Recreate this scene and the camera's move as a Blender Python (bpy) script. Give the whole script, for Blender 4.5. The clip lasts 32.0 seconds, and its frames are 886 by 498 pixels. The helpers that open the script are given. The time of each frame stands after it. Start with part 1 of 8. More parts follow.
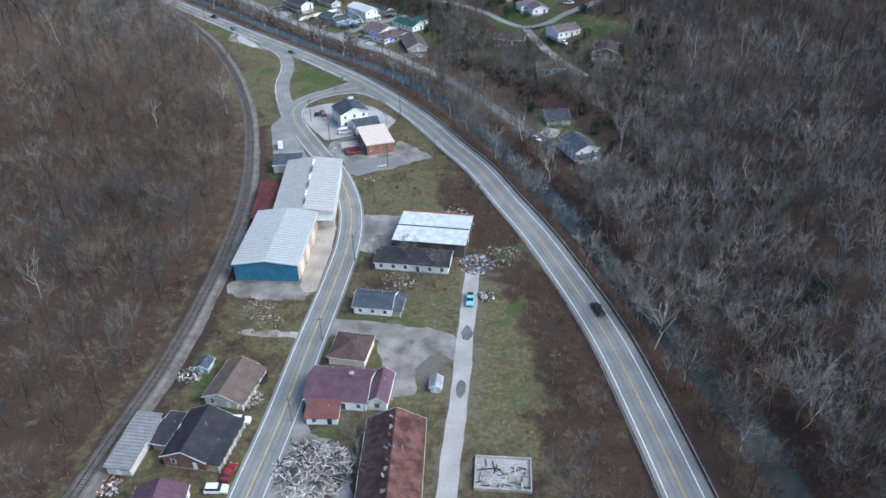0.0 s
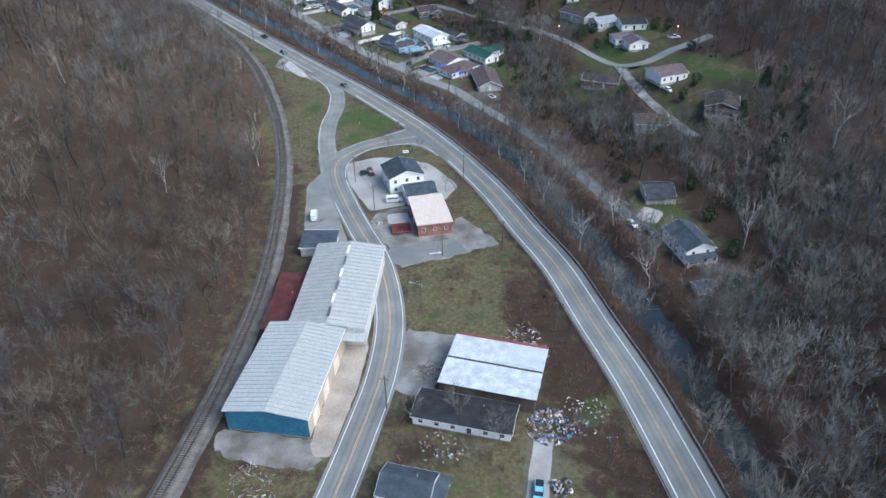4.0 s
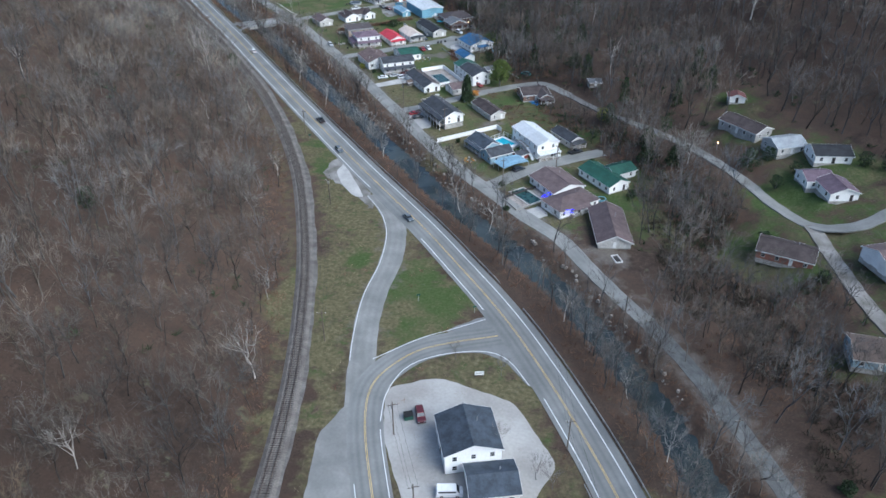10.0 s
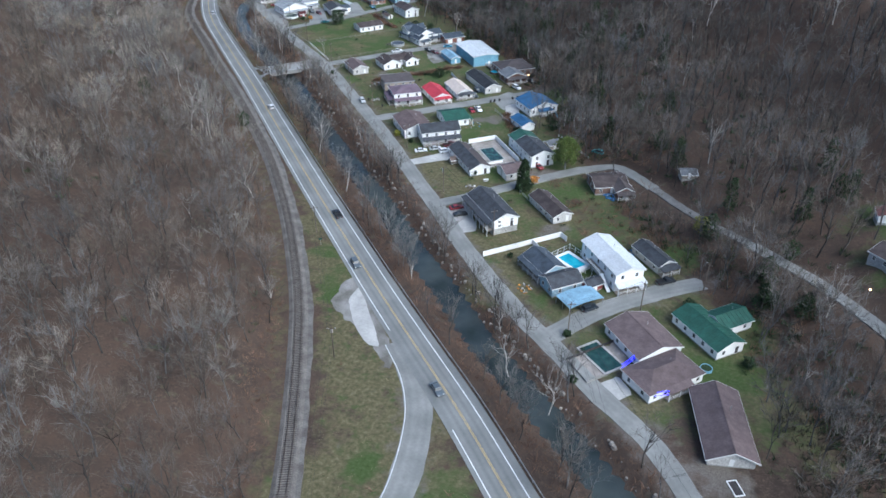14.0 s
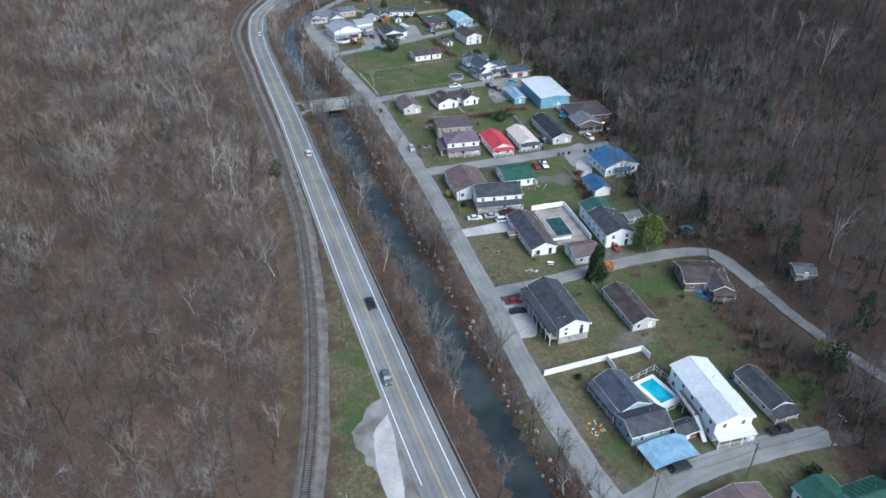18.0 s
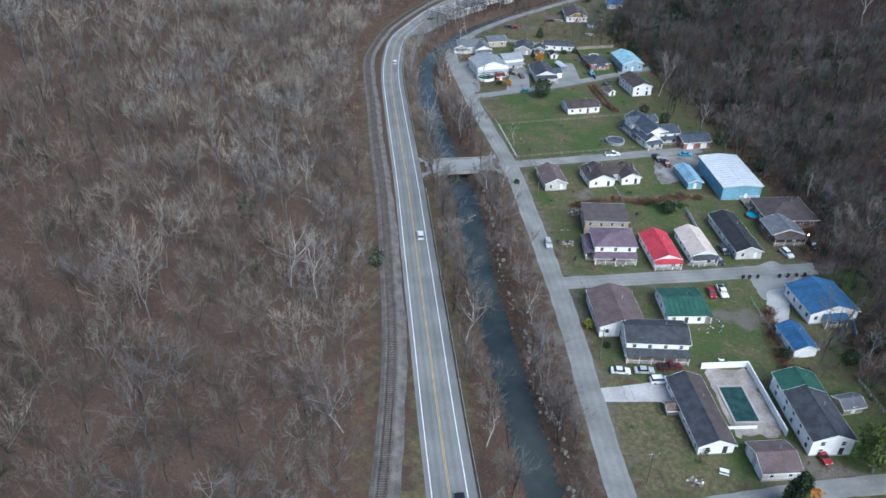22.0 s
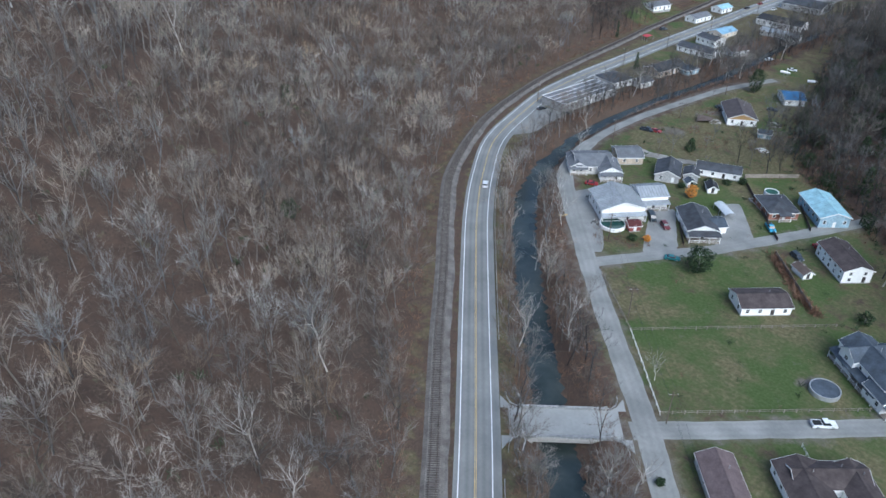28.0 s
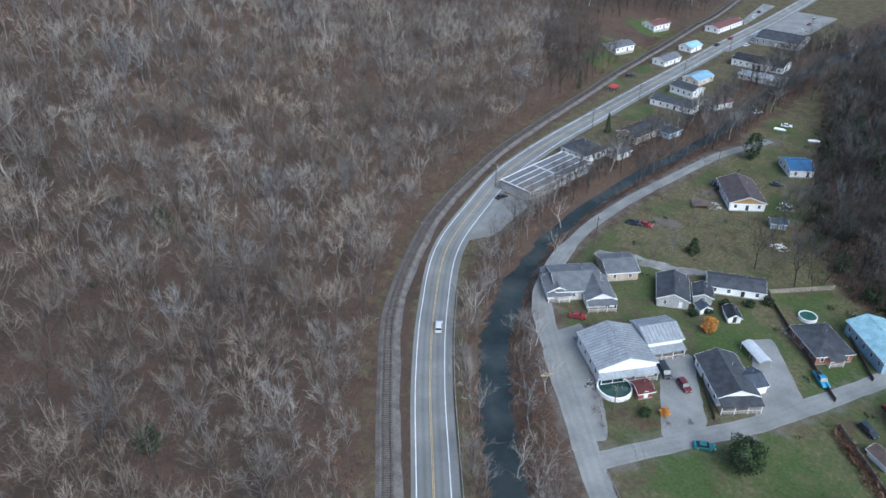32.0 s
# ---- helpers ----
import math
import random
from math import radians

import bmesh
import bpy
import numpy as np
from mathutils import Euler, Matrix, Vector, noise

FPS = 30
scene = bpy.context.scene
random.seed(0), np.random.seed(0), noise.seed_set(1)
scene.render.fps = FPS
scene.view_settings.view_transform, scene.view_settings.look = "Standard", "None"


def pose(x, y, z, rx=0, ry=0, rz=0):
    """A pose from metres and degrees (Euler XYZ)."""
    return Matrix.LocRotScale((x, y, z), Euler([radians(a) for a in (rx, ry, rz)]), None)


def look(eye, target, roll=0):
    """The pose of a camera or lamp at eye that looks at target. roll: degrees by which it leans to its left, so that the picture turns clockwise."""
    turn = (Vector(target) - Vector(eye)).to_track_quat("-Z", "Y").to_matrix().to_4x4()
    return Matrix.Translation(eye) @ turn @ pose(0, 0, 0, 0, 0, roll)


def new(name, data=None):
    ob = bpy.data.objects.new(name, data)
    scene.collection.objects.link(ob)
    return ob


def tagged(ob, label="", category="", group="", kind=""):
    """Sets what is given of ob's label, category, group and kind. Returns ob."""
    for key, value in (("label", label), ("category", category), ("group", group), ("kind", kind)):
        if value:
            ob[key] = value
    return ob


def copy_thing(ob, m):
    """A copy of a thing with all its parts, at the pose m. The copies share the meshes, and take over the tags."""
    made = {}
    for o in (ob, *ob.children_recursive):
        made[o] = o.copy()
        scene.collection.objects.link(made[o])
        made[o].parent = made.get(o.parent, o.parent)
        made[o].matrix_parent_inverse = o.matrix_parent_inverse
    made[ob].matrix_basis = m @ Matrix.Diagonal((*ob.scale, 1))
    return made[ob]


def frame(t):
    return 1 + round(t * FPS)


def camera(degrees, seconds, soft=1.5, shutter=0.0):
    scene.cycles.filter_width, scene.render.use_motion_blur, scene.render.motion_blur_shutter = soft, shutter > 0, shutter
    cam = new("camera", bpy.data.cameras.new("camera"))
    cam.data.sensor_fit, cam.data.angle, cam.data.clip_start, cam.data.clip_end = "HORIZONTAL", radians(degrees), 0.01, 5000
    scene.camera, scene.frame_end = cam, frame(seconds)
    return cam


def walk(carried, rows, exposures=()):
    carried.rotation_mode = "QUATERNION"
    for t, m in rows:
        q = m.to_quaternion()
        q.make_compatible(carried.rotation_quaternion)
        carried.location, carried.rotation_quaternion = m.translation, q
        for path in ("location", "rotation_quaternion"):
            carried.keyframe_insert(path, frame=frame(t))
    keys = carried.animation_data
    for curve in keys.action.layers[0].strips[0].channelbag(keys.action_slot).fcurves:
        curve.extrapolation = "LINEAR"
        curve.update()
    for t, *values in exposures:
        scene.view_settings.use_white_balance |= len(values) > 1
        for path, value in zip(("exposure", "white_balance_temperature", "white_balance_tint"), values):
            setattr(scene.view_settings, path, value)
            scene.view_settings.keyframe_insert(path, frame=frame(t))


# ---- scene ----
cam = camera(62.6, 32.0, soft=1.55)
PATH = [
    (0, (13.43, 22.01, 122.37), (8.90, 105.40, 67.37), -0.87),
    (0.5, (13.39, 28.18, 122.36), (8.68, 111.42, 67.14), -0.83),
    (1, (13.08, 35.07, 122.32), (8.25, 118.12, 66.84), -0.97),
    (1.5, (12.63, 42.43, 121.90), (7.77, 125.47, 66.40), -0.91),
    (2, (12.04, 50.60, 121.26), (7.20, 133.68, 65.82), -0.98),
    (2.5, (10.96, 59.11, 120.67), (3.03, 141.99, 65.27), -0.82),
    (3, (9.79, 68.23, 120.12), (1.12, 151.06, 64.75), -0.86),
    (3.5, (9.34, 77.62, 119.88), (-2.11, 160.10, 64.53), -0.73),
    (5.5, (5.59, 115.96, 119.89), (-8.89, 198.04, 64.64), -0.90),
    (6, (4.32, 125.35, 119.97), (-10.26, 207.52, 64.88), -0.87),
    (6.5, (2.61, 134.87, 120.31), (-12.93, 216.91, 65.29), -0.67),
    (7, (0.69, 144.12, 120.79), (-19.54, 225.11, 65.74), -0.63),
    (7.5, (-1.09, 153.55, 121.17), (-23.42, 234.00, 66.13), -0.47),
    (8, (-3.60, 163.37, 121.16), (-26.54, 243.67, 66.15), -0.46),
    (8.5, (-5.82, 173.23, 121.15), (-30.32, 253.10, 66.20), -0.24),
    (9, (-8.06, 182.63, 121.14), (-32.55, 262.60, 66.32), -0.24),
    (9.5, (-10.46, 191.28, 121.10), (-35.29, 271.20, 66.35), -0.14),
    (10, (-12.94, 200.01, 121.20), (-37.73, 279.92, 66.43), -0.06),
    (10.5, (-15.49, 209.03, 121.22), (-40.29, 288.96, 66.50), -0.04),
    (11, (-18.14, 217.91, 121.08), (-42.93, 297.89, 66.42), 0.06),
    (11.5, (-20.97, 226.97, 120.83), (-45.77, 307.03, 66.27), 0.06),
    (12, (-23.92, 235.88, 120.67), (-49.53, 315.72, 66.17), 0.18),
    (12.5, (-27.02, 244.97, 120.68), (-54.31, 324.27, 66.22), 0.34),
    (13, (-30.03, 254.05, 120.76), (-60.22, 332.27, 66.26), 0.45),
    (13.5, (-32.92, 264.23, 121.02), (-63.61, 342.21, 66.46), 0.38),
    (14, (-36.20, 273.86, 121.25), (-67.06, 351.94, 66.92), 0.11),
    (14.5, (-39.40, 281.86, 121.46), (-71.46, 359.58, 67.32), 0.22),
    (16.5, (-46.97, 303.79, 122.54), (-84.51, 378.92, 68.25), 0.02),
    (17, (-49.04, 308.71, 122.48), (-86.71, 383.74, 68.16), -0.07),
    (17.5, (-51.71, 313.89, 122.29), (-89.41, 388.95, 68.01), -0.05),
    (18, (-54.98, 319.81, 121.98), (-92.70, 394.86, 67.71), -0.07),
    (18.5, (-58.70, 326.54, 121.86), (-98.55, 400.46, 67.57), -0.07),
    (19, (-61.54, 333.34, 121.80), (-105.44, 404.86, 67.41), 0.09),
    (19.5, (-64.88, 340.99, 121.64), (-109.06, 412.30, 67.20), -0.21),
    (20, (-69.15, 348.88, 121.55), (-113.41, 420.09, 67.05), -0.27),
    (20.5, (-73.63, 356.56, 121.49), (-120.59, 426.00, 66.96), -0.28),
    (21, (-78.32, 364.25, 121.56), (-125.55, 433.45, 66.97), -0.00),
    (21.5, (-83.91, 371.80, 121.80), (-131.92, 440.44, 67.17), -0.10),
    (22, (-89.03, 379.13, 122.05), (-141.65, 444.27, 67.37), 0.28),
    (22.5, (-94.59, 386.99, 122.33), (-148.80, 450.80, 67.66), 0.26),
    (23, (-100.20, 395.16, 122.57), (-156.18, 457.40, 67.87), 0.40),
    (23.5, (-106.11, 403.27, 122.72), (-162.16, 465.48, 68.05), 0.36),
    (24, (-112.65, 411.12, 122.86), (-169.61, 472.54, 68.23), 0.42),
    (24.5, (-119.06, 418.55, 123.02), (-177.39, 478.73, 68.47), 0.52),
    (25, (-125.58, 426.30, 123.21), (-184.36, 486.08, 68.70), 0.44),
    (25.5, (-132.60, 434.03, 123.41), (-194.41, 490.68, 68.92), 0.51),
    (27.5, (-161.50, 464.36, 123.14), (-223.66, 521.12, 69.16), 0.54),
    (28, (-168.57, 471.34, 123.16), (-230.79, 528.11, 69.25), 0.70),
    (28.5, (-175.40, 478.07, 123.17), (-237.74, 534.81, 69.37), 0.79),
    (29, (-182.08, 484.67, 123.18), (-244.54, 541.35, 69.47), 0.80),
    (29.5, (-189.13, 491.15, 123.25), (-251.63, 547.85, 69.60), 0.85),
    (30, (-196.34, 497.75, 123.18), (-258.95, 554.45, 69.66), 0.88),
    (30.5, (-203.88, 504.70, 122.88), (-266.70, 561.38, 69.58), 0.70),
    (31, (-210.99, 511.86, 122.84), (-274.03, 568.41, 69.67), 0.57),
    (31.5, (-217.61, 519.26, 122.96), (-279.50, 577.29, 70.02), 0.36),
    (32, (-224.14, 526.76, 122.92), (-282.12, 588.98, 70.31), 0.07),
]
walk(cam, [(t, look(eye, target, roll)) for t, eye, target, roll in PATH], exposures=[(0, 1.17, 5460, 4), (8, 1.05, 5460, 4), (14, 1.11, 5450, 4), (22, 1.07, 5410, 4), (32, 1.02, 5340, 4)])

# ---- overcast evening light ----
world = bpy.data.worlds.new("overcast_sky")
scene.world = world
world.use_nodes = True
wn, wl = world.node_tree.nodes, world.node_tree.links
sky = wn.new("ShaderNodeTexSky")
sky.sky_type = "NISHITA"
sky.sun_disc = False
SUN_UP, SUN_TURN = 43.0, 108.0
sky.sun_elevation, sky.sun_rotation = radians(SUN_UP), radians(SUN_TURN)
sky.air_density, sky.dust_density, sky.ozone_density = 1.0, 4.0, 1.5
wl.new(sky.outputs["Color"], wn["Background"].inputs["Color"])
wn["Background"].inputs["Strength"].default_value = 0.095
sun = new("sun", bpy.data.lights.new("sun", "SUN"))
sun.data.energy, sun.data.angle, sun.data.color = 1.3, radians(55), (1.0, 0.97, 0.93)
a, u = radians(SUN_TURN), radians(SUN_UP)
sun.matrix_world = look((0, 0, 300), (-300 * math.sin(a) * math.cos(u), -300 * math.cos(a) * math.cos(u), 300 - 300 * math.sin(u)))

# ---- materials ----
def mat(name, c1, c2, size=2.0, fine=12.0, rough=0.85, bump=0.15, metal=0.0, streak=1.0, local=False, grain=0.35, island=0.0, spec=0.3, thing=0.0, tint=False):
    """A surface of two colours mixed by noise at two scales (per metre), with relief."""
    m = bpy.data.materials.new(name)
    m.use_nodes = True
    n, l = m.node_tree.nodes, m.node_tree.links
    bsdf = n["Principled BSDF"]
    bsdf.inputs["Roughness"].default_value, bsdf.inputs["Metallic"].default_value = rough, metal
    bsdf.inputs["Specular IOR Level"].default_value = spec
    if local:
        where = n.new("ShaderNodeTexCoord").outputs["Object"]
    else:
        where = n.new("ShaderNodeNewGeometry").outputs["Position"]
    mp = n.new("ShaderNodeMapping")
    mp.inputs["Scale"].default_value = (1, 1, streak)
    l.new(where, mp.inputs["Vector"])
    big, small = n.new("ShaderNodeTexNoise"), n.new("ShaderNodeTexNoise")
    big.inputs["Scale"].default_value, big.inputs["Detail"].default_value = 1.0 / size, 5
    small.inputs["Scale"].default_value, small.inputs["Detail"].default_value = fine / 4, 3
    l.new(mp.outputs[0], big.inputs["Vector"]), l.new(mp.outputs[0], small.inputs["Vector"])
    ramp = n.new("ShaderNodeValToRGB")
    ramp.color_ramp.elements[0].position, ramp.color_ramp.elements[1].position = 0.36, 0.66
    ramp.color_ramp.elements[0].color, ramp.color_ramp.elements[1].color = (*c1, 1), (*c2, 1)
    l.new(big.outputs["Fac"], ramp.inputs["Fac"])
    vary = n.new("ShaderNodeMapRange")
    vary.inputs["To Min"].default_value, vary.inputs["To Max"].default_value = 1 - grain, 1 + grain
    vary.inputs["From Min"].default_value, vary.inputs["From Max"].default_value = 0.25, 0.75
    l.new(small.outputs["Fac"], vary.inputs["Value"])
    mix = n.new("ShaderNodeMix")
    mix.data_type, mix.blend_type = "RGBA", "MULTIPLY"
    mix.inputs["Factor"].default_value = 1.0
    l.new(ramp.outputs["Color"], mix.inputs["A"]), l.new(vary.outputs["Result"], mix.inputs["B"])
    out = mix.outputs["Result"]
    for amount, source in ((island, "island"), (thing, "thing")):
        if amount:
            src = n.new("ShaderNodeNewGeometry").outputs["Random Per Island"] if source == "island" else n.new("ShaderNodeObjectInfo").outputs["Random"]
            r = n.new("ShaderNodeMapRange")
            r.inputs["To Min"].default_value, r.inputs["To Max"].default_value = 1 - amount, 1 + amount
            l.new(src, r.inputs["Value"])
            mx = n.new("ShaderNodeMix")
            mx.data_type, mx.blend_type = "RGBA", "MULTIPLY"
            mx.inputs["Factor"].default_value = 1.0
            l.new(out, mx.inputs["A"]), l.new(r.outputs["Result"], mx.inputs["B"])
            out = mx.outputs["Result"]
    if tint:
        at = n.new("ShaderNodeAttribute")
        at.attribute_name = "tint"
        mx = n.new("ShaderNodeMix")
        mx.data_type, mx.blend_type = "RGBA", "MULTIPLY"
        mx.inputs["Factor"].default_value = 1.0
        l.new(out, mx.inputs["A"]), l.new(at.outputs["Color"], mx.inputs["B"])
        out = mx.outputs["Result"]
    l.new(out, bsdf.inputs["Base Color"])
    if bump:
        b = n.new("ShaderNodeBump")
        b.inputs["Strength"].default_value, b.inputs["Distance"].default_value = bump, 0.1
        l.new(small.outputs["Fac"], b.inputs["Height"]), l.new(b.outputs["Normal"], bsdf.inputs["Normal"])
    return m


def tone(c, k):
    return tuple(min(1.0, v * k) for v in c)


def paint(name, c, var=0.18, **kw):
    kw.setdefault("size", 3.0)
    return mat(name, tone(c, 1 - var), tone(c, 1 + var), **kw)


ASPHALT = mat("asphalt_road", (0.168, 0.172, 0.170), (0.222, 0.226, 0.221), size=9, fine=6, rough=0.9, grain=0.07, bump=0.06, tint=True)
ASPHALT_OLD = mat("old_asphalt", (0.182, 0.184, 0.178), (0.258, 0.258, 0.248), size=8, fine=6, grain=0.08, bump=0.06, tint=True)
TAR = mat("dark_asphalt_patch", (0.10, 0.102, 0.10), (0.15, 0.152, 0.148), size=3, fine=6, grain=0.15)
LANE_GREY = mat("worn_lane_asphalt", (0.12, 0.117, 0.112), (0.20, 0.195, 0.187), size=5, fine=6, grain=0.2)
GRAVEL = mat("pale_gravel", (0.128, 0.119, 0.104), (0.285, 0.277, 0.264), size=6, fine=10, grain=0.16, bump=0.2)
CONCRETE = mat("weathered_concrete", (0.30, 0.285, 0.265), (0.40, 0.39, 0.372), size=9, fine=6, grain=0.09)
CLEAN = mat("clean_concrete", (0.35, 0.34, 0.33), (0.47, 0.46, 0.44), size=5, fine=6, grain=0.12)
TAN_CONCRETE = mat("tan_concrete", (0.30, 0.26, 0.22), (0.42, 0.37, 0.32), size=6, fine=6, grain=0.14)
PATIO = mat("stained_patio", (0.21, 0.185, 0.165), (0.36, 0.325, 0.295), size=4, fine=6, grain=0.2)
BRAMBLE = mat("dark_brambles", (0.026, 0.027, 0.018), (0.062, 0.054, 0.040), size=5, fine=3, rough=0.9, bump=0, grain=0.25, island=0.3, spec=0.15)
TRACK_GRAVEL = mat("trackside_gravel", (0.10, 0.09, 0.082), (0.182, 0.17, 0.157), size=3, fine=12, grain=0.25, bump=0.3)
BRIDGE_DECK = mat("pale_bridge_concrete", (0.255, 0.258, 0.252), (0.305, 0.308, 0.30), size=7, fine=5, grain=0.07, bump=0.05)
BALLAST = mat("rail_ballast", (0.108, 0.097, 0.088), (0.178, 0.162, 0.147), size=3, fine=14, grain=0.3, bump=0.5)
TIE = mat("tie_wood", (0.075, 0.066, 0.06), (0.13, 0.115, 0.103), size=1, fine=12, thing=0.25)
STEEL = mat("rusty_rail_steel", (0.07, 0.05, 0.042), (0.13, 0.10, 0.085), size=2, rough=0.5, metal=0.6)
WHITE_LINE = mat("road_line_white", (0.62, 0.64, 0.66), (0.8, 0.8, 0.8), size=3, fine=14, grain=0.15, bump=0)
YELLOW_LINE = mat("road_line_yellow", (0.44, 0.32, 0.14), (0.56, 0.43, 0.22), size=3, fine=14, grain=0.15, bump=0)
WATER = mat("creek_water", (0.020, 0.027, 0.026), (0.048, 0.058, 0.055), size=11, fine=1.2, rough=0.2, grain=0.1, bump=0.12, spec=0.5)
TWIG = mat("bare_twigs", (0.14, 0.13, 0.12), (0.22, 0.205, 0.19), size=16, fine=1, rough=0.95, bump=0, grain=0.15, island=0.22, spec=0.1)
TWIG_PALE = mat("pale_twigs", (0.23, 0.213, 0.195), (0.33, 0.31, 0.287), size=9, fine=1, rough=0.95, bump=0, grain=0.15, island=0.2, spec=0.1)
WOODS_TWIG = mat("woods_twigs", (0.155, 0.138, 0.121), (0.235, 0.212, 0.187), size=16, fine=1, rough=0.95, bump=0, grain=0.15, island=0.25, spec=0.1, tint=True)
WOODS_BARK = mat("woods_bark", (0.08, 0.072, 0.066), (0.15, 0.138, 0.128), size=2, fine=8, streak=0.2, rough=0.95, bump=0, spec=0.1, tint=True)
BARK = mat("grey_bark", (0.10, 0.094, 0.088), (0.20, 0.19, 0.18), size=2, fine=10, streak=0.2, rough=0.95, bump=0.4, spec=0.1)
BARK_PALE = mat("pale_sycamore_bark", (0.38, 0.355, 0.33), (0.54, 0.515, 0.475), size=1.2, fine=6, rough=0.9, bump=0.2, spec=0.1)
BRUSH = mat("dead_brush", (0.12, 0.07, 0.048), (0.205, 0.13, 0.09), size=8, fine=1, bump=0, island=0.35, spec=0.1)
BRUSH_TAN = mat("dry_weeds", (0.24, 0.19, 0.115), (0.34, 0.28, 0.18), size=8, fine=1, bump=0, island=0.3, spec=0.1)
LEAF = mat("evergreen_leaf", (0.02, 0.035, 0.018), (0.045, 0.07, 0.03), size=2, fine=3, bump=0, island=0.4, spec=0.2)
LEAF_WOOD = mat("woodland_shrub_leaf", (0.04, 0.055, 0.03), (0.075, 0.09, 0.05), size=2, fine=3, bump=0, island=0.4, spec=0.15)
LEAF_YEL = mat("yellow_green_leaf", (0.16, 0.17, 0.03), (0.26, 0.25, 0.05), size=2, fine=3, bump=0, island=0.35, spec=0.2)
LEAF_GREEN = mat("late_green_leaf", (0.075, 0.11, 0.03), (0.14, 0.17, 0.05), size=2, fine=3, bump=0, island=0.35, spec=0.2)
LEAF_ORANGE = mat("orange_leaf", (0.42, 0.17, 0.035), (0.55, 0.27, 0.06), size=2, fine=3, bump=0, island=0.35, spec=0.2)
ROCK = mat("creek_stone", (0.20, 0.18, 0.16), (0.36, 0.33, 0.29), size=1.5, fine=6, thing=0.3, island=0.3)
GLASS = mat("window_glass", (0.02, 0.024, 0.03), (0.035, 0.04, 0.05), size=2, fine=1, rough=0.08, bump=0, grain=0.05, spec=0.6)
WHITE = paint("white_paint", (0.84, 0.84, 0.83), 0.05, grain=0.07, bump=0.05)
TRIM = paint("white_trim", (0.78, 0.78, 0.77), 0.05, grain=0.05, bump=0)
DARKTRIM = paint("dark_trim", (0.05, 0.045, 0.045), 0.2)
WOOD = paint("grey_wood", (0.24, 0.21, 0.18), 0.25, fine=10)
POLE = paint("pole_wood", (0.13, 0.105, 0.085), 0.2, streak=0.1, fine=10)
WIRE = paint("dark_wire", (0.03, 0.03, 0.032), 0.1, bump=0)
GALV = mat("galvanised_steel", (0.36, 0.37, 0.38), (0.5, 0.51, 0.52), size=2, fine=4, rough=0.45, metal=0.4, grain=0.1, bump=0.05)
BLOCK = paint("concrete_block", (0.36, 0.35, 0.33), 0.15)
RUBBER = paint("tyre_rubber", (0.02, 0.02, 0.021), 0.15)
POOLBLUE = mat("pool_water", (0.03, 0.33, 0.45), (0.06, 0.45, 0.55), size=2, fine=1, rough=0.08, bump=0.08, grain=0.06, spec=0.5)
POOLGREEN = mat("stale_pool_water", (0.014, 0.042, 0.038), (0.03, 0.07, 0.06), size=2, fine=1, rough=0.1, bump=0.08, grain=0.1, spec=0.5)


def roofing(name, c, var=0.16, metal=0.0, rough=0.85):
    return mat("roof_" + name, tone(c, 1 - var), tone(c, 1 + var), size=2.2, fine=9, grain=0.16, rough=rough, metal=metal, bump=0.12, spec=0.25, thing=0.10)


ROOF = {
    "charcoal": roofing("charcoal", (0.055, 0.059, 0.068), 0.24),
    "slate": roofing("slate", (0.058, 0.071, 0.090), 0.24),
    "black": roofing("black", (0.034, 0.036, 0.041), 0.24),
    "brown": roofing("brown", (0.085, 0.058, 0.052)),
    "darkbrown": roofing("darkbrown", (0.063, 0.051, 0.050), 0.24),
    "mauve": roofing("mauve", (0.125, 0.095, 0.095)),
    "purple": roofing("purple", (0.115, 0.066, 0.088), rough=0.6),
    "plum": roofing("plum", (0.135, 0.10, 0.125)),
    "redbrown": roofing("redbrown", (0.15, 0.07, 0.065)),
    "rust": roofing("rust", (0.105, 0.052, 0.044), 0.45),
    "redoxide": roofing("redoxide", (0.105, 0.035, 0.035), 0.25),
    "green": roofing("green", (0.03, 0.088, 0.066), rough=0.6),
    "blue": roofing("blue", (0.045, 0.12, 0.24), rough=0.6),
    "lightblue": roofing("lightblue", (0.21, 0.34, 0.44), rough=0.6),
    "cyan": roofing("cyan", (0.27, 0.43, 0.49), rough=0.6),
    "red": roofing("red", (0.42, 0.05, 0.07), rough=0.55),
}
ROOF.update({
    "white": roofing("white", (0.50, 0.53, 0.56), 0.08, rough=0.5),
    "cream": roofing("cream", (0.58, 0.49, 0.43), 0.03),
    "ivory": roofing("ivory", (0.55, 0.48, 0.43), 0.1, rough=0.6),
    "metal": roofing("metal", (0.40, 0.42, 0.415), 0.05, rough=0.6),
    "greymetal": roofing("greymetal", (0.38, 0.385, 0.375), 0.06, rough=0.6),
    "patchwhite": roofing("patchwhite", (0.46, 0.49, 0.51), 0.16, rough=0.6),
    "grey": roofing("grey", (0.135, 0.142, 0.155)),
    "midgrey": roofing("midgrey", (0.27, 0.29, 0.31), rough=0.6),
    "rustdark": roofing("rustdark", (0.062, 0.04, 0.037), 0.4),
    "shedmetal": roofing("shedmetal", (0.25, 0.26, 0.26), 0.12, rough=0.6),
    "snow": roofing("snow", (0.55, 0.57, 0.59), 0.06, rough=0.5),
    "umber": roofing("umber", (0.085, 0.072, 0.072)),
    "tan": roofing("tan", (0.115, 0.088, 0.076)),
})
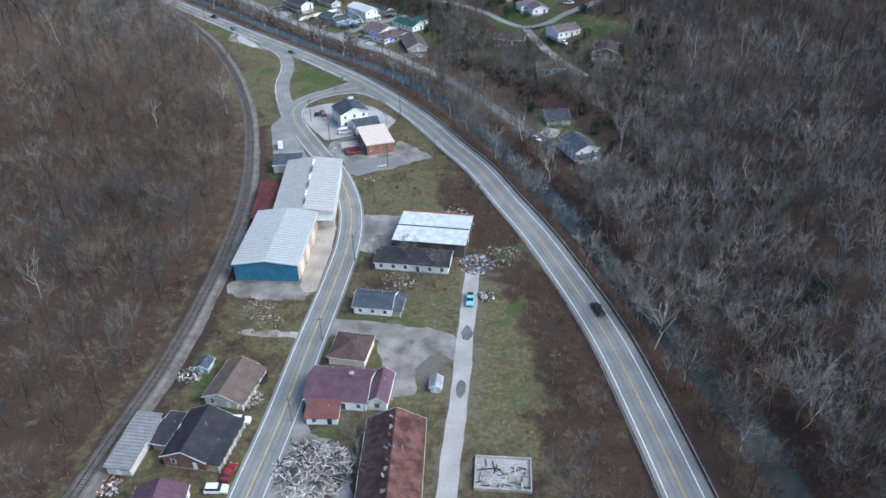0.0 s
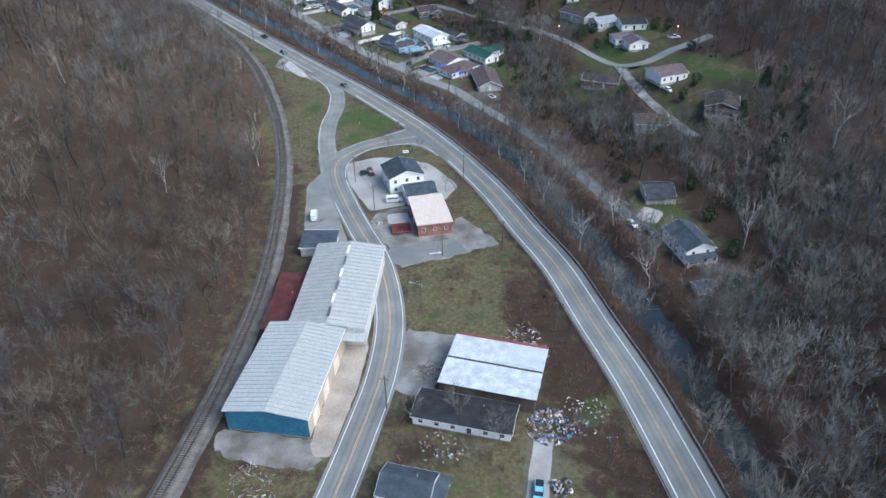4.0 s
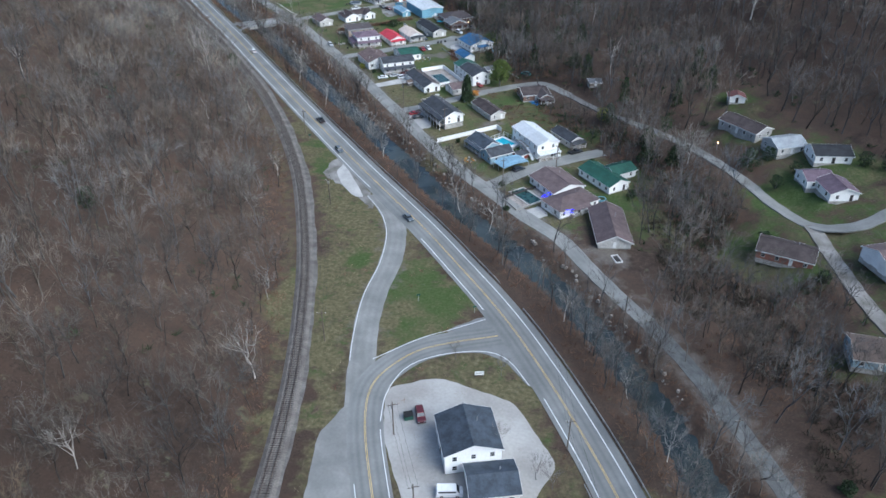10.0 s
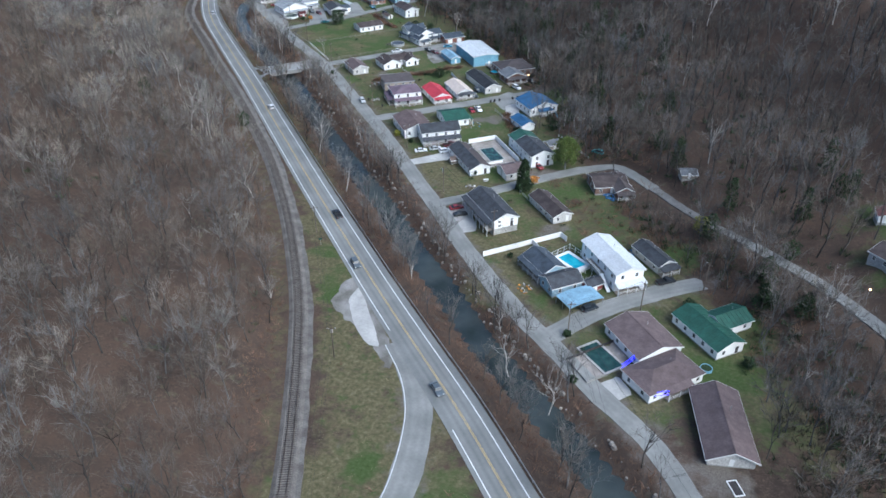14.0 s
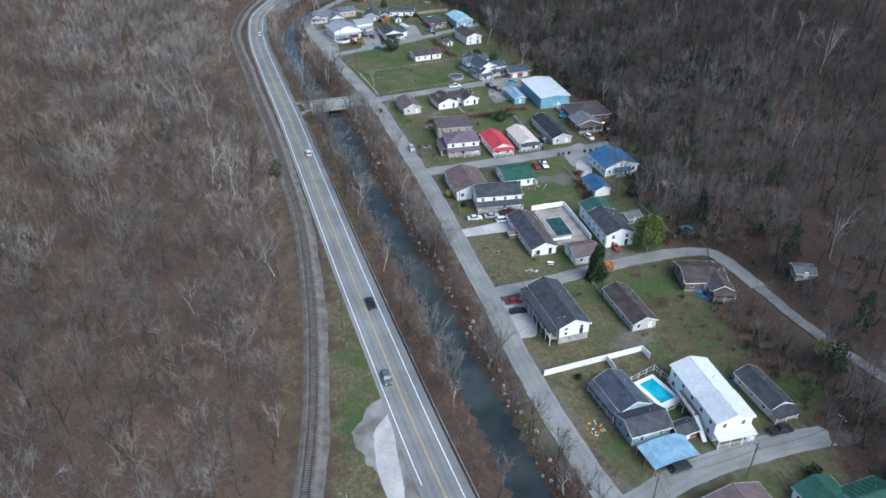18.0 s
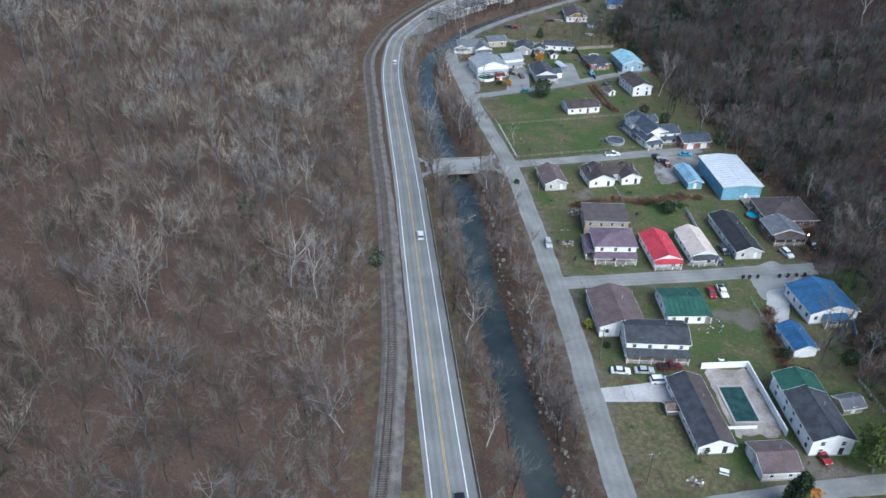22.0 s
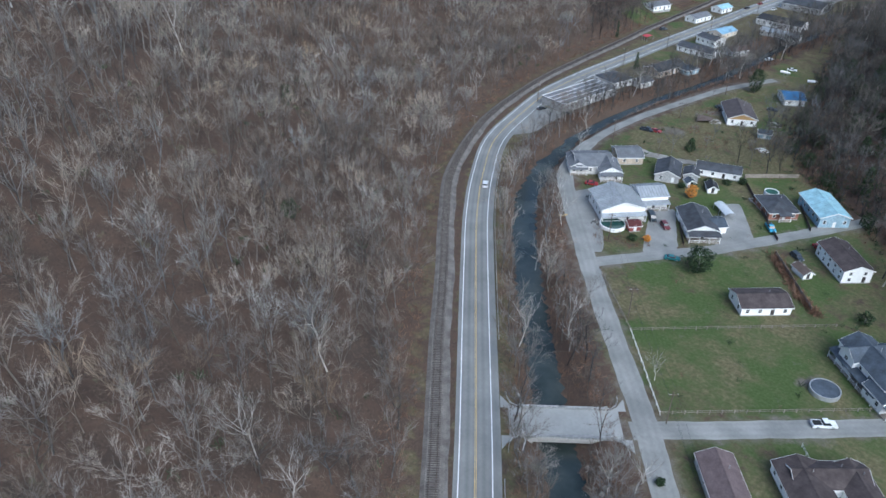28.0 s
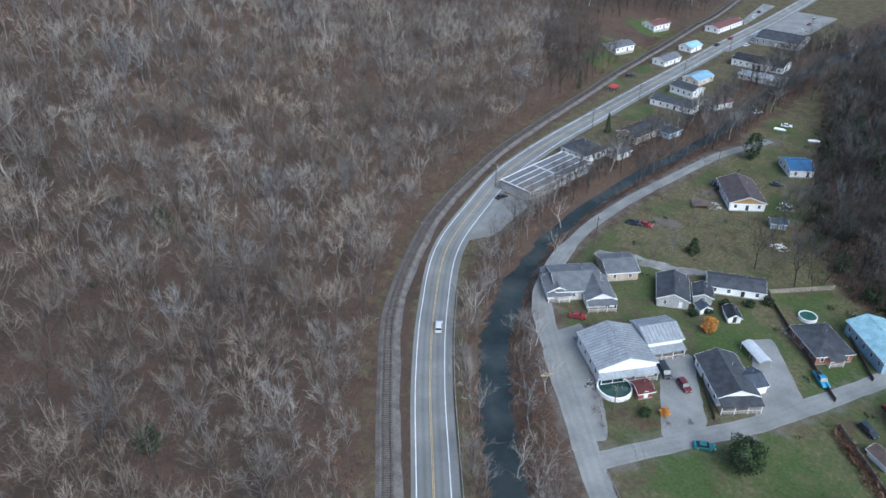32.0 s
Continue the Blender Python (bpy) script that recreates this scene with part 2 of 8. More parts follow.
WALL = {
    "white": WHITE,
    "cream": paint("cream_siding", (0.66, 0.58, 0.47), 0.1, grain=0.1),
    "tan": paint("tan_siding", (0.42, 0.35, 0.28), 0.12),
    "grey": paint("grey_siding", (0.36, 0.36, 0.36), 0.12),
    "lightgrey": paint("light_grey_siding", (0.52, 0.51, 0.49), 0.1),
    "brick": mat("red_brick", (0.22, 0.095, 0.07), (0.32, 0.155, 0.115), size=1.2, fine=16, grain=0.25),
    "darkbrick": mat("dark_brick", (0.14, 0.085, 0.07), (0.22, 0.14, 0.11), size=1.2, fine=16, grain=0.25),
    "barnblue": paint("barn_blue_metal", (0.045, 0.158, 0.255), 0.14, rough=0.6),
    "blue": paint("pale_blue_siding", (0.30, 0.42, 0.50), 0.12),
    "skyblue": paint("sky_blue_metal", (0.19, 0.37, 0.48), 0.1, rough=0.6),
    "wood": WOOD,
    "darkwood": paint("dark_wood", (0.09, 0.07, 0.06), 0.25),
    "redwood": paint("red_wood", (0.24, 0.07, 0.06), 0.2),
    "ochre": paint("ochre_siding", (0.42, 0.27, 0.12), 0.12),
}

# ---- mesh helpers ----
class Shape:
    """Collects corners and faces for one mesh."""

    def __init__(self):
        self.v, self.f = [], []

    def add(self, pts, faces):
        k = len(self.v)
        self.v += [tuple(p) for p in pts]
        self.f += [tuple(k + i for i in q) for q in faces]
        return self

    def box(self, x0, y0, z0, x1, y1, z1):
        p = [(x0, y0, z0), (x1, y0, z0), (x1, y1, z0), (x0, y1, z0), (x0, y0, z1), (x1, y0, z1), (x1, y1, z1), (x0, y1, z1)]
        return self.add(p, [(3, 2, 1, 0), (4, 5, 6, 7), (0, 1, 5, 4), (1, 2, 6, 5), (2, 3, 7, 6), (3, 0, 4, 7)])

    def slab(self, top, thick):
        """A plate with the given upper corners, thick downwards."""
        n = len(top)
        low = [(x, y, z - thick) for x, y, z in top]
        return self.add(list(top) + low, [tuple(range(n)), tuple(range(2 * n - 1, n - 1, -1))] + [(i, i + n, (i + 1) % n + n, (i + 1) % n) for i in range(n)])

    def prism(self, outline, axis, a, b):
        """An outline (two coordinates) drawn out along an axis from a to b."""
        put = {"x": lambda p, s: (s, p[0], p[1]), "y": lambda p, s: (p[0], s, p[1]), "z": lambda p, s: (p[0], p[1], s)}[axis]
        n = len(outline)
        return self.add([put(p, a) for p in outline] + [put(p, b) for p in outline], [tuple(range(n))[::-1], tuple(range(n, 2 * n))] + [(i, (i + 1) % n, (i + 1) % n + n, i + n) for i in range(n)])

    def tube(self, p, q, r, r2=None, n=6):
        p, q = Vector(p), Vector(q)
        r2 = r if r2 is None else r2
        side = (q - p).normalized().orthogonal().normalized()
        other = (q - p).normalized().cross(side)
        ring = [(math.cos(2 * math.pi * i / n), math.sin(2 * math.pi * i / n)) for i in range(n)]
        pts = [p + (side * c + other * s) * r for c, s in ring] + [q + (side * c + other * s) * r2 for c, s in ring]
        return self.add(pts, [tuple(range(n))[::-1], tuple(range(n, 2 * n))] + [(i, (i + 1) % n, (i + 1) % n + n, i + n) for i in range(n)])

    def mesh(self, name, material):
        me = bpy.data.meshes.new(name)
        me.from_pydata(self.v, [], self.f)
        me.materials.append(material)
        me.update()
        return me


def part(name, shape, material, parent, label="", at=None):
    """One mesh object under a thing or a part; shape may be a ready mesh."""
    me = shape if isinstance(shape, bpy.types.Mesh) else shape.mesh(name, material)
    ob = new(name, me)
    ob.parent = parent
    if at is not None:
        ob.matrix_basis = at
    if label:
        ob["label"] = label
    return ob


def thing(name, label, category, x, y, z=0.0, rot=0.0, group="", kind=""):
    ob = new(name)
    ob.empty_display_size = 0.5
    ob.matrix_basis = pose(x, y, z, 0, 0, rot)
    return tagged(ob, label, category, group, kind)


def solid(name, shape, material, label, category, group="", kind=""):
    return tagged(new(name, shape.mesh(name, material)), label, category, group, kind)


def quick_mesh(name, verts, faces, material, sides=3):
    """A large mesh straight from arrays."""
    me = bpy.data.meshes.new(name)
    verts, faces = np.asarray(verts, np.float32), np.asarray(faces, np.int32)
    me.vertices.add(len(verts)), me.loops.add(faces.size), me.polygons.add(len(faces))
    me.vertices.foreach_set("co", verts.ravel())
    me.loops.foreach_set("vertex_index", faces.ravel())
    me.polygons.foreach_set("loop_start", np.arange(0, faces.size, sides, dtype=np.int32))
    me.update(calc_edges=True)
    for m in material if isinstance(material, (list, tuple)) else [material]:
        me.materials.append(m)
    return me


def glide(line, step):
    """A smooth line through the given points, cut into equal steps."""
    p = np.array([line[0], *line, line[-1]], float)
    p[0], p[-1] = 2 * p[1] - p[2], 2 * p[-2] - p[-3]
    out = []
    for i in range(1, len(p) - 2):
        s = np.linspace(0, 1, 24, endpoint=False)[:, None]
        a, b, c, d = p[i - 1 : i + 3]
        out.append(0.5 * (2 * b + (c - a) * s + (2 * a - 5 * b + 4 * c - d) * s**2 + (3 * b - a - 3 * c + d) * s**3))
    q = np.vstack(out + [p[-2:-1]])
    run = np.r_[0, np.cumsum(np.hypot(*np.diff(q, axis=0).T))]
    at = np.linspace(0, run[-1], max(2, int(run[-1] / step) + 1))
    return np.c_[np.interp(at, run, q[:, 0]), np.interp(at, run, q[:, 1])]


def normals(q):
    d = np.gradient(q, axis=0)
    d /= np.hypot(d[:, 0], d[:, 1])[:, None]
    return np.c_[-d[:, 1], d[:, 0]]


def ribbon(q, left, right, z, thick=0.25, drape=False):
    """A strip along a line, from left to right of it (metres, left is plus), with thickness."""
    n = normals(q)
    left, right = np.broadcast_to(left, len(q)), np.broadcast_to(right, len(q))
    a, b = q + n * left[:, None], q + n * right[:, None]
    za = height(a) + z if drape else np.full(len(q), z)
    zb = height(b) + z if drape else np.full(len(q), z)
    if drape:
        za = zb = height(q) + z
    k = len(q)
    v = np.vstack([np.c_[a, za], np.c_[b, zb], np.c_[a, za - thick], np.c_[b, zb - thick]])
    f = []
    for i in range(k - 1):
        f += [(i, i + k, i + k + 1, i + 1), (i + 1, i + 1 + 2 * k, i + 2 * k, i), (i + k, i + 3 * k, i + 3 * k + 1, i + 1 + k)]
    f += [(0, 2 * k, 3 * k, k), (k - 1, 2 * k - 1, 4 * k - 1, 3 * k - 1)]
    s = Shape()
    s.v, s.f = [tuple(p) for p in v], f
    return s


# ---- the lie of the land ----
RAIL = [(-80,-150),(-73,-30),(-69,60),(-68,100),(-66,125),(-63,150),(-62,178),(-62.9,206),(-66,236.5),(-72.3,267.5),(-82.8,304.6),(-95.4,337.5),(-109.3,367.5),(-129,403.4),(-146.2,429.1),(-163.8,452.5),(-187.4,480.6),(-213.5,507.5),(-243,537),(-278,570),(-301,592.5),(-326,616),(-349,640),(-370.6,674),(-381.6,698.6),(-391,728.5),(-395.8,748),(-399.8,772),(-403.4,798),(-407.5,828),(-412.5,861),(-416,893),(-420,930),(-426,976),(-430,1019),(-445,1100),(-470,1200)]
EDGE = [(104,-180),(97,-60),(97,60),(94,120),(82,165),(70,205),(68,250),(72,292),(48,335),(18,385),(-4,420),(-25,452),(-65,505),(-100,560),(-140,628),(-198,690),(-230,718),(-258,738),(-276,764),(-287,800),(-298,835),(-308,870),(-316,895),(-326,930),(-330,1000),(-340,1200)]
CREEK = [(90,-180),(84,-60),(83,60),(79,120),(76.5,140),(70,156),(63,175),(53,205),(44,233),(33,258),(24,281),(12,306),(0,329),(-15,350),(-30,369),(-48,386),(-63,398.5),(-80,413),(-98,432),(-116,449),(-132,467),(-150,484),(-168,501),(-190,522.5),(-206,540),(-222,557),(-240,572),(-258,588),(-280,608),(-302,629),(-320,650),(-333,676),(-342,705),(-344,735),(-344,772),(-340,818),(-344,886),(-343,932),(-335,1000),(-330,1200)]
def signed(P, line):
    """Distance of points from a line, positive on its left, and the way along it."""
    P = np.asarray(P, float); best = np.full(len(P), 1e9); sgn = np.zeros(len(P)); along = np.zeros(len(P)); run = 0.0
    for a, b in zip(np.array(line[:-1], float), np.array(line[1:], float)):
        d = b - a; n = np.hypot(*d); d = d / n
        v = P - a; s = np.clip(v @ d, 0, n); q = v - s[:, None] * d
        r = np.hypot(q[:, 0], q[:, 1]); k = r < best - 1e-9
        best[k] = r[k]; sgn[k] = np.where(d[0] * v[k, 1] - d[1] * v[k, 0] >= 0, 1, -1); along[k] = run + s[k]; run += n
    return best * sgn, along
def smooth(x, a, b):
    t = np.clip((np.asarray(x, float) - a) / (b - a), 0, 1); return t * t * (3 - 2 * t)
def height(P):
    P = np.atleast_2d(np.asarray(P, float)); x, y = P[:, 0], P[:, 1]
    dl, sl = signed(P, RAIL); de, se = signed(P, EDGE); dc, sc = signed(P, CREEK)
    d = 420 * np.tanh(np.maximum(dl - 5.5, 0) / 420)
    slope = 0.26 + 0.30 * smooth(y, 215, 300) - 0.17 * smooth(y, 530, 610) - 0.14 * smooth(y, 690, 800)
    roll = 3.0 * np.sin(x / 37.0 + 0.6 * np.sin(y / 53.0)) * np.sin(y / 41.0 + 1.0) + 1.5 * np.sin(x / 17.0 + y / 23.0)
    z = slope * d * smooth(d, -6, 14) + roll * smooth(d, 8, 60)
    e = 420 * np.tanh(np.maximum(-de, 0) / 420)
    steep = 1 - smooth(y, 285, 335)
    z += (0.27 + 0.04 * steep) * e * smooth(e, -6, 16) + 0.26 * np.maximum(e - 75, 0) + roll * smooth(e, 25, 80)
    c = np.abs(dc) + 1.6 * smooth(y, 668, 695)
    z += -3.3 * (1 - smooth(c, 3.2, 8.6))
    return z
HWY = [(64,-150),(64,-20),(62,60),(59.5,95),(56,119),(52.6,140),(48.6,162),(44.3,179),(39,196),(32,216.5),(23.5,237),(14,260.5),(3.5,279.5),(-8,301),(-21.5,322),(-34.5,340),(-46,354),(-61,370),(-77,386.5),(-95,403.5),(-113,420.5),(-133,440),(-161,467.5),(-184,490.5),(-214,520.5),(-244.5,551),(-279,584.5),(-301,606),(-320,625),(-339.5,647),(-359,673.5),(-371.5,704),(-379.8,729),(-383.7,752),(-385.9,775),(-387.1,798),(-388.8,824),(-390.2,851),(-391.2,880),(-392.9,914),(-394.7,950),(-395.6,989),(-396.6,1031),(-402,1130)]
OLD = [(-52,-150),(-44,-40),(-37,60),(-33.5,95),(-32,117),(-30.2,137),(-28.8,161),(-26.8,190),(-26.2,212),(-29,233),(-37,256),(-47,273),(-56,289),(-63,303),(-66.3,314),(-65,322),(-60,330.5),(-52,336.5),(-44,341),(-37,345.5)]
BRANCH = [(-66.5,308),(-71,320),(-75.5,334),(-79,349),(-80.5,365),(-84.5,381),(-91,393),(-100,403)]
VROAD = [(66,262),(55,270),(43,281),(36,291.5),(26,309),(16,327),(6,343),(-6,359),(-20,374.5),(-34,392),(-49,404),(-63,416.5),(-77,428.5),(-98,450),(-117,472),(-135,492),(-157,517),(-175,536),(-197,558.5),(-222,583.5),(-251,608),(-272,626),(-288,640.5),(-304,655),(-321,673),(-330,696),(-333.5,718),(-333.5,743),(-331,770),(-327,801),(-318,830)]
S1 = [(-64,420),(-54,435.5),(-40,450.5),(-28.4,459.6)]
S2 = [(-119,472),(-106,485.5),(-94,499.5),(-78,516),(-69,521),(-62,518),(-50.5,506),(-35,490),(-18,476),(0,459.5),(16,439.5),(28,420),(37.5,409.5),(49,409),(60,417),(78,428)]
E2 = [(37,410),(42,393),(48,375),(56,357),(62,345)]
S3 = [(-172,529),(-153.5,547.5),(-132,569),(-112,589)]
S4 = [(-226,582),(-213,597),(-201,611),(-185,630),(-174,643)]
S5 = [(-276,629),(-263.5,650),(-254,665.5),(-245.5,683.5),(-237,702.5),(-229,720)]
LANE = [(7,95),(8.2,117),(9.3,135),(10.5,153),(10.9,166),(11.8,181),(12.5,196)]
LANE2 = [(-25,169.5),(-16.5,169),(-7,167.5),(3,164.5),(10,160)]
LINES = {k: glide(v, 4.0) for k, v in dict(hwy=HWY, old=OLD, branch=BRANCH, vroad=VROAD, s1=S1, s2=S2, e2=E2, s3=S3, s4=S4, s5=S5, lane=LANE).items()}


def near_any(P, names, reach):
    hit = np.zeros(len(P), bool)
    for k in names:
        hit |= np.abs(signed(P, LINES[k])[0]) < reach
    return hit


def spots(P, rows):
    """How far points lie within soft round patches (x, y, radius)."""
    w = np.zeros(len(P))
    x, y = P[:, 0], P[:, 1]
    P = P + np.c_[np.sin(y / 3.1 + 1) + np.sin((x + y) / 6.3), np.sin(x / 2.7) + np.sin((x - y) / 5.1 + 2)] * 1.5
    for x, y, r in rows:
        w = np.maximum(w, 1 - smooth(np.hypot(P[:, 0] - x, P[:, 1] - y), 0.75 * r, 1.25 * r))
    return w


# green yards, in rounds of x, y, radius
SOUTH_LAWNS = [(-20, 131, 4), (-44, 139, 5), (-50, 148, 5), (24, 148, 4), (-4, 171, 4), (-14, 172, 5), (28, 178, 4), (22, 206, 5), (55, 276, 7), (48, 290, 9), (-30, 292, 4), (44, 306, 9), (-62, 340, 8), (-66, 347, 9), (-60, 352, 9), (-70, 352, 8), (-72, 362, 7), (-92, 365, 5)]
RIVERSIDE_LAWNS = [(80, 388, 9), (70, 400, 11), (20, 400, 8), (-40, 402, 8), (-118, 416, 8), (-30, 420, 10), (-18, 420, 7), (-126, 424, 6), (30, 425, 10), (-28, 425, 10), (-22, 428, 9), (40, 428, 9), (-136, 434, 5), (-18, 440, 7), (48, 440, 12), (-36, 440, 7), (-62, 467, 8), (-38, 470, 8)]
MIDDLE_LAWNS = [(-70, 474, 6), (-88, 496, 9), (-72, 500, 8), (-110, 500, 8), (-95, 512, 9), (-110, 530, 9), (-130, 530, 8), (-90, 535, 8), (-160, 545, 7), (-120, 548, 14), (-125, 560, 10), (-135, 560, 9), (-200, 570, 7), (-105, 580, 8), (-160, 583, 6), (-180, 585, 9), (-170, 590, 10), (-150, 595, 8)]
UPPER_LAWNS = [(-160, 600, 9), (-178, 606, 11), (-240, 610, 14), (-190, 612, 12), (-215, 612, 10), (-232, 617, 17), (-200, 622, 12), (-244, 630, 10), (-218, 634, 16), (-256, 636, 9), (-205, 645, 10), (-262, 646, 6), (-240, 655, 14), (-225, 665, 10), (-250, 690, 12), (-256, 690, 5), (-272, 690, 6)]
NORTH_LAWNS = [(-268, 698, 9), (-232, 700, 10), (-244, 700, 9), (-300, 706, 6), (-250, 714, 10), (-272, 716, 7), (-262, 722, 8), (-290, 775, 5), (-312, 806, 6), (-375, 820, 8), (-372, 850, 10), (-405, 850, 7), (-320, 850, 9), (-340, 870, 8), (-404, 880, 7), (-428, 872, 12), (-431, 900, 14), (-438, 946, 14)]
LUSH = SOUTH_LAWNS + RIVERSIDE_LAWNS + MIDDLE_LAWNS + UPPER_LAWNS + NORTH_LAWNS
SOUTH_MEADOWS = [(20, 136, 10), (0, 148, 7), (24, 150, 16), (-38, 165, 9), (22, 170, 15), (-44, 172, 11), (-5, 175, 11), (2, 186, 9), (18, 190, 12), (26, 205, 11), (4, 236, 10), (-10, 240, 16), (-2, 248, 14), (-15, 250, 10), (-5, 292, 10), (-80, 302, 6), (-84, 322, 8), (-40, 326, 7)]
MIDDLE_MEADOWS = [(-30, 330, 8), (-78, 335, 9), (-68, 335, 7), (-96, 340, 12), (-72, 345, 9), (-60, 355, 9), (-76, 355, 8), (-92, 356, 12), (-88, 372, 11), (-88, 385, 10), (-100, 388, 10), (-108, 398, 9), (-112, 405, 9), (-120, 415, 8), (-135, 428, 8), (-84, 440, 12), (-150, 445, 5), (-90, 455, 10)]
NORTH_MEADOWS = [(-292, 738, 16), (-306, 745, 12), (-278, 730, 9), (-80, 455, 9), (-98, 462, 9), (-118, 490, 9), (-127, 497, 13), (-120, 540, 9), (-195, 570, 6), (-258, 622, 6), (-260, 706, 8), (-315, 722, 9), (-285, 728, 13), (-300, 730, 14), (-275, 745, 10), (-290, 745, 12), (-305, 752, 10), (-318, 765, 9), (-300, 785, 10), (-318, 800, 9), (-320, 830, 10)]
STRAW = SOUTH_MEADOWS + MIDDLE_MEADOWS + NORTH_MEADOWS


CLEAR_EAST = [(40,425,21),(55,395,17),(30,400,17),(60,375,14),(72,362,15),(47,357,10),(78,390,13),(34,452,14),(20,466,12),(16,488,11),(52,415,14),(46,448,10)]


WEEDY = [(-281, 646, 7), (-291, 654, 4), (-274, 648, 6), (-262, 664, 4), (-44, 160, 8), (-40, 170, 9), (-50, 170, 8), (-46, 178, 6), (-36, 158, 6), (-16, 189, 6), (-2, 188, 5), (8, 252, 6), (-12, 256, 5), (6, 240, 6), (30, 110, 12), (34, 132, 10), (33, 152, 8), (34, 172, 8), (30, 192, 7), (-62, 480, 9), (-70, 487, 7), (-54, 489, 8), (-50, 475, 7), (-88, 506, 6), (-60, 466, 5)]
EARTHY = [(-317, 737, 5), (-313, 769, 5), (-205, 629, 4), (-190, 583, 4), (-178, 590, 4), (-97, 505, 5), (-90, 508, 5), (-123, 549, 6), (-114, 556, 5), (-76, 472, 5), (-18, 388, 6), (-70, 443, 5), (0, 150, 5), (-9, 168, 4), (6, 157, 5)]


def cover(P):
    """Grass, dry grass and bare earth at points, 0 to 1."""
    dl = signed(P, RAIL)[0]
    de = signed(P, EDGE)[0]
    dh = signed(P, LINES["hwy"])[0]
    dv = signed(P, LINES["vroad"])[0]
    lush, straw = np.maximum(spots(P, LUSH), 0.55 * spots(P, CLEAR_EAST)), spots(P, STRAW)
    yard = (smooth(-dv, 2, 5) * smooth(de, -2, 6) * smooth(P[:, 1], 385, 410)) * (0.56 - 0.6 * straw)
    straw = straw * 1.2
    straw = np.maximum(straw, 0.62 * smooth(de, -4, 6) * smooth(-dl, 3, 9) * np.maximum(smooth(dh, 4, 7), smooth(P[:, 1], 390, 410)) * smooth(np.abs(signed(P, CREEK)[0]), 12, 18))
    straw = np.maximum(straw, 0.6 * (smooth(-dl, 3.5, 6) * (1 - smooth(-dl, 16, 24))) * smooth(P[:, 1], 290, 320))
    straw = np.maximum(straw, 0.5 * smooth(dl, 1.5, 3) * (1 - smooth(dl, 4.5, 9)))
    straw = straw * (1 - 0.85 * smooth(dh, 5, 7) * (1 - smooth(dh, 17, 26)) * (1 - smooth(P[:, 1], 240, 270)))
    straw = straw * (1 - 0.4 * spots(P, WEEDY))
    lush = lush * (1 - 0.6 * spots(P, WEEDY))
    bare = (1 - smooth(np.abs(dv), 2.0, 8.5)) * 0.52
    bare = np.maximum(bare, 0.75 * spots(P, EARTHY))
    for k in ("s1", "s3", "s4", "s5", "lane", "branch"):
        bare = np.maximum(bare, 0.5 * (1 - smooth(np.abs(signed(P, LINES[k])[0]), 2.0, 7.0)))
    return np.clip(np.maximum(lush, yard), 0, 1), np.clip(straw, 0, 1), np.clip(bare, 0, 1)


def litter_dimming(P):
    """How dark the leaf litter is painted: southern slopes most, eastern slope's shade too."""
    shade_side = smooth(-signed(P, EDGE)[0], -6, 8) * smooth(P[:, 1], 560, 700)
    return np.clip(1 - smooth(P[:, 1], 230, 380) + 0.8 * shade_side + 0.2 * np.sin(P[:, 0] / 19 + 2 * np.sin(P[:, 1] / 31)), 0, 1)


def ground():
    def cuts(a, b, step, far):
        core = np.arange(a, b + 0.1, step)
        grow = np.cumsum(step * 1.45 ** np.arange(1, 16))
        grow = grow[grow < far]
        return np.r_[a - grow[::-1], core, b + grow]

    xs, ys = cuts(-560, 200, 3.1, 2200), cuts(60, 1060, 3.1, 2200)
    X, Y = np.meshgrid(xs, ys)
    P = np.c_[X.ravel(), Y.ravel()]
    z = height(P)
    flat = (np.abs(signed(P, LINES["hwy"])[0]) < 9) | (np.abs(signed(P, RAIL)[0]) < 6)
    rough = sum(np.sin(P[:, 0] * a + P[:, 1] * b + c) for a, b, c in ((0.31, 0.17, 0), (-0.22, 0.41, 2), (0.53, -0.37, 4), (0.71, 0.59, 1))) / 2.4
    z += np.where(flat, 0, rough * 0.9 * smooth(z, 0.8, 3.0))
    for k in ("s2", "e2"):
        d, s = signed(P, LINES[k])
        run = np.r_[0, np.cumsum(np.hypot(*np.diff(LINES[k], axis=0).T))]
        bed = np.interp(s, run, height(LINES[k]))
        w = 1 - smooth(np.abs(d), 4.5, 9)
        z = z * (1 - w) + (bed - 0.2) * w
    nx, ny = len(xs), len(ys)
    i = (np.arange(ny - 1)[:, None] * nx + np.arange(nx - 1)).ravel()
    me = quick_mesh("ground", np.c_[P, z], np.c_[i, i + 1, i + nx + 1, i + nx], GROUND, 4)
    lush, straw, bare = cover(P)
    att = me.color_attributes.new("cover", "FLOAT_COLOR", "POINT")
    att.data.foreach_set("color", np.c_[lush, straw, bare, litter_dimming(P)].astype(np.float32).ravel())
    me.polygons.foreach_set("use_smooth", np.ones(len(me.polygons), bool))
    return tagged(new("ground", me), "valley floor and slopes with grass, dry weeds and brown leaf litter", "ground", kind="structure")


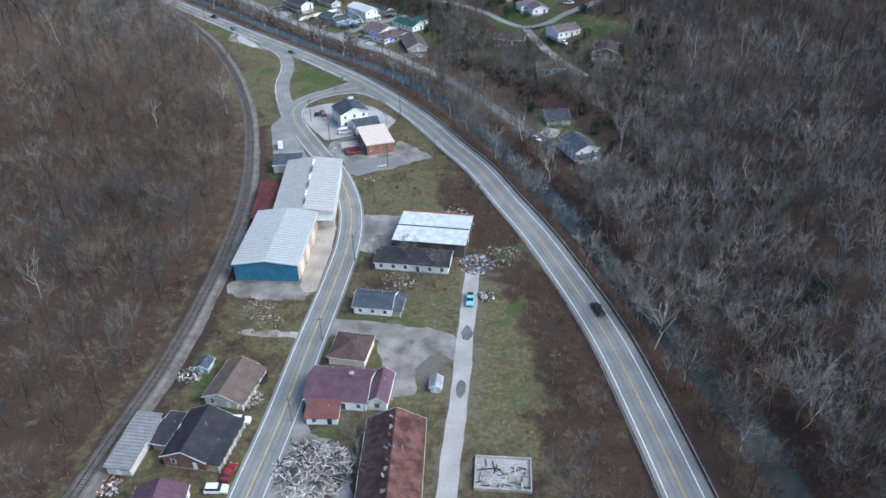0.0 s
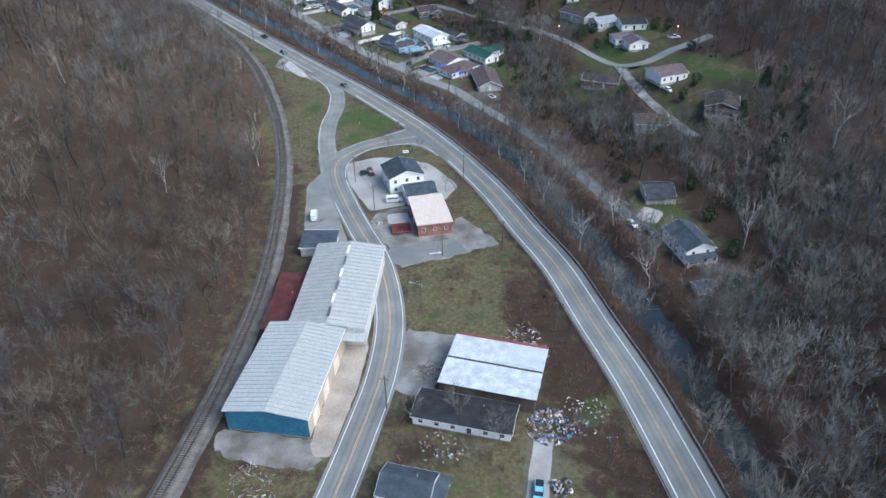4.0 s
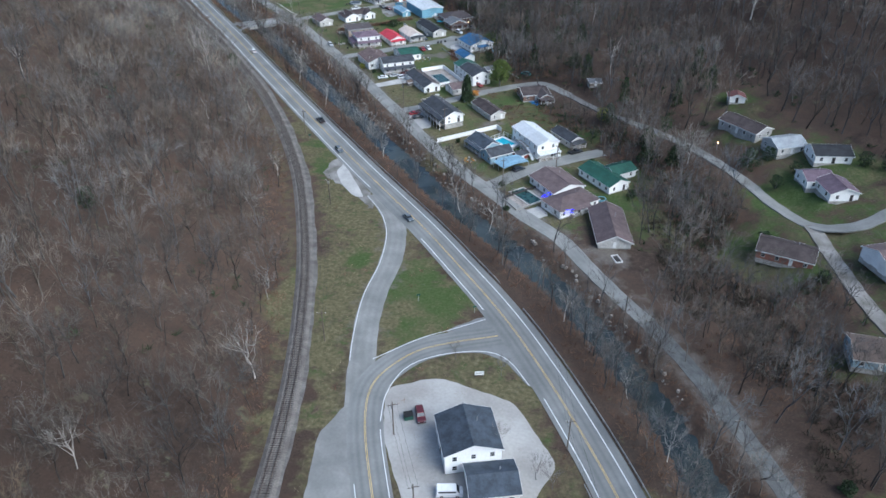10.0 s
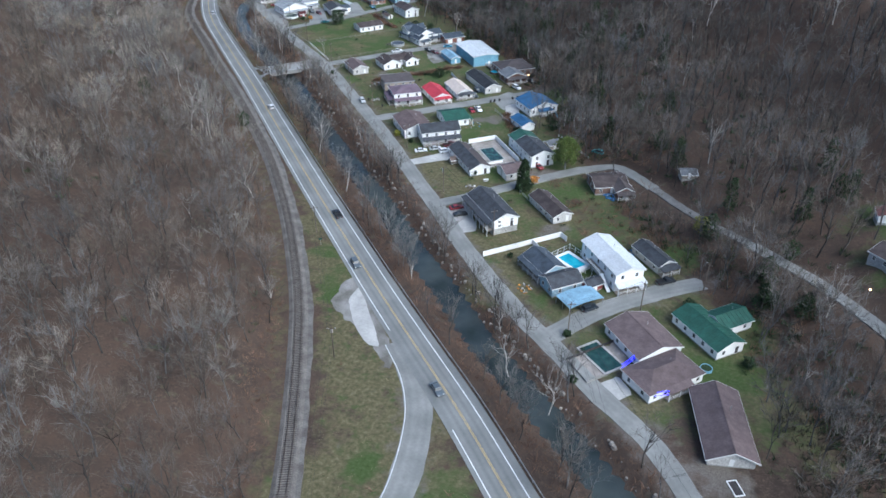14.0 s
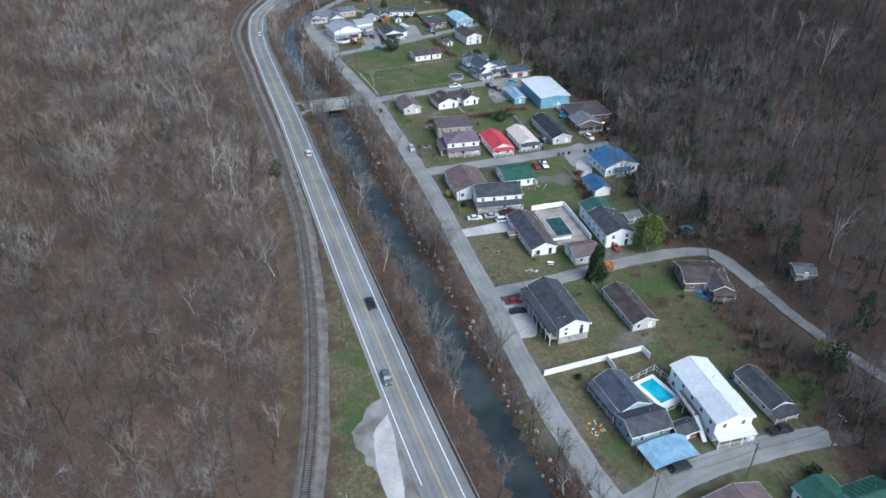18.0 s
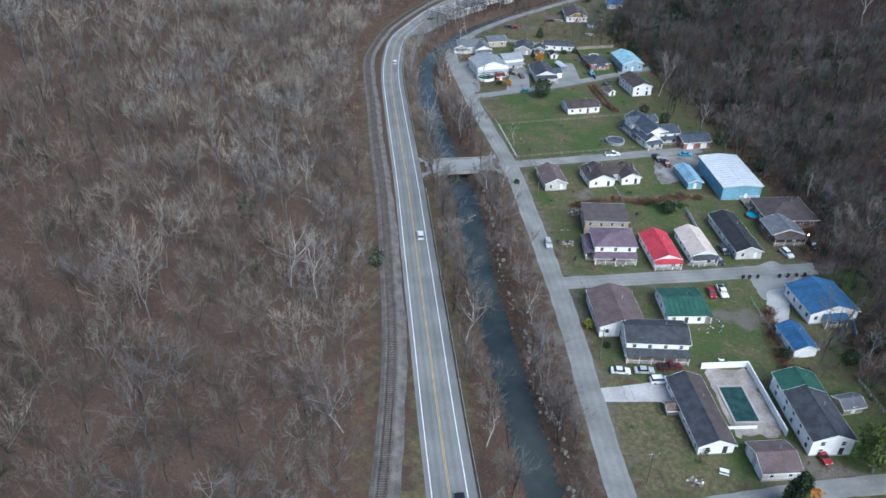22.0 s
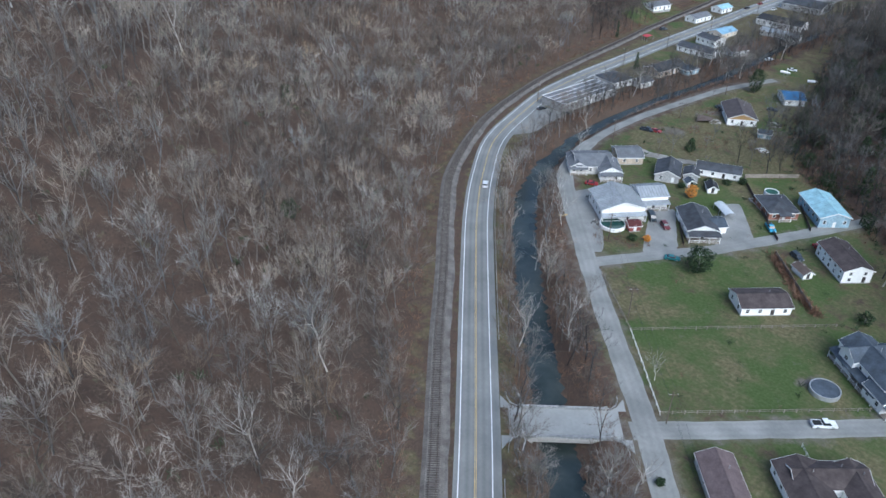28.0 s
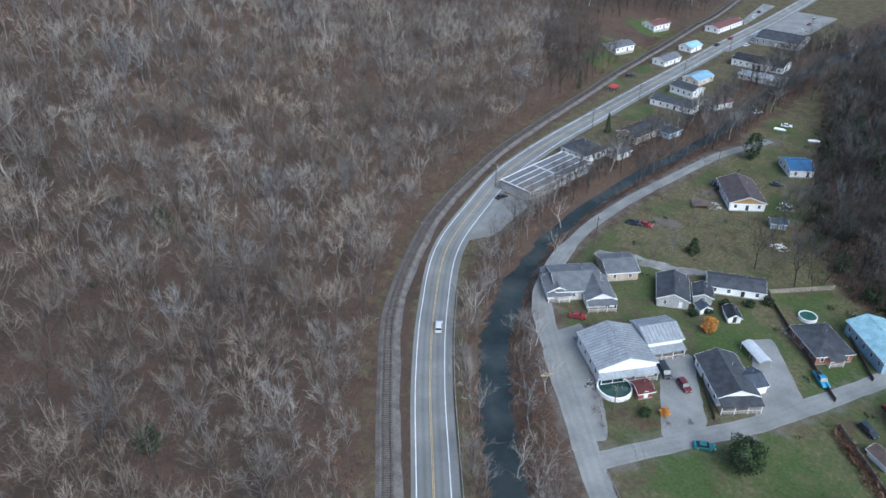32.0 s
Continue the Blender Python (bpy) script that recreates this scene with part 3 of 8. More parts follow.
def ground_material():
    m = bpy.data.materials.new("valley_ground")
    m.use_nodes = True
    n, l = m.node_tree.nodes, m.node_tree.links
    bsdf = n["Principled BSDF"]
    bsdf.inputs["Roughness"].default_value, bsdf.inputs["Specular IOR Level"].default_value = 0.95, 0.1
    where = n.new("ShaderNodeNewGeometry").outputs["Position"]

    def noisy(scale, detail=5):
        t = n.new("ShaderNodeTexNoise")
        t.inputs["Scale"].default_value, t.inputs["Detail"].default_value, t.inputs["Roughness"].default_value = scale, detail, 0.65
        l.new(where, t.inputs["Vector"])
        return t.outputs["Fac"]

    def ramp(f, *stops):
        r = n.new("ShaderNodeValToRGB")
        while len(r.color_ramp.elements) < len(stops):
            r.color_ramp.elements.new(0.5)
        for e, (at, c) in zip(r.color_ramp.elements, stops):
            e.position, e.color = at, (*c, 1)
        l.new(f, r.inputs["Fac"])
        return r.outputs["Color"]

    def blend(f, a, b):
        x = n.new("ShaderNodeMix")
        x.data_type = "RGBA"
        l.new(f, x.inputs["Factor"]), l.new(a, x.inputs["A"]), l.new(b, x.inputs["B"])
        return x.outputs["Result"]

    def edge(w, f):
        """A mask broken up by noise."""
        s = n.new("ShaderNodeMath")
        s.operation = "ADD"
        k = n.new("ShaderNodeMapRange")
        k.clamp = False
        k.inputs["From Min"].default_value, k.inputs["From Max"].default_value = 0.25, 0.75
        l.new(f, k.inputs["Value"])
        l.new(w, s.inputs[0]), l.new(k.outputs["Result"], s.inputs[1])
        r = n.new("ShaderNodeMapRange")
        r.inputs["From Min"].default_value, r.inputs["From Max"].default_value = 0.74, 1.26
        l.new(s.outputs[0], r.inputs["Value"])
        return r.outputs["Result"]

    litter = blend(ramp(noisy(0.5), (0.4, (0, 0, 0)), (0.6, (1, 1, 1))), ramp(noisy(0.05), (0.36, (0.050, 0.038, 0.031)), (0.5, (0.093, 0.063, 0.047)), (0.64, (0.060, 0.048, 0.039))), ramp(noisy(2.2), (0.32, (0.042, 0.034, 0.028)), (0.68, (0.118, 0.083, 0.063))))
    green = ramp(noisy(1.3), (0.30, (0.043, 0.064, 0.021)), (0.5, (0.060, 0.087, 0.030)), (0.70, (0.086, 0.110, 0.046)))
    olive = ramp(noisy(0.9), (0.30, (0.066, 0.064, 0.033)), (0.5, (0.112, 0.101, 0.055)), (0.70, (0.178, 0.156, 0.098)))
    brown = ramp(noisy(1.1), (0.32, (0.05, 0.039, 0.03)), (0.5, (0.085, 0.064, 0.046)), (0.68, (0.13, 0.10, 0.072)))
    grass = blend(ramp(noisy(0.06, 6), (0.44, (0, 0, 0)), (0.62, (1, 1, 1))), green, olive)
    straw = blend(ramp(noisy(0.16, 7), (0.50, (0, 0, 0)), (0.65, (1, 1, 1))), olive, blend(ramp(noisy(0.24, 8), (0.45, (0, 0, 0)), (0.58, (1, 1, 1))), brown, green))
    earth = blend(noisy(0.4), ramp(noisy(1.5), (0.3, (0.10, 0.088, 0.075)), (0.7, (0.18, 0.16, 0.14))), ramp(noisy(3.0), (0.3, (0.075, 0.06, 0.05)), (0.7, (0.21, 0.19, 0.17))))
    att = n.new("ShaderNodeAttribute")
    att.attribute_name = "cover"
    sep = n.new("ShaderNodeSeparateColor")
    l.new(att.outputs["Color"], sep.inputs["Color"])
    brk = noisy(0.22, 5)
    # Darkening mix, not moisture: the mask's slope shade goes into the litter colour.
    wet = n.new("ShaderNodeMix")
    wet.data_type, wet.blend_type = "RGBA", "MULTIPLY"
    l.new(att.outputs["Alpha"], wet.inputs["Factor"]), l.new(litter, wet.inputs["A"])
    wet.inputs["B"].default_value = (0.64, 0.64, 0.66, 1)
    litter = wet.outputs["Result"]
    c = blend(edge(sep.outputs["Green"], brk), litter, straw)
    c = blend(edge(sep.outputs["Red"], brk), c, grass)
    c = blend(edge(sep.outputs["Blue"], brk), c, earth)
    l.new(c, bsdf.inputs["Base Color"])
    b = n.new("ShaderNodeBump")
    b.inputs["Strength"].default_value, b.inputs["Distance"].default_value = 0.35, 0.2
    l.new(noisy(2.5, 8), b.inputs["Height"]), l.new(b.outputs["Normal"], bsdf.inputs["Normal"])
    return m


GROUND = ground_material()
ground()

# ---- roads, railway, creek ----
def road_sheet(name, q, left, right, z, material, drape=False):
    """A carriageway whose surface is worn along its length: paler wheel tracks, tarred seams, dusty edges."""
    s = ribbon(q, left, right, z, 0.4, drape)
    me = s.mesh(name, material)
    n = normals(q)
    left, right = np.broadcast_to(left, len(q)), np.broadcast_to(right, len(q))
    edge_z = np.array([v[2] for v in s.v[: len(q)]])
    across = np.linspace(0, 1, 29)
    rows = [np.c_[q + n * (left + (right - left) * u)[:, None], edge_z + 0.003] for u in across]
    k = len(q)
    i = (np.arange(len(across) - 1)[:, None] * k + np.arange(k - 1)).ravel()
    top = quick_mesh(name, np.vstack(rows), np.c_[i, i + k, i + k + 1, i + 1], material, 4)
    wear = []
    drift = 0.05 * np.sin(np.arange(k) * 0.21) + 0.04 * np.sin(np.arange(k) * 0.057 + 1)
    for u in across:
        off = left + (right - left) * u
        lane = np.abs(np.abs(off) - 1.8)
        w = 1 + 0.10 * np.exp(-(((lane - 0.78) / 0.34) ** 2)) - 0.13 * np.exp(-((lane / 0.38) ** 2)) - 0.14 * np.exp(-((off / 0.42) ** 2))
        rim = np.minimum(left - off, off - right)
        w = w + 0.07 * np.exp(-((rim / 0.5) ** 2)) - 0.06 * np.exp(-(((rim - 1.1) / 0.5) ** 2)) + drift
        w = w if material is ASPHALT else 1 + 0.35 * (w - 1)
        wear.append(np.c_[w, w, w * 0.99, np.ones(k)])
    w = np.vstack(wear).astype(np.float32)
    top.color_attributes.new("tint", "FLOAT_COLOR", "POINT").data.foreach_set("color", w.ravel())
    both = bmesh.new()
    both.from_mesh(top)
    sides = [f for i, f in enumerate(me.polygons) if i % 3 or i >= 3 * (k - 1)]
    verts = [both.verts.new(v.co) for v in me.vertices]
    layer = both.verts.layers.float_color["tint"]
    for v in verts:
        v[layer] = (1.1, 1.1, 1.08, 1)
    for f in sides:
        both.faces.new([verts[j] for j in f.vertices])
    both.to_mesh(top)
    both.free()
    return top


def road(name, line, half, material, label, z=0.10, drape=False, step=3.0):
    q = glide(line, step)
    i = np.arange(len(q))
    worn = 0.0 if material is ASPHALT else 0.1
    half = half * np.where(q[:, 1] > 700, 0.72, np.interp(q[:, 1], [365, 410], [0.8, 1.0])) if name == "village_road" else half
    left, right = half + worn * (np.sin(i * 0.7) + np.sin(i * 1.9 + 1)), half + worn * (np.sin(i * 0.9 + 2) + np.sin(i * 2.3))
    return tagged(new(name, road_sheet(name, q, left, -right, z, material, drape)), label, "road", kind="structure")


def stripe(parent, line, off, width, material, z, name, a=0, b=None, dash=None, gap=0.0):
    q = glide(line, 2.0)
    n = normals(q)
    q = q + n * off
    q, n = q[a:b], n[a:b]
    if dash:
        s, every = Shape(), int((dash + gap) / 2)
        for i in range(0, len(q) - 3, every):
            k = ribbon(q[i : i + max(2, int(dash / 2) + 1)], width / 2, -width / 2, z, 0.004)
            s.add(k.v, k.f)
    else:
        s = ribbon(q, width / 2, -width / 2, z, 0.004)
    return part(name, s, material, parent)


hwy = tagged(new("highway", road_sheet("highway", glide(HWY, 3.0), 4.75, -5.6, 0.10, ASPHALT)), "two-lane asphalt highway with paved shoulders and painted lines", "road", kind="structure")
for off in (0.16, -0.16):
    stripe(hwy, HWY, off, 0.15, YELLOW_LINE, 0.11, "centre_line")
for a, b in ((0, 247), (264, 285), (303, None)):
    stripe(hwy, HWY, 3.62, 0.23, WHITE_LINE, 0.11, "edge_line", a, b)
stripe(hwy, HWY, -3.62, 0.23, WHITE_LINE, 0.11, "edge_line")
old = road("old_road", OLD, 4.1, ASPHALT, "two-lane asphalt side road past the warehouses", 0.085)
for off in (0.15, -0.15):
    stripe(old, OLD, off, 0.15, YELLOW_LINE, 0.095, "centre_line")
stripe(old, OLD, 3.35, 0.17, WHITE_LINE, 0.095, "edge_line", 0, 224)
stripe(old, OLD, -3.35, 0.17, WHITE_LINE, 0.095, "edge_line", 0, 231)
stripe(old, [(-60.4, 305.6), (-62.2, 314.1), (-60.8, 323.6), (-54.7, 330.3), (-44.5, 335.0), (-37.7, 333.7), (-30.8, 326.4)], 0, 0.18, WHITE_LINE, 0.105, "edge_line")
stripe(old, [(-69.6, 324.4), (-61.2, 334.9), (-54.5, 340.8), (-47.0, 347.6)], 0, 0.18, WHITE_LINE, 0.105, "edge_line")
branch = road("slip_road", BRANCH, 3.3, ASPHALT_OLD, "worn asphalt slip road between two roads", 0.07)
stripe(branch, BRANCH, 3.0, 0.16, WHITE_LINE, 0.081, "edge_line", 8)
road("bank_lane", VROAD[2:8], 2.3, TAR, "narrow dark asphalt lane along the creek bank", 0.078)
road("village_road", VROAD[7:], 2.9, ASPHALT_OLD, "worn pale asphalt village road beside the creek", 0.08)
road("side_street", S1, 3.0, ASPHALT_OLD, "worn grey village side street", 0.07)
road("hill_lane", S2[:7], 2.3, ASPHALT_OLD, "pale worn lane leaving the village road", 0.16, True, 2.0)
road("hill_lane", S2[6:9], 1.7, LANE_GREY, "narrow grey lane climbing to the hillside houses", 0.154, True, 2.0)
road("hill_lane", S2[8:], 2.1, ASPHALT_OLD, "pale lane looping between the hillside houses", 0.166, True, 2.0)
road("hill_drive", E2, 2.3, GRAVEL, "pale gravel drive between hillside houses", 0.154, True, 2.0)
road("side_street", S3, 2.9, ASPHALT_OLD, "worn grey village side street", 0.07)
road("side_street", S4, 2.7, ASPHALT_OLD, "worn grey village side street leading from the bridge", 0.07)
road("side_street", S5, 2.4, ASPHALT_OLD, "worn grey village side street", 0.07)
road("gravel_lane", LANE, 2.15, CONCRETE, "pale concrete lane with dark puddle patches", 0.06)
road("gravel_drive", LANE2, 3.2, GRAVEL, "pale gravel drive from the old road", 0.05)

water = glide(CREEK, 4.0)
tagged(new("creek", ribbon(water, 7.2, -7.2, -2.75, 0.2).mesh("creek", WATER)), "dark still creek water between brushy banks", "creek", kind="structure")

# railway
side = glide(RAIL, 3.0)
side = side[side[:, 1] < 860]
k = np.arange(len(side))
ragged = 0.35 * np.sin(k * 0.9) + 0.3 * np.sin(k * 0.37 + 1) + 0.25 * np.sin(k * 2.1)
tagged(new("trackside_gravel", ribbon(side, -2.4, -np.interp(side[:, 1], [140, 260, 330, 400, 500, 560, 720], [4.2, 3.3, 3.3, 3.8, 3.7, 3.2, 3.2]) - 0.4 * ragged, 0.05, 0.3).mesh("trackside_gravel", TRACK_GRAVEL)), "strip of grey gravel beside the railway", "gravel", kind="structure")
track = glide(RAIL, 3.0)
bed = Shape()
tn = normals(track)
ring = [(2.6, 0.0), (1.65, 0.42), (-1.65, 0.42), (-2.6, 0.0)]
for s, h in ring:
    bed.v += [(x, y, h) for x, y in track + tn * s]
k = len(track)
bed.f = [(j * k + i, (j + 1) * k + i, (j + 1) * k + i + 1, j * k + i + 1) for j in range(3) for i in range(k - 1)]
railway = solid("railway", bed, BALLAST, "single railway track on grey stone ballast with wooden ties", "railway", kind="structure")
fine = glide(RAIL, 0.62)
fn = normals(fine)
tie_mesh = Shape().box(-1.3, -0.12, 0.0, 1.3, 0.12, 0.16).mesh("tie", TIE)
rest = Shape()
start = int(np.argmax(fine[:, 1] > 112))
for i, (p, d) in enumerate(zip(fine, fn)):
    m = Matrix.Translation((p[0], p[1], 0.36)) @ Matrix.Rotation(math.atan2(d[1], d[0]), 4, "Z")
    if start <= i < start + 300:
        part("tie", tie_mesh, TIE, railway, at=m)
    else:
        rest.add([m @ v.co for v in tie_mesh.vertices], [tuple(f.vertices) for f in tie_mesh.polygons])
tagged(part("far_ties", rest, TIE, railway), kind="stuff")
for off in (0.76, -0.76):
    r = ribbon(track, off + 0.05, off - 0.05, 0.66, 0.14)
    part("rail", r, STEEL, railway)


def plain_tint(me, value=1.0):
    """An even wear for asphalt that no wheels have marked."""
    me.color_attributes.new("tint", "FLOAT_COLOR", "POINT").data.foreach_set("color", np.full(4 * len(me.vertices), value, np.float32))


def pad(name, pts, material, label, z=0.06, category="pavement"):
    r = random.Random(len(pts) * 31 + int(abs(pts[0][0]) * 10))
    ragged = 0.8 if material in (GRAVEL, PATIO) else 0.2
    for _ in range(2):
        soft = []
        for (x0, y0), (x1, y1) in zip(pts, pts[1:] + pts[:1]):
            f = min(0.12, 1.4 / (math.hypot(x1 - x0, y1 - y0) + 1e-6))
            soft += [(x0 + (x1 - x0) * f, y0 + (y1 - y0) * f), (x1 - (x1 - x0) * f, y1 - (y1 - y0) * f)]
        pts = soft
    ring = []
    for (x0, y0), (x1, y1) in zip(pts, pts[1:] + pts[:1]):
        n = max(1, int(math.hypot(x1 - x0, y1 - y0) / 1.6))
        for i in range(n):
            ring.append((x0 + (x1 - x0) * i / n + r.gauss(0, 0.5) * ragged, y0 + (y1 - y0) * i / n + r.gauss(0, 0.5) * ragged))
    pts = ring
    ob = solid(name, Shape().slab([(x, y, z) for x, y in pts], 0.3), material, label, category, kind="structure")
    plain_tint(ob.data)
    return ob

# paved and gravelled ground
pad("warehouse_front", [(-36.4,189),(-33,184.5),(-34,181),(-45,180.4),(-55,182),(-58,187.5),(-56,189)], GRAVEL, "pale broken concrete before the blue warehouse", 0.055)
pad("warehouse_apron", [(-36.6,187.5),(-37.5,221.5),(-31.6,221.5),(-30.6,205),(-31.4,184.5),(-35,184.5)], TAN_CONCRETE, "tan worn concrete apron beside the warehouses")
pad("office_parking_lot", [(-63,316),(-52,323),(-33,320),(-20.5,305),(-23.6,294),(-36,294.2),(-36,289.5),(-46.6,284),(-58.5,302)], CONCRETE, "pale concrete parking lot round the white office")
pad("shop_lot", [(-37.5,266),(-45.5,276.5),(-43.4,284),(-35.6,288.8),(-20,276),(-17.7,285.3),(-2.6,270.6),(-14.2,263.4),(-30.5,254)], GRAVEL, "grey gravel lot beside the brick shop")
pad("shop_drive", [(-36.5,263),(-31.5,254.5),(-12,264.5),(-17,271.5)], ASPHALT, "dark asphalt strip in front of the brick shop", 0.09)
pad("west_lot", [(-69,312),(-72,298),(-66,276),(-60,258),(-47.5,262),(-54.5,277),(-64.5,299)], ASPHALT_OLD, "worn grey asphalt lot beside the old road", 0.05)
pad("gravel_wedge", [(-124.7,428.6),(-124.8,417.8),(-123.8,411.3),(-116.6,406.6),(-107.7,401.4),(-97.8,392.5),(-97.3,397.4),(-106.6,408.5),(-115,418.4)], GRAVEL, "pale gravel pull-off beside the highway", 0.05)
pad("pale_patch", [(-120.0, 414.6), (-119.9, 422.2), (-112.8, 412.6), (-106.5, 404.4), (-103.2, 399.6), (-106.8, 399.4), (-113.1, 404.9)], CLEAN, "pale broken concrete patch on the pull-off", 0.056)
pad("gravel_yard", [(-24.5,173),(-11,171.6),(8.8,167.4),(8.4,161),(3.9,159.7),(-1,155.4),(0,146),(-6.2,143),(-9,151),(-11.2,165),(-25.5,167.6)], GRAVEL, "pale gravel yard with bare patches", 0.04)
pad("hall_yard", [(-22.5,205),(-24,228),(-10,227),(12,226.5),(13,222.5),(-9,221.5),(-13,206)], GRAVEL, "pale rubble yard round the derelict hall", 0.04)
pad("house_drive", [(-141,499.5),(-128.5,513.8),(-123.6,508.6),(-138.4,496.5)], CLEAN, "pale concrete driveway beside parked cars", 0.05)
pad("car_pad", [(-115.3,469.5),(-107.5,477.5),(-98.8,462.5),(-104.8,457)], CLEAN, "pale concrete car pad by the village road", 0.05)
pad("pool_terrace", [(-57.5,412.5),(-46.5,425.5),(-41.2,419.5),(-51.5,406.5)], PATIO, "pale concrete terrace round the covered pool", 0.07)
pad("pool_house_drive", [(-45.5,400.5),(-40.5,406.5),(-45,411.5),(-50.2,405)], CLEAN, "pale concrete drive before the pool house", 0.05)
pad("village_parking", [(-63,428),(-50,443),(-43,450),(-30,462),(-27,458),(-40,446),(-56,430)], ASPHALT_OLD, "grey gravelled parking strip beside the side street", 0.05)
pad("pool_deck", [(-123.2,523.2),(-115.2,530.6),(-100.9,514.2),(-108.8,506.4)], PATIO, "worn concrete deck inside the white fence", 0.07)
pad("north_drive", [(-282,671),(-277,678.5),(-261.5,656),(-268,646)], ASPHALT_OLD, "grey asphalt drive with parked vehicles", 0.05)
pad("roadside_gravel", [(-309,660),(-305.5,670.5),(-296,660),(-287,651),(-276.5,638),(-281,632.5)], ASPHALT_OLD, "grey gravelled verge beside the village road", 0.04)
pad("yard_lane", [(-322,701),(-324,706),(-311,711),(-299,714.4),(-291,719),(-289.5,716.6),(-297,710.5),(-310,706.5)], GRAVEL, "grey gravel lane behind two cottages", 0.045)
pad("patched_house_drive", [(-268,694.5),(-264,699),(-248.5,680),(-255,666.5)], ASPHALT_OLD, "grey asphalt drive under an arched carport", 0.05)
pad("hall_forecourt", [(-360,676),(-353,690),(-357.5,716),(-373,716),(-368,697)], ASPHALT_OLD, "grey asphalt forecourt at the highway bend", 0.06)
pad("blue_house_drive", [(-122.5,566),(-117.5,571.5),(-112,552),(-116,549)], CLEAN, "pale concrete drive beside the blue-roofed garage", 0.075)
pad("building_yard", [(-187,629),(-177,640),(-162,628),(-172,606),(-178,612)], GRAVEL, "grey gravel yard before the blue building", 0.045)
pad("lower_street_lot", [(-131,572),(-121,560),(-113,577),(-126,583)], ASPHALT_OLD, "grey asphalt turning place at the street's end", 0.05)
pad("bank_drive", [(37,290),(41,299),(47,296),(44,288)], CONCRETE, "pale concrete drive before a cottage", 0.05)

pad("junction_apron", [(-54,331.5),(-44.5,334.6),(-38,333),(-30.5,325.6),(-24,331),(-40,354),(-47.6,348.6),(-55,341.4)], ASPHALT, "asphalt apron where the side road meets the highway", 0.075)
pad("old_slab", [(-48.4,167.6),(-32.4,167.2),(-33,164.6),(-47.4,165.2)], PATIO, "cracked old concrete strip in the weeds", 0.04)
pad("heap_gravel", [(-26,140),(-26.4,132),(-29.2,120),(-29.6,108),(-12,108),(-11,118),(-14,129),(-22,132)], GRAVEL, "grey gravel round a timber heap", 0.04)
pad("far_parking_lot", [(-404,1000),(-411,1016),(-419,1066),(-410,1066),(-405,1010)], ASPHALT_OLD, "grey parking lot beside the highway", 0.05)
pad("shop_row_lot", [(-393,940),(-386,940),(-386,992),(-366,994),(-366,1060),(-394,1060)], ASPHALT_OLD, "grey lot before roadside buildings", 0.045)

# bridge over the creek
bridge = thing("road_bridge", "pale concrete road bridge with steel railings over the creek", "bridge", -237.4, 572.5, 0, math.degrees(math.atan2(17.8, 17.4)), kind="structure")
L = 25.5
part("deck", Shape().box(-L / 2, -4.4, -0.7, L / 2, 4.4, 0.125), BRIDGE_DECK, bridge)
for sy in (-1, 1):
    y = sy * 4.55
    part("kerb", Shape().box(-9.5, y - 0.15, 0.0, 9.5, y + 0.15, 0.36), BRIDGE_DECK, bridge, "pale concrete kerb")
    part("edge_beam", Shape().box(-9.6, y - 0.28, -1.1, 9.6, y + 0.28, -0.004), CONCRETE, bridge, "weathered concrete edge beam")
    for z in (0.62, 0.92):
        part("bridge_rail", Shape().box(-9.6, y - 0.05, z, 9.6, y + 0.05, z + 0.12), GALV, bridge, "galvanised steel railing")
    for k in range(15):
        x = -9.45 + k * 1.35
        part("rail_post", Shape().box(x - 0.06, y + sy * 0.054, -0.5, x + 0.06, y + sy * 0.16, 1.1), GALV, bridge)
    for sx in (-1, 1):
        part("end_post", Shape().box(sx * 9.95 - 0.3, y - 0.22, -0.3, sx * 9.95 + 0.3, y + 0.22, 1.25), CONCRETE, bridge, "pale concrete end post")
        part("wing_wall", Shape().prism([(sx * 8.9, y), (sx * 9.3, y), (sx * 10.4, y + sy * 5.0), (sx * 10.0, y + sy * 5.0)], "z", -4.0, -0.1), CONCRETE, bridge, "pale concrete wing wall")
        arc = [(sx * 10.25, y), (sx * 11.4, y + sy * 0.35), (sx * 12.4, y + sy * 1.3), (sx * 13.0, y + sy * 2.8), (sx * 13.2, y + sy * 4.6)]
        curve = glide(arc, 0.8)
        part("flared_rail", ribbon(curve, 0.04, -0.04, 0.8, 0.3), GALV, bridge, "curved galvanised guard rail")
        for p in curve[1::2]:
            part("flare_post", Shape().box(p[0] - 0.06, p[1] - 0.06, -0.3, p[0] + 0.06, p[1] + 0.06, 0.49), GALV, bridge)
        part("flare", Shape().slab([(sx * 10.3, sy * 4.404, 0.115), (sx * 14.6, sy * 4.404, 0.115), (sx * 14.6, sy * 8.4, 0.115), (sx * 12.6, sy * 5.6, 0.115)], 0.3), BRIDGE_DECK, bridge)
for sx in (-8.2, 8.2):
    part("abutment", Shape().box(sx - 0.6, -5.0, -4.0, sx + 0.6, 5.0, -0.704), CONCRETE, bridge)

# ---- buildings ----
PANE = {}


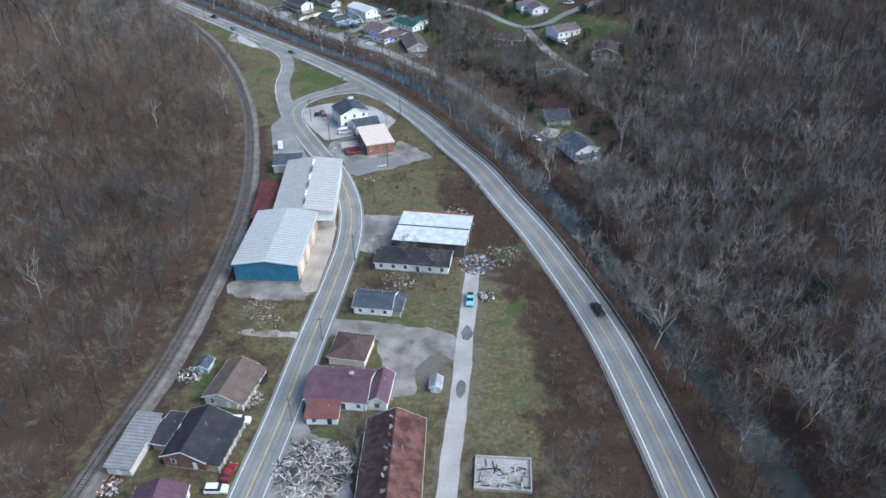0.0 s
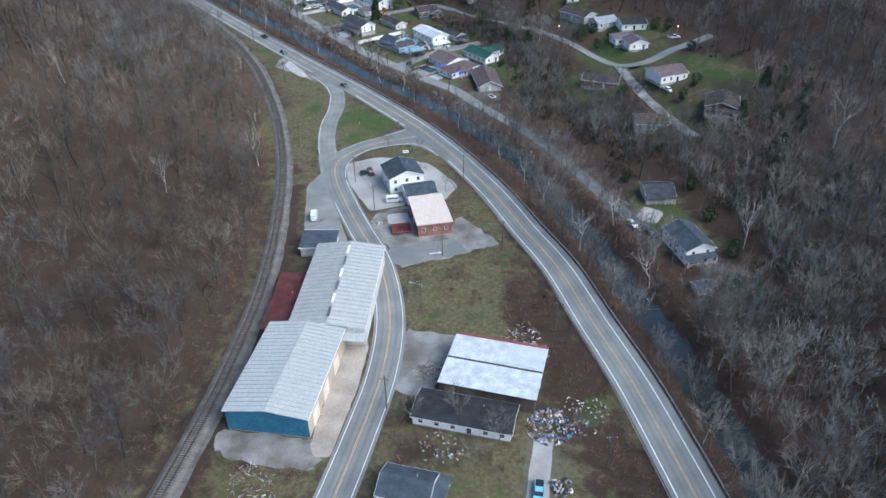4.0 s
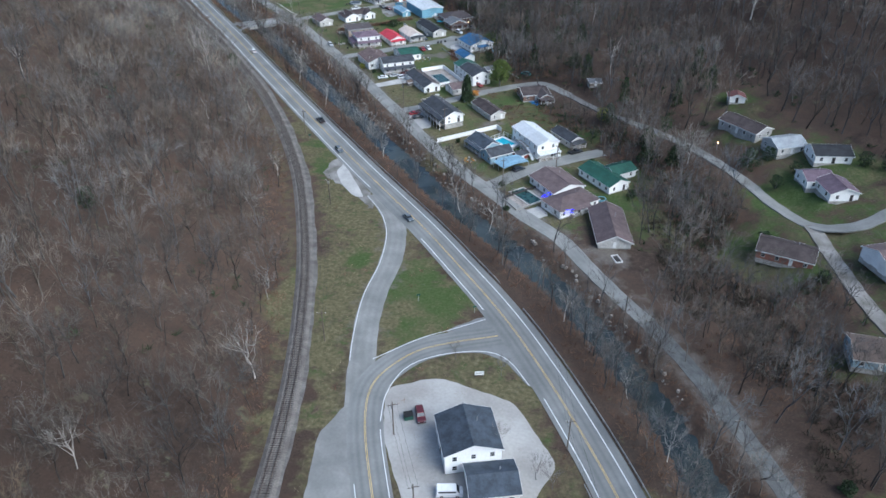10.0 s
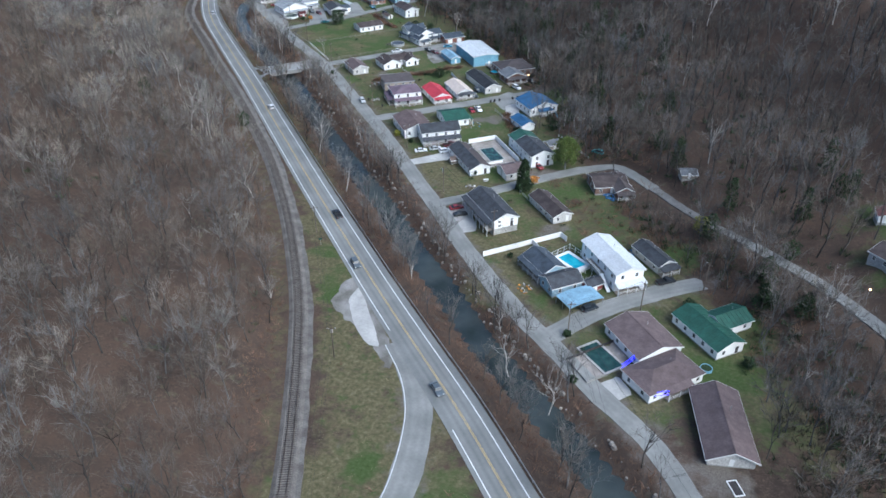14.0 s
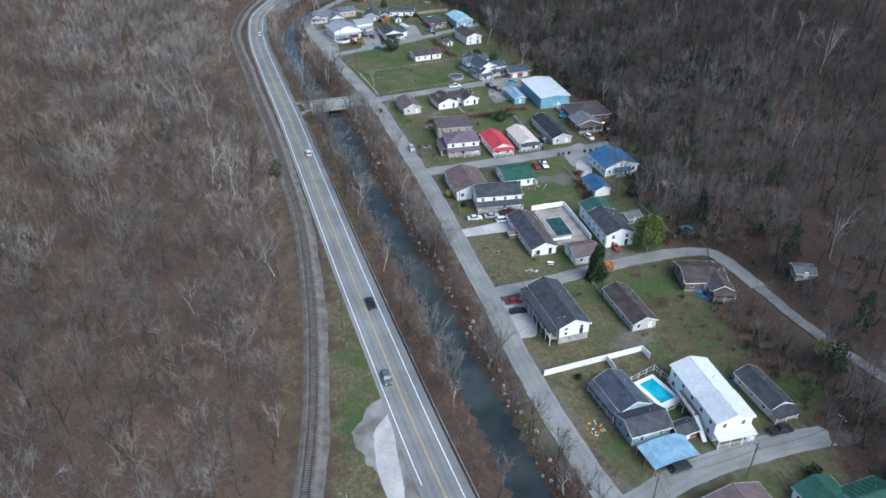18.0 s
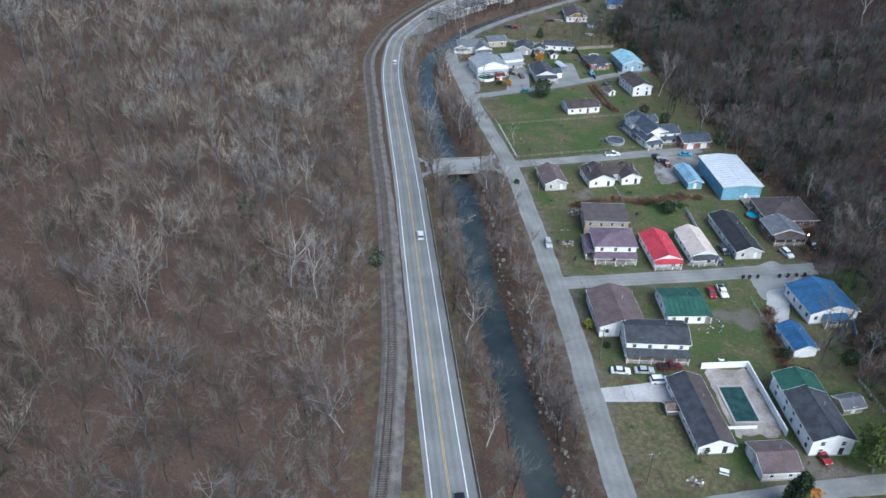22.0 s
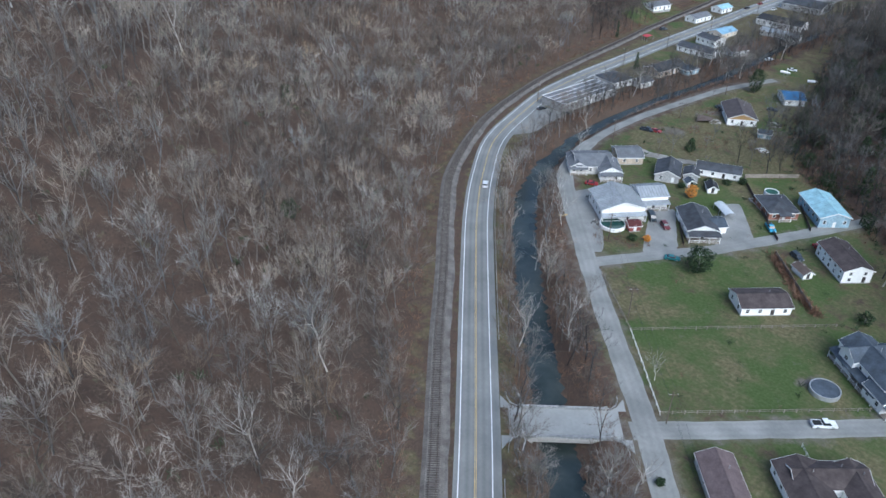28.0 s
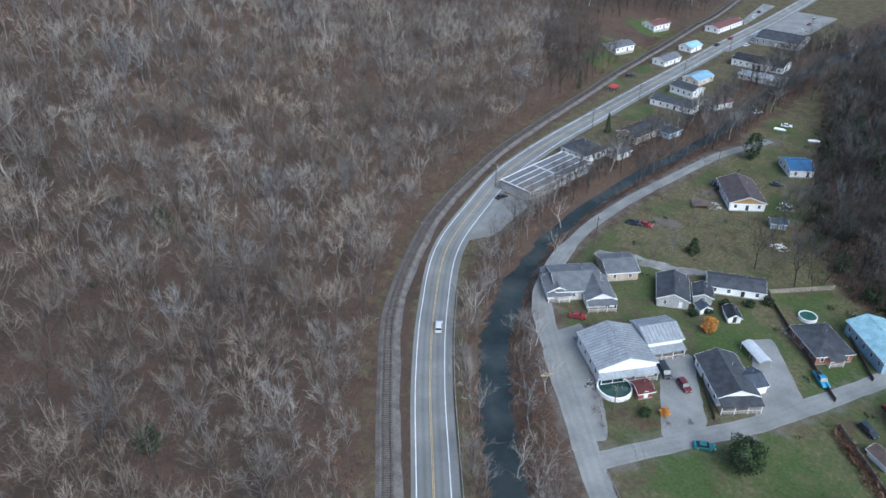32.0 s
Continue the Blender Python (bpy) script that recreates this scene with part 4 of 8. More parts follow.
def window_mesh(w, h):
    key = (round(w, 1), round(h, 1))
    if key not in PANE:
        f = Shape()
        t = 0.09
        f.box(-w / 2 - t, -0.05, -h / 2 - t, w / 2 + t, 0.02, -h / 2).box(-w / 2 - t, -0.05, h / 2, w / 2 + t, 0.02, h / 2 + t)
        f.box(-w / 2 - t, -0.05, -h / 2, -w / 2, 0.02, h / 2).box(w / 2, -0.05, -h / 2, w / 2 + t, 0.02, h / 2)
        f.box(-w / 2, -0.03, -0.03, w / 2, 0.02, 0.03)
        PANE[key] = (f.mesh("window", TRIM), Shape().box(-w / 2, -0.015, -h / 2, w / 2, 0.03, h / 2).mesh("pane", GLASS))
    return PANE[key]


def add_window(parent, at, w=0.9, h=1.2):
    frame_me, pane_me = window_mesh(w, h)
    f = part("window", frame_me, TRIM, parent, at=at)
    part("pane", pane_me, GLASS, f)
    return f


def side_pose(side, w, d, off, z):
    """A pose on a wall's outer face, with its -y outward. side: f, b, l, r."""
    return {"f": pose(off, -d / 2, z), "b": pose(-off, d / 2, z, 0, 0, 180), "l": pose(-w / 2, -off, z, 0, 0, -90), "r": pose(w / 2, off, z, 0, 0, 90)}[side]


BUILT = []
RIB = {ROOF[k].name: paint("weathered_rib_" + k, c, 0.1, rough=0.6) for k, c in (("metal", (0.34, 0.36, 0.36)), ("greymetal", (0.325, 0.33, 0.32)), ("white", (0.40, 0.42, 0.44)), ("shedmetal", (0.16, 0.165, 0.165)), ("midgrey", (0.19, 0.205, 0.22)))}


def roof_parts(h, w, d, eave, rise, ridge, material, over, seams, trim, second=None):
    second = second or material
    t = 0.16
    X, Y = w / 2 + over, d / 2 + over
    if ridge == "flat":
        part("roof", Shape().slab([(-X, -Y, eave + 0.25), (X, -Y, eave + 0.25), (X, Y, eave + 0.35), (-X, Y, eave + 0.35)], 0.25), material, h)
        part("parapet", Shape().box(-X, -Y - 0.08, eave - 0.05, X, -Y - 0.004, eave + 0.32), trim, h)
        part("parapet", Shape().box(-X, Y + 0.004, eave - 0.05, X, Y + 0.08, eave + 0.42), trim, h)
        return
    if ridge == "shed":
        part("roof", Shape().slab([(-X, -Y, eave + 0.05), (X, -Y, eave + 0.05), (X, Y, eave + rise), (-X, Y, eave + rise)], t), material, h)
        for i in range(int(2 * Y / seams) if seams else 0):
            y = -Y + (i + 0.5) * seams
            zz = eave + 0.05 + (rise - 0.05) * (y + Y) / (2 * Y)
            part("roof_rib", Shape().box(-X, y - 0.08, zz, X, y + 0.08, zz + 0.07), RIB.get(material.name, material), h)
    elif ridge == "hip":
        r = max(0.0, X - Y) if X >= Y else 0.0
        s = max(0.0, Y - X) if Y > X else 0.0
        top = eave + rise
        a, b = (-r, -s, top), (r, s, top)
        c = [(-X, -Y, eave), (X, -Y, eave), (X, Y, eave), (-X, Y, eave)]
        faces = [[c[0], c[1], b, a], [c[1], c[2], b], [c[2], c[3], a, b], [c[3], c[0], a]] if X >= Y else [[c[0], c[1], a], [c[1], c[2], b, a], [c[2], c[3], b], [c[3], c[0], a, b]]
        for pts in faces:
            part("roof", Shape().slab(pts, t), material, h)
        part("fascia", Shape().box(-X, -Y - 0.03, eave - 0.2, X, -Y - 0.004, eave + 0.02).box(-X, Y + 0.004, eave - 0.2, X, Y + 0.03, eave + 0.02).box(-X - 0.03, -Y, eave - 0.2, -X - 0.004, Y, eave + 0.02).box(X + 0.004, -Y, eave - 0.2, X + 0.03, Y, eave + 0.02), trim, h)
        return
    else:
        top = eave + rise
        drop = rise * over / ((d if ridge == "x" else w) / 2)
        if ridge == "x":
            part("roof", Shape().slab([(-X, -Y, eave - drop + t), (X, -Y, eave - drop + t), (X, 0, top + t), (-X, 0, top + t)], t), material, h)
            part("roof", Shape().slab([(X, Y, eave - drop + t), (-X, Y, eave - drop + t), (-X, 0, top + t), (X, 0, top + t)], t), second, h)
            part("ridge_cap", Shape().box(-X, -0.14, top + t - 0.03, X, 0.14, top + t + 0.05), material, h)
            for x0, x1 in ((-X - 0.05, -X - 0.004), (X + 0.004, X + 0.05)):
                part("rake_board", Shape().prism([(-Y, eave - drop - 0.12), (-Y, eave - drop + t + 0.02), (0, top + t + 0.02), (Y, eave - drop + t + 0.02), (Y, eave - drop - 0.12), (0, top - 0.12)], "x", x0, x1), trim, h)
            for y0, y1 in ((-Y - 0.04, -Y - 0.004), (Y + 0.004, Y + 0.04)):
                part("fascia", Shape().box(-X, y0, eave - drop - 0.1, X, y1, eave - drop + t), trim, h)
        else:
            part("roof", Shape().slab([(-X, Y, eave - drop + t), (-X, -Y, eave - drop + t), (0, -Y, top + t), (0, Y, top + t)], t), material, h)
            part("roof", Shape().slab([(X, -Y, eave - drop + t), (X, Y, eave - drop + t), (0, Y, top + t), (0, -Y, top + t)], t), second, h)
            part("ridge_cap", Shape().box(-0.14, -Y, top + t - 0.03, 0.14, Y, top + t + 0.05), material, h)
            for y0, y1 in ((-Y - 0.05, -Y - 0.004), (Y + 0.004, Y + 0.05)):
                part("rake_board", Shape().prism([(-X, eave - drop - 0.12), (-X, eave - drop + t + 0.02), (0, top + t + 0.02), (X, eave - drop + t + 0.02), (X, eave - drop - 0.12), (0, top - 0.12)], "y", y0, y1), trim, h)
            for x0, x1 in ((-X - 0.04, -X - 0.004), (X + 0.004, X + 0.04)):
                part("fascia", Shape().box(x0, -Y, eave - drop - 0.1, x1, Y, eave - drop + t), trim, h)
    if seams and ridge != "shed":
        if ridge == "x":
            L, run = 2 * X, Y
            rise_all = top - (eave - drop)
            n, ang = int(L / seams), math.atan2(rise_all, run)
            me = Shape().box(-0.07, 0, 0, 0.07, math.hypot(run, rise_all), 0.08).mesh("roof_rib", RIB.get(material.name, material))
            for i in range(n + 1):
                x = -X + 0.05 + (L - 0.1) * i / n
                part("roof_rib", me, RIB.get(material.name, material), h, at=pose(x, -Y, eave - drop + t, math.degrees(ang)))
                part("roof_rib", me, RIB.get(material.name, material), h, at=pose(x, Y, eave - drop + t, math.degrees(ang), 0, 180))
        elif ridge == "y":
            L, run = 2 * Y, X
            rise_all = top - (eave - drop)
            n, ang = int(L / seams), math.atan2(rise_all, run)
            me = Shape().box(-0.07, 0, 0, 0.07, math.hypot(run, rise_all), 0.08).mesh("roof_rib", RIB.get(material.name, material))
            for i in range(n + 1):
                y = -Y + 0.05 + (L - 0.1) * i / n
                part("roof_rib", me, RIB.get(material.name, material), h, at=Matrix.Translation((-X, y, eave - drop + t)) @ Matrix.Rotation(-math.pi / 2, 4, "Z") @ Matrix.Rotation(ang, 4, "X"))
                part("roof_rib", me, RIB.get(material.name, material), h, at=Matrix.Translation((X, y, eave - drop + t)) @ Matrix.Rotation(math.pi / 2, 4, "Z") @ Matrix.Rotation(ang, 4, "X"))


def house(name, label, x, y, rot, w, d, eave=2.8, rise=1.6, ridge="x", wall="white", roof="charcoal", over=0.4, wins="flr", door="f", porch="", pd=2.2, chimney=False, seams=0, trim=None, z=None, base=0.35, storeys=1, category="house", group="village houses", proof="", pw=0.0, garage="", roof2=""):
    """A building with its front along local x at -y: walls, roof slopes, windows, doors and a porch on the given sides."""
    trim = trim or TRIM
    if z is None:
        c, s = math.cos(radians(rot)), math.sin(radians(rot))
        z = max(height([(x + c * u * w / 2 - s * v * d / 2, y + s * u * w / 2 + c * v * d / 2) for u in (-1, 0, 1) for v in (-1, 0, 1)]).mean(), 0)
    h = thing(name, label, category, x, y, z, rot, group)
    BUILT.append((x, y, 0.5 * math.hypot(w, d) + 1.0))
    wm, rm = WALL[wall], ROOF[roof]
    part("foundation", Shape().box(-w / 2 + 0.06, -d / 2 + 0.06, -1.2 if z > 0.5 else -0.3, w / 2 - 0.06, d / 2 - 0.06, base), BLOCK, h)
    t, top = 0.18, eave + (rise if ridge in "xy" else 0)
    gable = lambda half: [(-half, base), (half, base), (half, eave), (0, top), (-half, eave)]
    plain = lambda half: [(-half, base), (half, base), (half, eave), (-half, eave)]
    fb, lr = (plain if ridge != "y" else gable), (plain if ridge != "x" else gable)
    part("wall", Shape().prism(fb(w / 2), "y", -d / 2, -d / 2 + t), wm, h)
    part("wall", Shape().prism(fb(w / 2), "y", d / 2 - t, d / 2), wm, h)
    side = lr(d / 2) if ridge == "x" else lr(d / 2 - t - 0.002)
    if ridge == "x":
        k = (d / 2 - t - 0.002) / (d / 2)
        side = [(-d / 2 * k, base), (d / 2 * k, base), (d / 2 * k, eave + rise * (1 - k)), (0, top), (-d / 2 * k, eave + rise * (1 - k))]
    if ridge == "shed":
        side = [(-d / 2 + t + 0.002, base), (d / 2 - t - 0.002, base), (d / 2 - t - 0.002, eave + rise - 0.2), (-d / 2 + t + 0.002, eave)]
    part("wall", Shape().prism(side, "x", -w / 2, -w / 2 + t), wm, h)
    part("wall", Shape().prism(side, "x", w / 2 - t, w / 2), wm, h)
    roof_parts(h, w, d, eave, rise, ridge, rm, over, seams, trim, ROOF[roof2] if roof2 else None)
    for sd in wins:
        L = w if sd in "fb" else d
        n = max(1, int(L / 3.2))
        for st in range(storeys):
            zc = base + (eave - base) * (st + 0.5) / storeys + 0.1
            for i in range(n):
                off = (i + 0.5) * L / n - L / 2
                if st == 0 and sd == door and i == n // 2:
                    continue
                if sd in garage and st == 0:
                    continue
                add_window(h, side_pose(sd, w, d, off, zc), 0.9 if n > 1 else 1.1, min(1.25, (eave - base) / storeys * 0.48))
    for sd in door:
        L = w if sd in "fb" else d
        n = max(1, int(L / 3.2))
        off = (n // 2 + 0.5) * L / n - L / 2
        dm = part("door", Shape().box(-0.5, -0.05, 0, 0.5, 0.03, 2.02), DARKTRIM if wall == "white" else TRIM, h, at=side_pose(sd, w, d, off, base + 0.02))
        part("door_handle", Shape().box(0.32, -0.09, 0.95, 0.38, -0.055, 1.05), GALV, dm)
    for sd in garage:
        L = w if sd in "fb" else d
        n = 2 if L > 7 else 1
        for i in range(n):
            off = (i + 0.5) * L / n - L / 2
            part("garage_door", Shape().box(-1.3, -0.05, 0, 1.3, 0.03, 2.2), TRIM, h, at=side_pose(sd, w, d, off, 0.05))
    for sd in porch:
        L = (pw or (w if sd in "fb" else d))
        P = side_pose(sd, w, d, 0, 0)
        eb = min(eave - 0.35, base + 2.35)
        dk = part("porch_deck", Shape().box(-L / 2, -pd + 0.18, base - 0.25, L / 2, -0.004, base - 0.05), WOOD, h, at=P)
        part("porch_roof", Shape().slab([(-L / 2 - 0.2, -pd - 0.25, eb), (L / 2 + 0.2, -pd - 0.25, eb), (L / 2 + 0.2, -0.004, eb + 0.55), (-L / 2 - 0.2, -0.004, eb + 0.55)], 0.14), ROOF[proof] if proof else rm, h, at=P)
        n = max(2, int(L / 2.6) + 1)
        pm = Shape().box(-0.07, -0.07, -0.3, 0.07, 0.07, eb - 0.08).mesh("porch_post", trim)
        for i in range(n):
            q = P @ Matrix.Translation((-L / 2 + 0.1 + (L - 0.2) * i / (n - 1), -pd + 0.1, 0))
            part("porch_post", pm, trim, h, at=q)
        rail_s = Shape().box(-L / 2, -pd + 0.06, base + 0.8, L / 2, -pd + 0.12, base + 0.88)
        for i in range(int(L / 0.35)):
            xx = -L / 2 + 0.2 + i * 0.35
            rail_s.box(xx - 0.02, -pd + 0.07, base, xx + 0.02, -pd + 0.11, base + 0.8)
        part("porch_railing", rail_s, trim, h, at=P)
    if chimney:
        c = part("chimney", Shape().box(-0.4, -0.4, eave - 0.2, 0.4, 0.4, top + 0.9), WALL["brick"], h, at=pose(w * 0.2, 0.6 if ridge == "x" else d * 0.2, 0))
        part("chimney_cap", Shape().box(-0.5, -0.5, top + 0.904, 0.5, 0.5, top + 1.02), CONCRETE, c)
    else:
        part("vent_pipe", Shape().tube((w * 0.18, d * 0.12, eave), (w * 0.18, d * 0.12, top + 0.55 if ridge in "xy" else eave + rise + 0.2), 0.07), GALV, h)
    return h

# south end, along the old road
house("cottage", "small white cottage with a dark slate-blue roof beside the old road", -13.6, 178.3, -6, 10.2, 7.6, 2.7, 1.9, "x", "white", "slate", porch="r", pd=2.6, door="b")
house("hip_roofed_house", "cream house with a brown hipped shingle roof", -17.2, 158.9, -8, 9.0, 9.2, 2.8, 2.1, "hip", "cream", "brown", wins="r", door="l")
house("purple_roofed_house", "white house with a purple metal roof and red porch roof", -17.7, 145.2, -4, 14.2, 10.6, 3.0, 2.3, "x", "white", "purple", seams=1.25, chimney=True)
house("house_wing", "white gabled wing with a purple metal roof", -8.2, 144.6, -4, 4.4, 9.6, 3.0, 1.4, "y", "white", "purple", door="", group="")
house("entry_porch", "small white enclosed porch with a dull red roof", -20.4, 137.4, 1, 7.0, 4.6, 2.5, 0.8, "shed", "white", "redbrown", door="f", group="")
rusty = house("long_rusty_building", "long brick building under a rust-streaked red roof", -3.2, 120.5, 1, 12.4, 28, 3.2, 3.2, "y", "darkbrick", "rustdark", wins="lr", door="f", category="building", roof2="rust")
rr = random.Random(4)
for k in range(20):
    part("roof_debris", Shape().box(-0.25, -0.5, 0, 0.25, 0.5, 0.09), (WOOD, ROOF["rust"], ROOF["grey"])[k % 3], rusty, at=pose(rr.gauss(-0.5, 0.7), rr.uniform(-12, 13.5), 6.3 + rr.random() * 0.12, 0, rr.uniform(-25, 25), rr.uniform(0, 180)))
house("garden_shed", "tiny grey garden shed with a pale gabled roof", 4.5, 147.7, -3, 2.3, 3.3, 2.0, 0.7, "y", "lightgrey", "midgrey", wins="", base=0.1, category="shed", group="")
house("tan_house", "weathered house with a brown roof and white gable", -43.5, 145.8, -11, 8.0, 12.2, 2.8, 1.7, "y", "lightgrey", "tan", porch="r", pd=1.6, proof="tan")
house("black_roofed_house", "brick house with a sagging black shingle roof", -46.0, 128.5, -8, 9.6, 13, 3.2, 2.2, "y", "darkbrick", "black", porch="r", pd=3.0)
house("lean_to", "black-roofed lean-to against a brick house", -53.0, 131, -8, 3.8, 9, 2.4, 0.9, "x", "wood", "black", wins="", door="", category="shed", group="")
house("metal_shed", "long low shed with a ribbed pale metal roof beside the railway", -59.4, 127.0, -5, 5.3, 14.5, 2.7, 0.7, "shed", "lightgrey", "shedmetal", wins="", seams=0.9, category="shed", group="")
house("plum_roofed_house", "low house with a plum metal roof", -48.2, 108.5, 4, 10, 13, 3.0, 2.2, "y", "white", "purple", seams=1.25)
barn = house("blue_barn", "large blue metal warehouse with a ribbed pale roof", -46.2, 203.8, 0, 18.4, 29.2, 6.0, 1.3, "y", "barnblue", "metal", wins="", door="", seams=1.3, base=0.25, category="warehouse", group="warehouses")
part("side_cladding", Shape().box(9.204, -14.5, 0.3, 9.26, 14.5, 5.2), WALL["tan"], barn, "tan side cladding")
for y in (-9.5, -2.0, 6.5):
    part("bay_door", Shape().box(9.264, y - 2.0, 0.1, 9.32, y + 2.0, 4.2), WALL["cream"], barn, "pale loading door")
house("grey_warehouse", "long grey metal-roofed warehouse with a row of skylights", -43.0, 236.9, 5, 18.6, 36.0, 6.0, 1.2, "y", "lightgrey", "greymetal", wins="", door="", seams=1.6, base=0.25, category="warehouse", group="warehouses")
house("dark_roofed_shed", "low shed with a flat dark roof behind the warehouse", -56.2, 260.9, 8, 9.8, 9.0, 3.2, 0.3, "flat", "lightgrey", "slate", wins="r", category="shed", group="")
house("red_lean_to", "dark red metal lean-to along the warehouse", -56.3, 231.0, 5, 7.0, 22, 2.8, 1.4, "shed", "redwood", "redoxide", wins="", door="", category="shed", group="")
hall = house("flat_roofed_hall", "derelict dark hall with a patched whitish flat roof in two sections", 0.3, 212.4, -7, 21.6, 17.0, 4.5, 0.3, "flat", "darkwood", "patchwhite", wins="", door="r", base=0.2, trim=DARKTRIM, category="building")
part("roof_joint", Shape().box(-11.1, -0.2, 4.70, 11.1, 0.22, 4.95), DARKTRIM, hall, "dark sagging joint between two roof sections")
part("roof_edge", Shape().box(-11.2, 8.3, 4.70, 11.2, 8.95, 5.02), WALL["redwood"], hall, "rusty roof edge")
part("roof_patch", Shape().box(2.2, 1.0, 4.75, 10.9, 8.2, 4.90), ROOF["white"], hall, "newer pale roofing sheet")
house("derelict_row_house", "long low white derelict building with a black roof", -4.8, 199.2, -6, 21.6, 8.4, 2.7, 1.3, "x", "white", "black", door="f", category="building")
house("office_house", "two-storey white house with a dark slate roof in a paved lot", -39.5, 303.3, 27, 11.8, 11.2, 5.8, 2.2, "y", "white", "slate", storeys=2, door="l")
house("office_wing", "one-storey wing with a dark slate roof", -32.2, 294.8, 24, 9.8, 8.2, 3.6, 1.6, "x", "white", "slate", door="", group="")
house("brick_shop", "red brick shop with a flat cream roof", -26.2, 280.4, 20, 10.4, 16.8, 4.4, 0.2, "flat", "brick", "cream", wins="f", door="l", base=0.25, trim=ROOF["cream"], category="shop")

# village south
house("mauve_barn", "large building with a mauve shingle roof and white gable", -20.8, 402, 15, 9.8, 20.5, 2.5, 2.3, "y", "lightgrey", "mauve", over=0.7, wins="lr")
house("pool_house", "brick and white house with a broad mauve roof and pool", -35.1, 413.6, 49, 16.4, 9.6, 3.0, 2.0, "hip", "white", "mauve", porch="f", pd=1.6, pw=7)
house("mauve_house_annex", "rear wing of a house with a broad mauve roof", -41.6, 425.4, 44, 12.6, 14.6, 3.0, 1.9, "y", "white", "mauve", door="", group="")
house("green_roofed_house", "white house with a green metal roof", -26.6, 434.6, 46, 8.6, 16.6, 3.0, 1.7, "y", "white", "green", seams=1.25)
house("green_roofed_wing", "white rear wing with a green metal roof", -22.0, 441.4, 46, 9.5, 7.4, 2.9, 1.5, "x", "white", "green", seams=1.25, group="", door="")
tall = house("long_white_house", "tall narrow white house with a white metal roof and balcony", -55.2, 455.2, 41, 9, 19, 5.8, 1.5, "y", "white", "snow", storeys=2, porch="f", pd=2.2)
part("stair", Shape().prism([(-9.0, 0.0), (-8.6, 0.0), (-4.0, 2.9), (-4.0, 3.15), (-4.4, 3.15)], "x", -6.2, -5.2), TRIM, tall, "white outside stair")
part("balcony_deck", Shape().box(-6.3, -4.0, 2.9, -4.56, 4.0, 3.05), WOOD, tall)
for y in (-3.8, 0.0, 3.8):
    part("balcony_post", Shape().box(-6.25, y - 0.07, -0.1, -6.1, y + 0.07, 4.0), TRIM, tall)
part("balcony_rail", Shape().box(-6.25, -3.7, 3.9, -6.12, 3.7, 4.0).box(-6.25, -3.7, 3.4, -6.12, 3.7, 3.46), TRIM, tall)
part("upper_roof", Shape().slab([(-4.95, -9.9, 6.1), (0.0, -9.9, 7.75), (0.0, -1.5, 7.75), (-4.95, -1.5, 6.1)], 0.12), ROOF["snow"], tall, "raised front roof section")
part("upper_roof", Shape().slab([(0.004, -9.9, 7.75), (4.95, -9.9, 6.1), (4.95, -1.5, 6.1), (0.004, -1.5, 7.75)], 0.12), ROOF["snow"], tall, "raised front roof section")
house("dark_roofed_cottage", "low house with a black roof and white eaves", -44.4, 465, 45, 6, 12.4, 2.7, 1.5, "y", "lightgrey", "charcoal", porch="f", pd=2.4)
house("blue_house", "pale blue house with a slate roof", -73.6, 448.6, 48, 7.4, 11, 3.2, 1.8, "y", "blue", "slate", porch="l", pd=1.8)
house("blue_house_wing", "gabled front wing of a pale blue house", -66.8, 441.8, 45, 9.6, 6.8, 3.2, 1.7, "x", "blue", "charcoal", group="", door="")
house("garden_outbuilding", "small dark outbuilding beside the pool", -58.6, 444.6, 50, 5.0, 3.6, 2.3, 0.9, "x", "redwood", "charcoal", wins="", category="shed", group="")
house("grey_roofed_house", "tall cream house with a grey shingle roof on a block basement", -97, 471.2, 44, 8.6, 19.4, 5.2, 1.9, "y", "white", "charcoal", storeys=2, porch="l", pd=2.2, base=2.2)
house("stone_cottage", "long narrow stone cottage with a dark brown roof", -80.6, 483, 44, 6.8, 16.2, 2.7, 1.5, "y", "lightgrey", "darkbrown")
house("cluttered_cottage", "brown cottage with a collapsing dark roof and blue tarps", -66.2, 506.6, 28, 11.6, 10.5, 2.8, 1.6, "x", "darkbrick", "darkbrown")
house("cluttered_wing", "sagging gabled wing of a brown cottage", -61.8, 505.6, 28, 6.0, 12.0, 2.6, 1.5, "y", "darkbrick", "umber", group="", porch="f", pd=2.2)

# village middle
house("long_dark_house", "long low house with a charcoal and mauve roof", -117.8, 506.6, 43, 7.8, 20.8, 2.9, 1.7, "y", "white", "charcoal", roof2="umber")
house("mauve_roofed_garage", "grey garage with a mauve roof", -100.4, 503.8, 43, 8.0, 8.0, 2.6, 1.5, "x", "lightgrey", "mauve", garage="l", door="")
house("white_long_house", "long white house with a charcoal roof", -96.4, 519.5, 41, 9.0, 14.4, 4.8, 1.7, "y", "white", "charcoal", storeys=2)
house("green_roofed_rear_house", "narrow white rear house with a green metal roof", -103.1, 527.3, 41, 9.0, 6.0, 4.8, 1.7, "y", "white", "green", storeys=2, door="", group="")
house("blue_roofed_house", "white house with a bright blue metal roof", -108.6, 566.7, 45, 13.2, 13, 3.6, 2.2, "y", "white", "blue", seams=1.25, porch="f", pd=2.2, pw=6)
